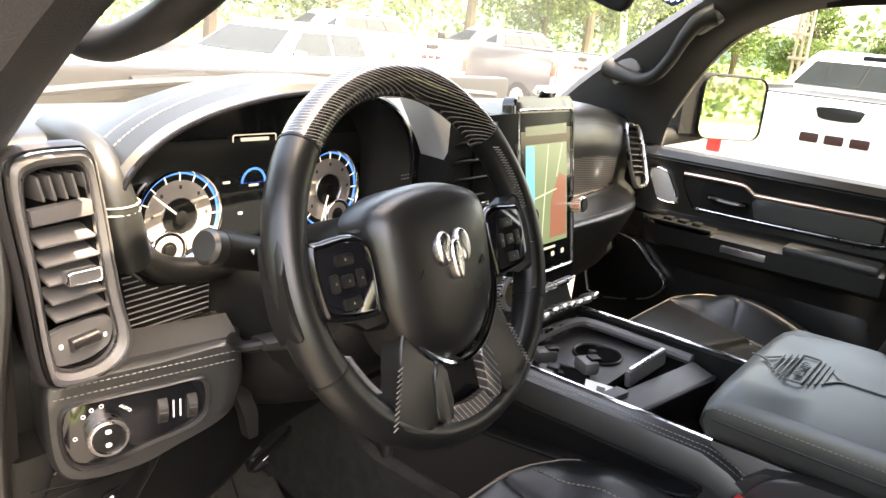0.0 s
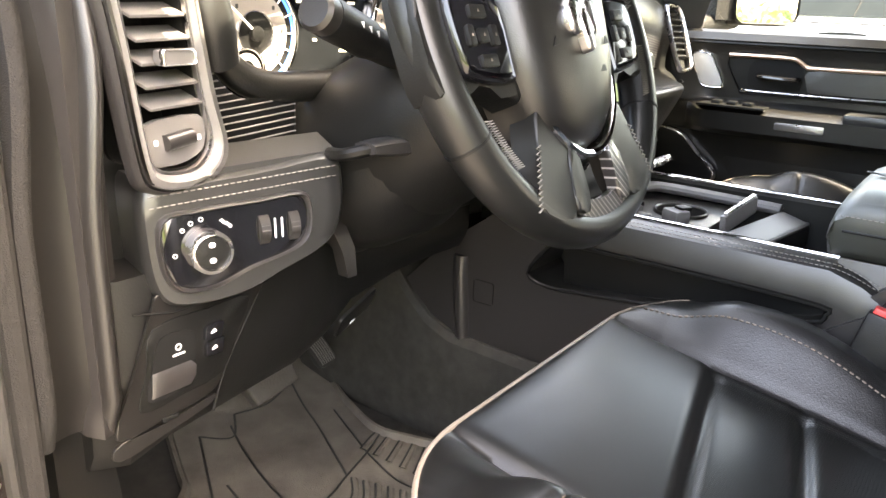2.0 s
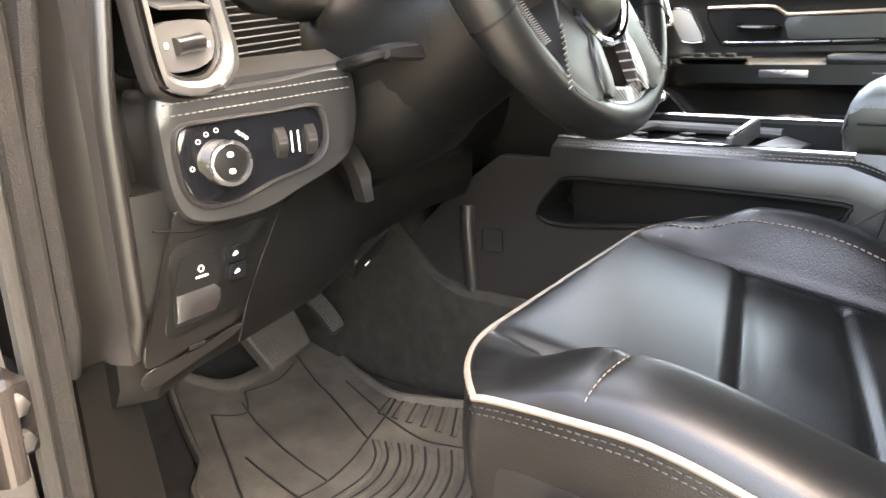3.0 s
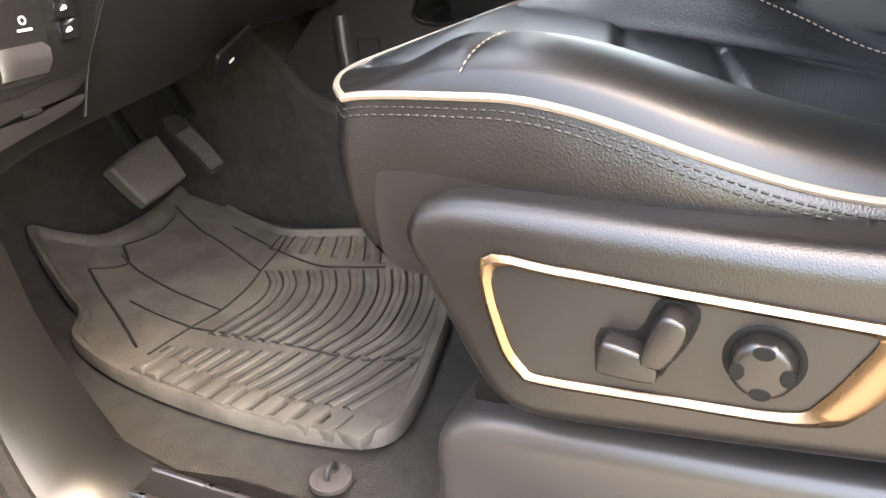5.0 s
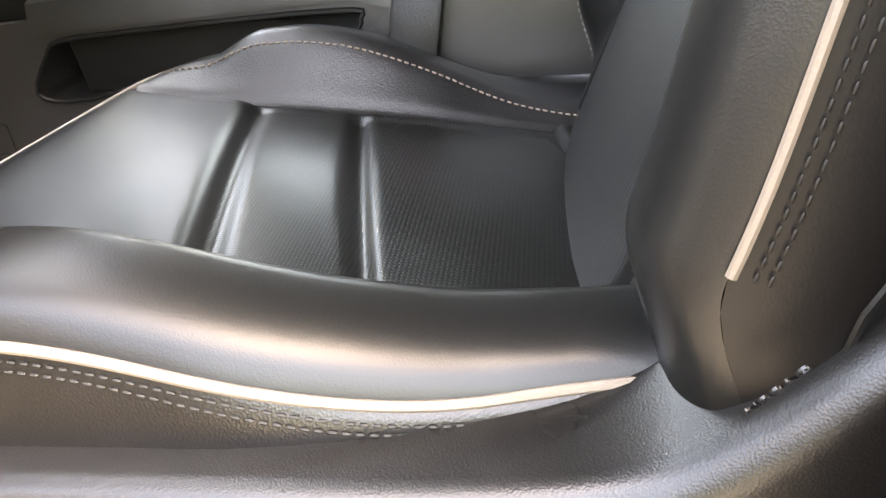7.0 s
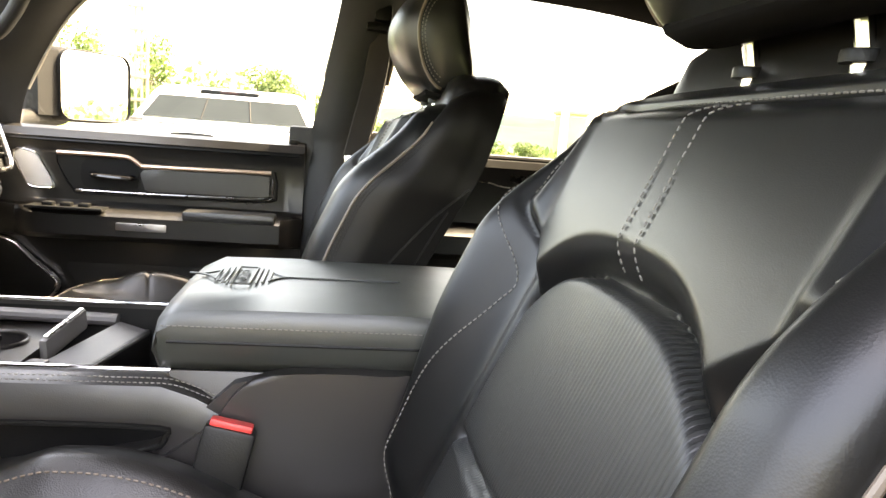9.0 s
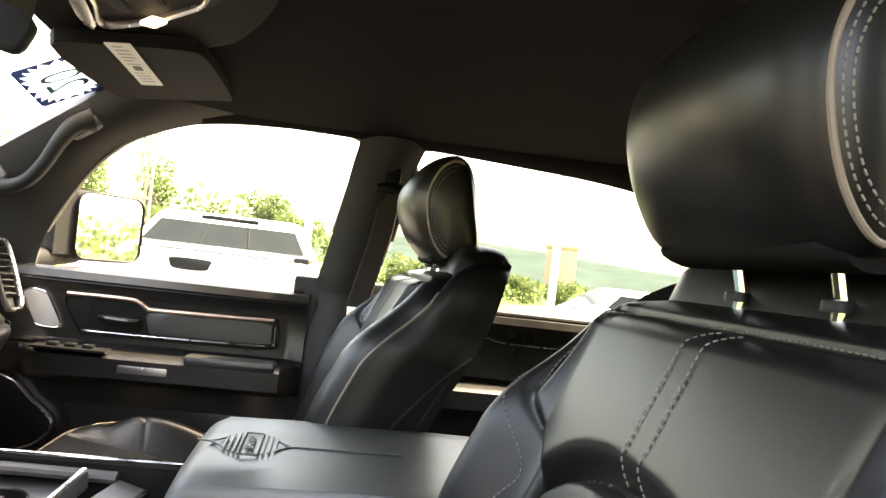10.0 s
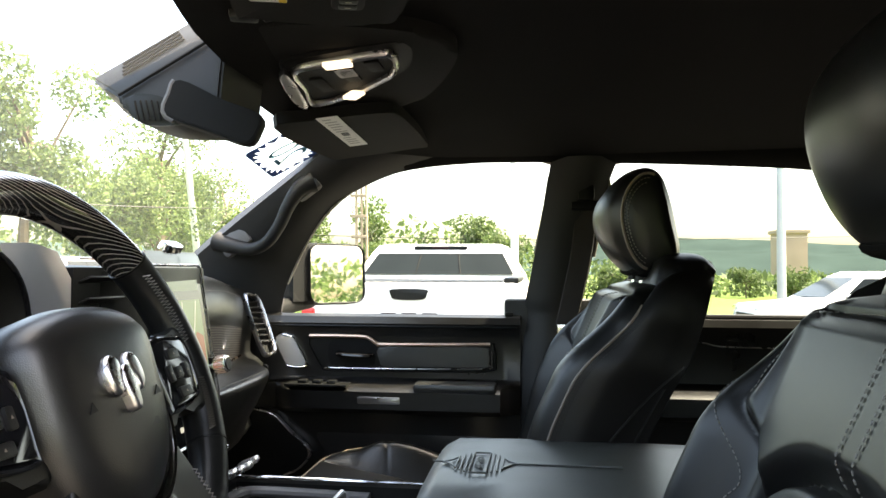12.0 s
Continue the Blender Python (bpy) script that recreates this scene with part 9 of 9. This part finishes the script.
        part("tail_lamp", T(box((0.02, sg * 0.93, 1.02), (0.10, 0.12, 0.26), 0.02)), M["red_lens"], p, "red tail lamp")
        part("door_mirror", T(box((3.95, sg * 1.16, 1.46), (0.12, 0.20, 0.24), 0.04)), M["plastic_dark"], p)
    # windshield
    bm = bmesh.new()
    bm.faces.new([bm.verts.new(v) for v in (V(4.075, -0.88, 1.43), V(4.13, 0, 1.43), V(4.075, 0.88, 1.43), V(3.47, 0.72, 1.80), V(3.52, 0, 1.80), V(3.47, -0.72, 1.80))])
    part("front_window", T(bm), M["car_glass"], p)
    # tailgate panel, handle, badge bars, bumper
    tg = part("tailgate", T(box((-0.004, 0, 1.06), (0.05, 1.62, 0.60), 0.02)), paint, p, "smooth tailgate")
    part("tailgate_crease", T(box((-0.034, 0, 1.26), (0.02, 1.56, 0.15), 0.008)), paint, tg)
    part("handle", T(plate(basis((-0.045, 0, 1.275), (0, -1, 0), (0, 0, 1)), soft_outline([(-0.15, 0.045), (0.15, 0.045), (0.16, 0.0), (0.12, -0.045), (-0.12, -0.045), (-0.16, 0.0)], 3), 0.012, 0.003)), M["plastic_dark"], tg, "black tailgate handle")
    for i in range(3):
        part("badge_bar", T(plate(basis((-0.030, 0.185 - 0.185 * i, 1.085), (0, -1, 0), (0, 0, 1)), rrect(0.140, 0.062, 0.012, 3), 0.014, 0.003)), M["red_bar"], tg, "dark red badge bar")
    part("badge_bar", T(plate(basis((-0.030, -0.62, 1.06), (0, -1, 0), (0, 0, 1)), rrect(0.12, 0.016, 0.004, 2), 0.006)), M["satin"], tg)
    part("badge_bar", T(plate(basis((-0.030, -0.62, 1.10), (0, -1, 0), (0, 0, 1)), rrect(0.14, 0.02, 0.004, 2), 0.006)), M["satin"], tg)
    part("bumper", T(box((-0.08, 0, 0.62), (0.20, 1.95, 0.22), 0.05)), M["chrome"], p, "chrome rear bumper")
    for x in (1.0, 4.75):
        for y in (-0.90, 0.90):
            wheel_into(p, m @ V(x, y, 0.40), m.to_3x3() @ V(0, 1, 0))
    return p


pickup((5.62, 0.84, GROUND + 0.02), 0.0, M["paint_white"], "white crew-cab pickup truck parked with its tailgate to the cab", False)


def suv(at, turn, paint, label):
    p = thing("suv", at, label, "car", "parked vehicles")
    m = Matrix.Translation(at) @ Matrix.Rotation(turn, 4, "Z")

    def T(bm):
        bmesh.ops.transform(bm, matrix=m, verts=bm.verts)
        return bm
    rings = []
    for x, h, w in ((0.0, 0.85, 0.80), (0.10, 1.0, 0.90), (1.0, 1.08, 0.95), (1.3, 1.12, 0.96), (3.9, 1.12, 0.95), (4.45, 1.08, 0.90), (4.6, 0.8, 0.84)):
        rings.append([V(x, -w * 0.95, 0.36), V(x, -w, 0.55), V(x, -w, h - 0.1), V(x, -w * 0.9, h), V(x, w * 0.9, h), V(x, w, h - 0.1), V(x, w, 0.55), V(x, w * 0.95, 0.36)])
    part("body", T(loft(rings)), paint, p, "", 40)
    rings = []
    for z, x0, x1, w in ((1.06, 1.05, 4.42, 0.90), (1.16, 1.22, 4.38, 0.88), (1.58, 1.92, 4.0, 0.72), (1.68, 2.15, 3.80, 0.62)):
        rings.append([V(x0, -w * 0.9, z), V(x0 - 0.08, 0, z), V(x0, w * 0.9, z), V((x0 + x1) / 2, w, z), V(x1, w * 0.9, z), V(x1, -w * 0.9, z), V((x0 + x1) / 2, -w, z)])
    part("cabin", T(loft(rings)), paint, p, "", 40)
    bm = bmesh.new()
    bm.faces.new([bm.verts.new(v) for v in (V(1.24, -0.76, 1.18), V(1.13, 0, 1.18), V(1.24, 0.76, 1.18), V(1.86, 0.63, 1.56), V(1.78, 0, 1.56), V(1.86, -0.63, 1.56))])
    part("front_window", T(bm), M["car_glass"], p)
    for sg in (-1, 1):
        for x0, x1 in ((1.55, 2.75), (2.82, 3.95)):
            bm = bmesh.new()
            k0, k1 = max(x0, 1.98 if x0 < 2 else x0), min(x1, 3.75)
            bm.faces.new([bm.verts.new(v) for v in (V(x0, sg * 0.895, 1.17), V(x1, sg * 0.895, 1.17), V(k1, sg * 0.765, 1.54), V(k0, sg * 0.765, 1.54))])
            part("side_window", T(bm), M["car_glass"], p)
        part("headlamp", T(box((0.10, sg * 0.68, 0.90), (0.20, 0.36, 0.14), 0.05)), M["clear"], p, "clear headlamp")
        part("door_mirror", T(box((1.62, sg * 1.02, 1.18), (0.10, 0.20, 0.14), 0.04)), paint, p)
    part("grille", T(box((0.02, 0, 0.72), (0.10, 1.0, 0.24), 0.03)), M["plastic_dark"], p)
    for x in (0.9, 3.75):
        for y in (-0.86, 0.86):
            wheel_into(p, m @ V(x, y, 0.35), m.to_3x3() @ V(0, 1, 0), 0.35, 0.22)


suv((15.0, -4.4, GROUND + 0.02), radians(-86), M["paint_white"], "white suv parked beyond the rear door")
suv((5.4, 9.6, GROUND + 0.02), radians(14), M["paint_white"], "white suv parked in the row ahead")
suv((1.2, 11.0, GROUND + 0.02), radians(60), M["paint_silver"], "silver suv parked in the row ahead")
pickup((10.9, 9.4, GROUND + 0.02), radians(80), M["paint_white"], "white pickup truck parked in the row ahead")
pickup((15.6, 8.6, GROUND + 0.02), radians(78), M["paint_grey"], "dark pickup truck parked in the row ahead")
suv((-3.5, 10.5, GROUND + 0.02), radians(75), M["paint_red"], "dark red suv parked in the row ahead")


def tree(at, height, spread, seed, leaf, n=1500, size=0.30):
    """Trunk with limbs and a crown of separate leaf clusters in uneven lobes."""
    rnd = random.Random(seed)
    t = thing("tree", at, "broad leafy green tree at the edge of the lot", "tree", "trees")
    b = Vector(at)
    trunk = bmesh.new()
    top = b + V(rnd.uniform(-0.3, 0.3), rnd.uniform(-0.3, 0.3), height * 0.72)
    sweep_into(trunk, spline([b, b + V(0.1, 0.05, height * 0.3), top], 4), [height * 0.030 * (1 - 0.085 * i) for i in range(9)], 8)
    lobes = []
    for i in range(11):
        a = rnd.uniform(0, 6.28)
        r = spread * rnd.uniform(0.25, 0.75)
        c = b + V(math.cos(a) * r, math.sin(a) * r, height * rnd.uniform(0.30, 0.90))
        lobes.append((c, spread * rnd.uniform(0.28, 0.48)))
        start = b.lerp(top, rnd.uniform(0.35, 0.95))
        sweep_into(trunk, spline([start, start.lerp(c, 0.5) + V(0, 0, 0.2), c], 3), [height * 0.010 * (1 - 0.11 * k) for k in range(7)], 5)
    part("trunk", trunk, M["bark"], t)
    verts, faces = [], []
    for i in range(n):
        c, r = lobes[rnd.randrange(len(lobes))]
        d = Vector((rnd.gauss(0, 1), rnd.gauss(0, 1), rnd.gauss(0, 0.8))).normalized() * r * rnd.uniform(0.55, 1.08)
        p = c + d
        u = Vector((rnd.gauss(0, 1), rnd.gauss(0, 1), rnd.gauss(0, 1))).normalized()
        w = u.cross(Vector((rnd.gauss(0, 1), rnd.gauss(0, 1), rnd.gauss(0, 1)))).normalized()
        s = size * rnd.uniform(0.5, 1.2)
        k = len(verts)
        verts += [p - u * s, p + w * s * 0.45, p + u * s, p - w * s * 0.45]
        faces.append((k, k + 1, k + 2, k + 3))
    me = bpy.data.meshes.new("crown")
    me.from_pydata([tuple(v) for v in verts], [], faces)
    me.materials.append(leaf)
    o = new("crown", me)
    o.parent = t
    o.matrix_parent_inverse = Matrix.Translation(-b)
    return t


rt = random.Random(5)
TREES = []
for i in range(9):          # along the front of the lot
    TREES.append((-4 + 7.0 * i + rt.uniform(-1.5, 1.5), 27 + rt.uniform(-2, 4) - 0.35 * i, rt.uniform(8, 13), rt.uniform(3.2, 4.6), 9000, 0.17))
for y, h, sp in ((12.5, 6.4, 2.0), (10.0, 5.6, 1.7), (7.3, 4.9, 1.5), (5.1, 3.4, 1.3), (2.9, 4.2, 1.5), (1.2, 3.3, 1.2), (-0.9, 2.5, 1.2), (-3.2, 2.3, 1.3)):      # beyond the passenger side
    TREES.append((29 + rt.uniform(-1, 2), y, h, sp, 3000, 0.11))
for i in range(11):
    TREES.append((46 + rt.uniform(-4, 8), -7.5 - 4.2 * i + rt.uniform(-1.5, 1.5), (2.4 if i == 0 else rt.uniform(1.5, 2.1)), rt.uniform(1.1, 1.6), 1800, 0.12))
for i, (x, y, h, sp, n, sz) in enumerate(TREES):
    tree((x, y, GROUND - 0.1), h, sp, 100 + i, M["leaf"] if i < 12 else M["leaf_far"], n, sz)


def hills():
    for k, (dist, base, amp) in enumerate(((320, 10, 5), (560, 23, 9))):
        bm = bmesh.new()
        rows = []
        for i in range(181):
            a = radians(-60 + 180 * i / 180)       # from the right rear round to the front
            dx, dy = math.cos(a), math.sin(a)
            h = base + amp * noise.noise(V(dx * 3 + k * 7, dy * 3, 0)) + 1.6 * noise.noise(V(dx * 40, dy * 40, k)) + 0.8 * noise.noise(V(dx * 120, dy * 120, k))
            rows.append([V(dx * dist, dy * dist, GROUND - 1), V(dx * (dist + 40), dy * (dist + 40), h * 0.7), V(dx * (dist + 90), dy * (dist + 90), h), V(dx * (dist + 200), dy * (dist + 200), h * 0.8)])
        rings_into(bm, rows, False, False, False)
        solid("backdrop", bm, M["hill"], "distant blue-green wooded hills", "hills", "structure")


hills()


def poles():
    p = thing("light_pole", (12.0, 0.15, GROUND), "tall pale metal light pole beside the lot", "light pole")
    part("shaft", tube([V(12.0, 0.15, GROUND), V(12.0, 0.17, 9.0)], [0.075, 0.055], 14), M["pole_metal"], p)
    part("base_plate", box((12.0, 0.15, GROUND + 0.03), (0.4, 0.4, 0.06), 0.01), M["pole_metal"], p)
    q = thing("light_pole", (20.0, -6.6, GROUND), "pale metal light pole seen through the rear window", "light pole")
    part("shaft", tube([V(20.0, -6.6, GROUND), V(20.0, -6.6, 9.0)], [0.12, 0.10], 14), M["pole_metal"], q)
    u = thing("timber_mast", (14.0, 3.35, GROUND), "pale timber mast of paired uprights with cross pieces", "mast")
    for dy in (-0.10, 0.0, 0.11):
        part("upright", tube([V(14.0, 3.30 + dy, GROUND), V(14.0, 3.42 + dy, 8.0)], 0.028, 8), M["pole_wood"], u)
    for i in range(14):
        part("cross_piece", box((13.98, 3.32 + 0.0145 * i, GROUND + 0.7 + 0.42 * i), (0.05, 0.34, 0.06), 0.01), M["pole_wood"], u)
    for x, y, lean in ((14.1, 14.0, 0.0), (30.0, 14.3, 1.0), (31.5, 14.6, -0.3)):
        w = thing("utility_pole", (x, y, GROUND), "slim grey utility pole among the trees", "utility pole")
        part("shaft", tube([V(x, y, GROUND), V(x - lean * 2.0, y, 7.5)], [0.16, 0.12], 10), M["pole_metal"], w)
    c = thing("overhead_cable", (30, 14, 4.2), "thin dark overhead cable between the poles", "cable")
    part("wire", tube(spline([(8, 20, 4.0), (16, 18, 3.6), (24, 15, 3.7), (32, 12, 4.2)], 6), 0.018, 5), M["plastic_dark"], c)
    part("wire", tube(spline([(30, 12, 3.0), (30, 2, 2.7), (31, -8, 2.75), (34, -20, 3.1)], 6), 0.015, 5), M["plastic_dark"], c)
    t = thing("brick_tower", (120, -38, GROUND), "distant pale brick tower among the trees", "tower")
    part("tower_wall", box((120, -37.5, 3.0), (4, 4.2, 8.4), 0.05), M["brick_far"], t)
    part("tower_cap", box((120, -37.5, 7.4), (4.6, 4.8, 0.5), 0.05), M["brick_far"], t)


poles()


def woods():
    """The belt of woodland all round the lot, one mass of leaf clusters with an uneven top. Its left and rear are
    unseen, added to darken low sky reflections.
    """
    rnd = random.Random(31)
    verts, faces = [], []
    for i in range(30000):
        a = rnd.uniform(0, 2 * math.pi)
        dx, dy = math.cos(a), math.sin(a)
        right = smooth(-0.2, 0.5, dx)
        rear = smooth(-0.55, -0.85, dy)
        low = 1 - 0.5 * right * smooth(0.05, -0.15, dy)
        r = (34 + 18 * right + 14 * rear) * (1 + 0.25 * rnd.random())
        top = (8.5 - 5.4 * right + 1.5 * right * smooth(-0.25, 0.10, dy)) * (1 - 0.40 * rear * (1 - right)) * (1 + 0.45 * noise.noise(V(dx * 5, dy * 5, 2)) + 0.35 * noise.noise(V(dx * 19, dy * 19, 5)))
        p = V(dx * r, dy * r, GROUND + top * low * rnd.random() ** 0.8)
        u = Vector((rnd.gauss(0, 1), rnd.gauss(0, 1), rnd.gauss(0, 1))).normalized()
        w = u.cross(Vector((rnd.gauss(0, 1), rnd.gauss(0, 1), rnd.gauss(0, 1)))).normalized()
        s = rnd.uniform(0.16, 0.42) * (1.2 - 0.3 * right)
        k = len(verts)
        verts += [p - u * s, p + w * s * 0.55, p + u * s, p - w * s * 0.55]
        faces.append((k, k + 1, k + 2, k + 3))
    me = bpy.data.meshes.new("woodland")
    me.from_pydata([tuple(v) for v in verts], [], faces)
    me.materials.append(M["leaf_far"])
    tagged(new("woodland", me), "belt of green woodland round the parking lot, its left and rear added unseen", "woods", "", "stuff")


woods()
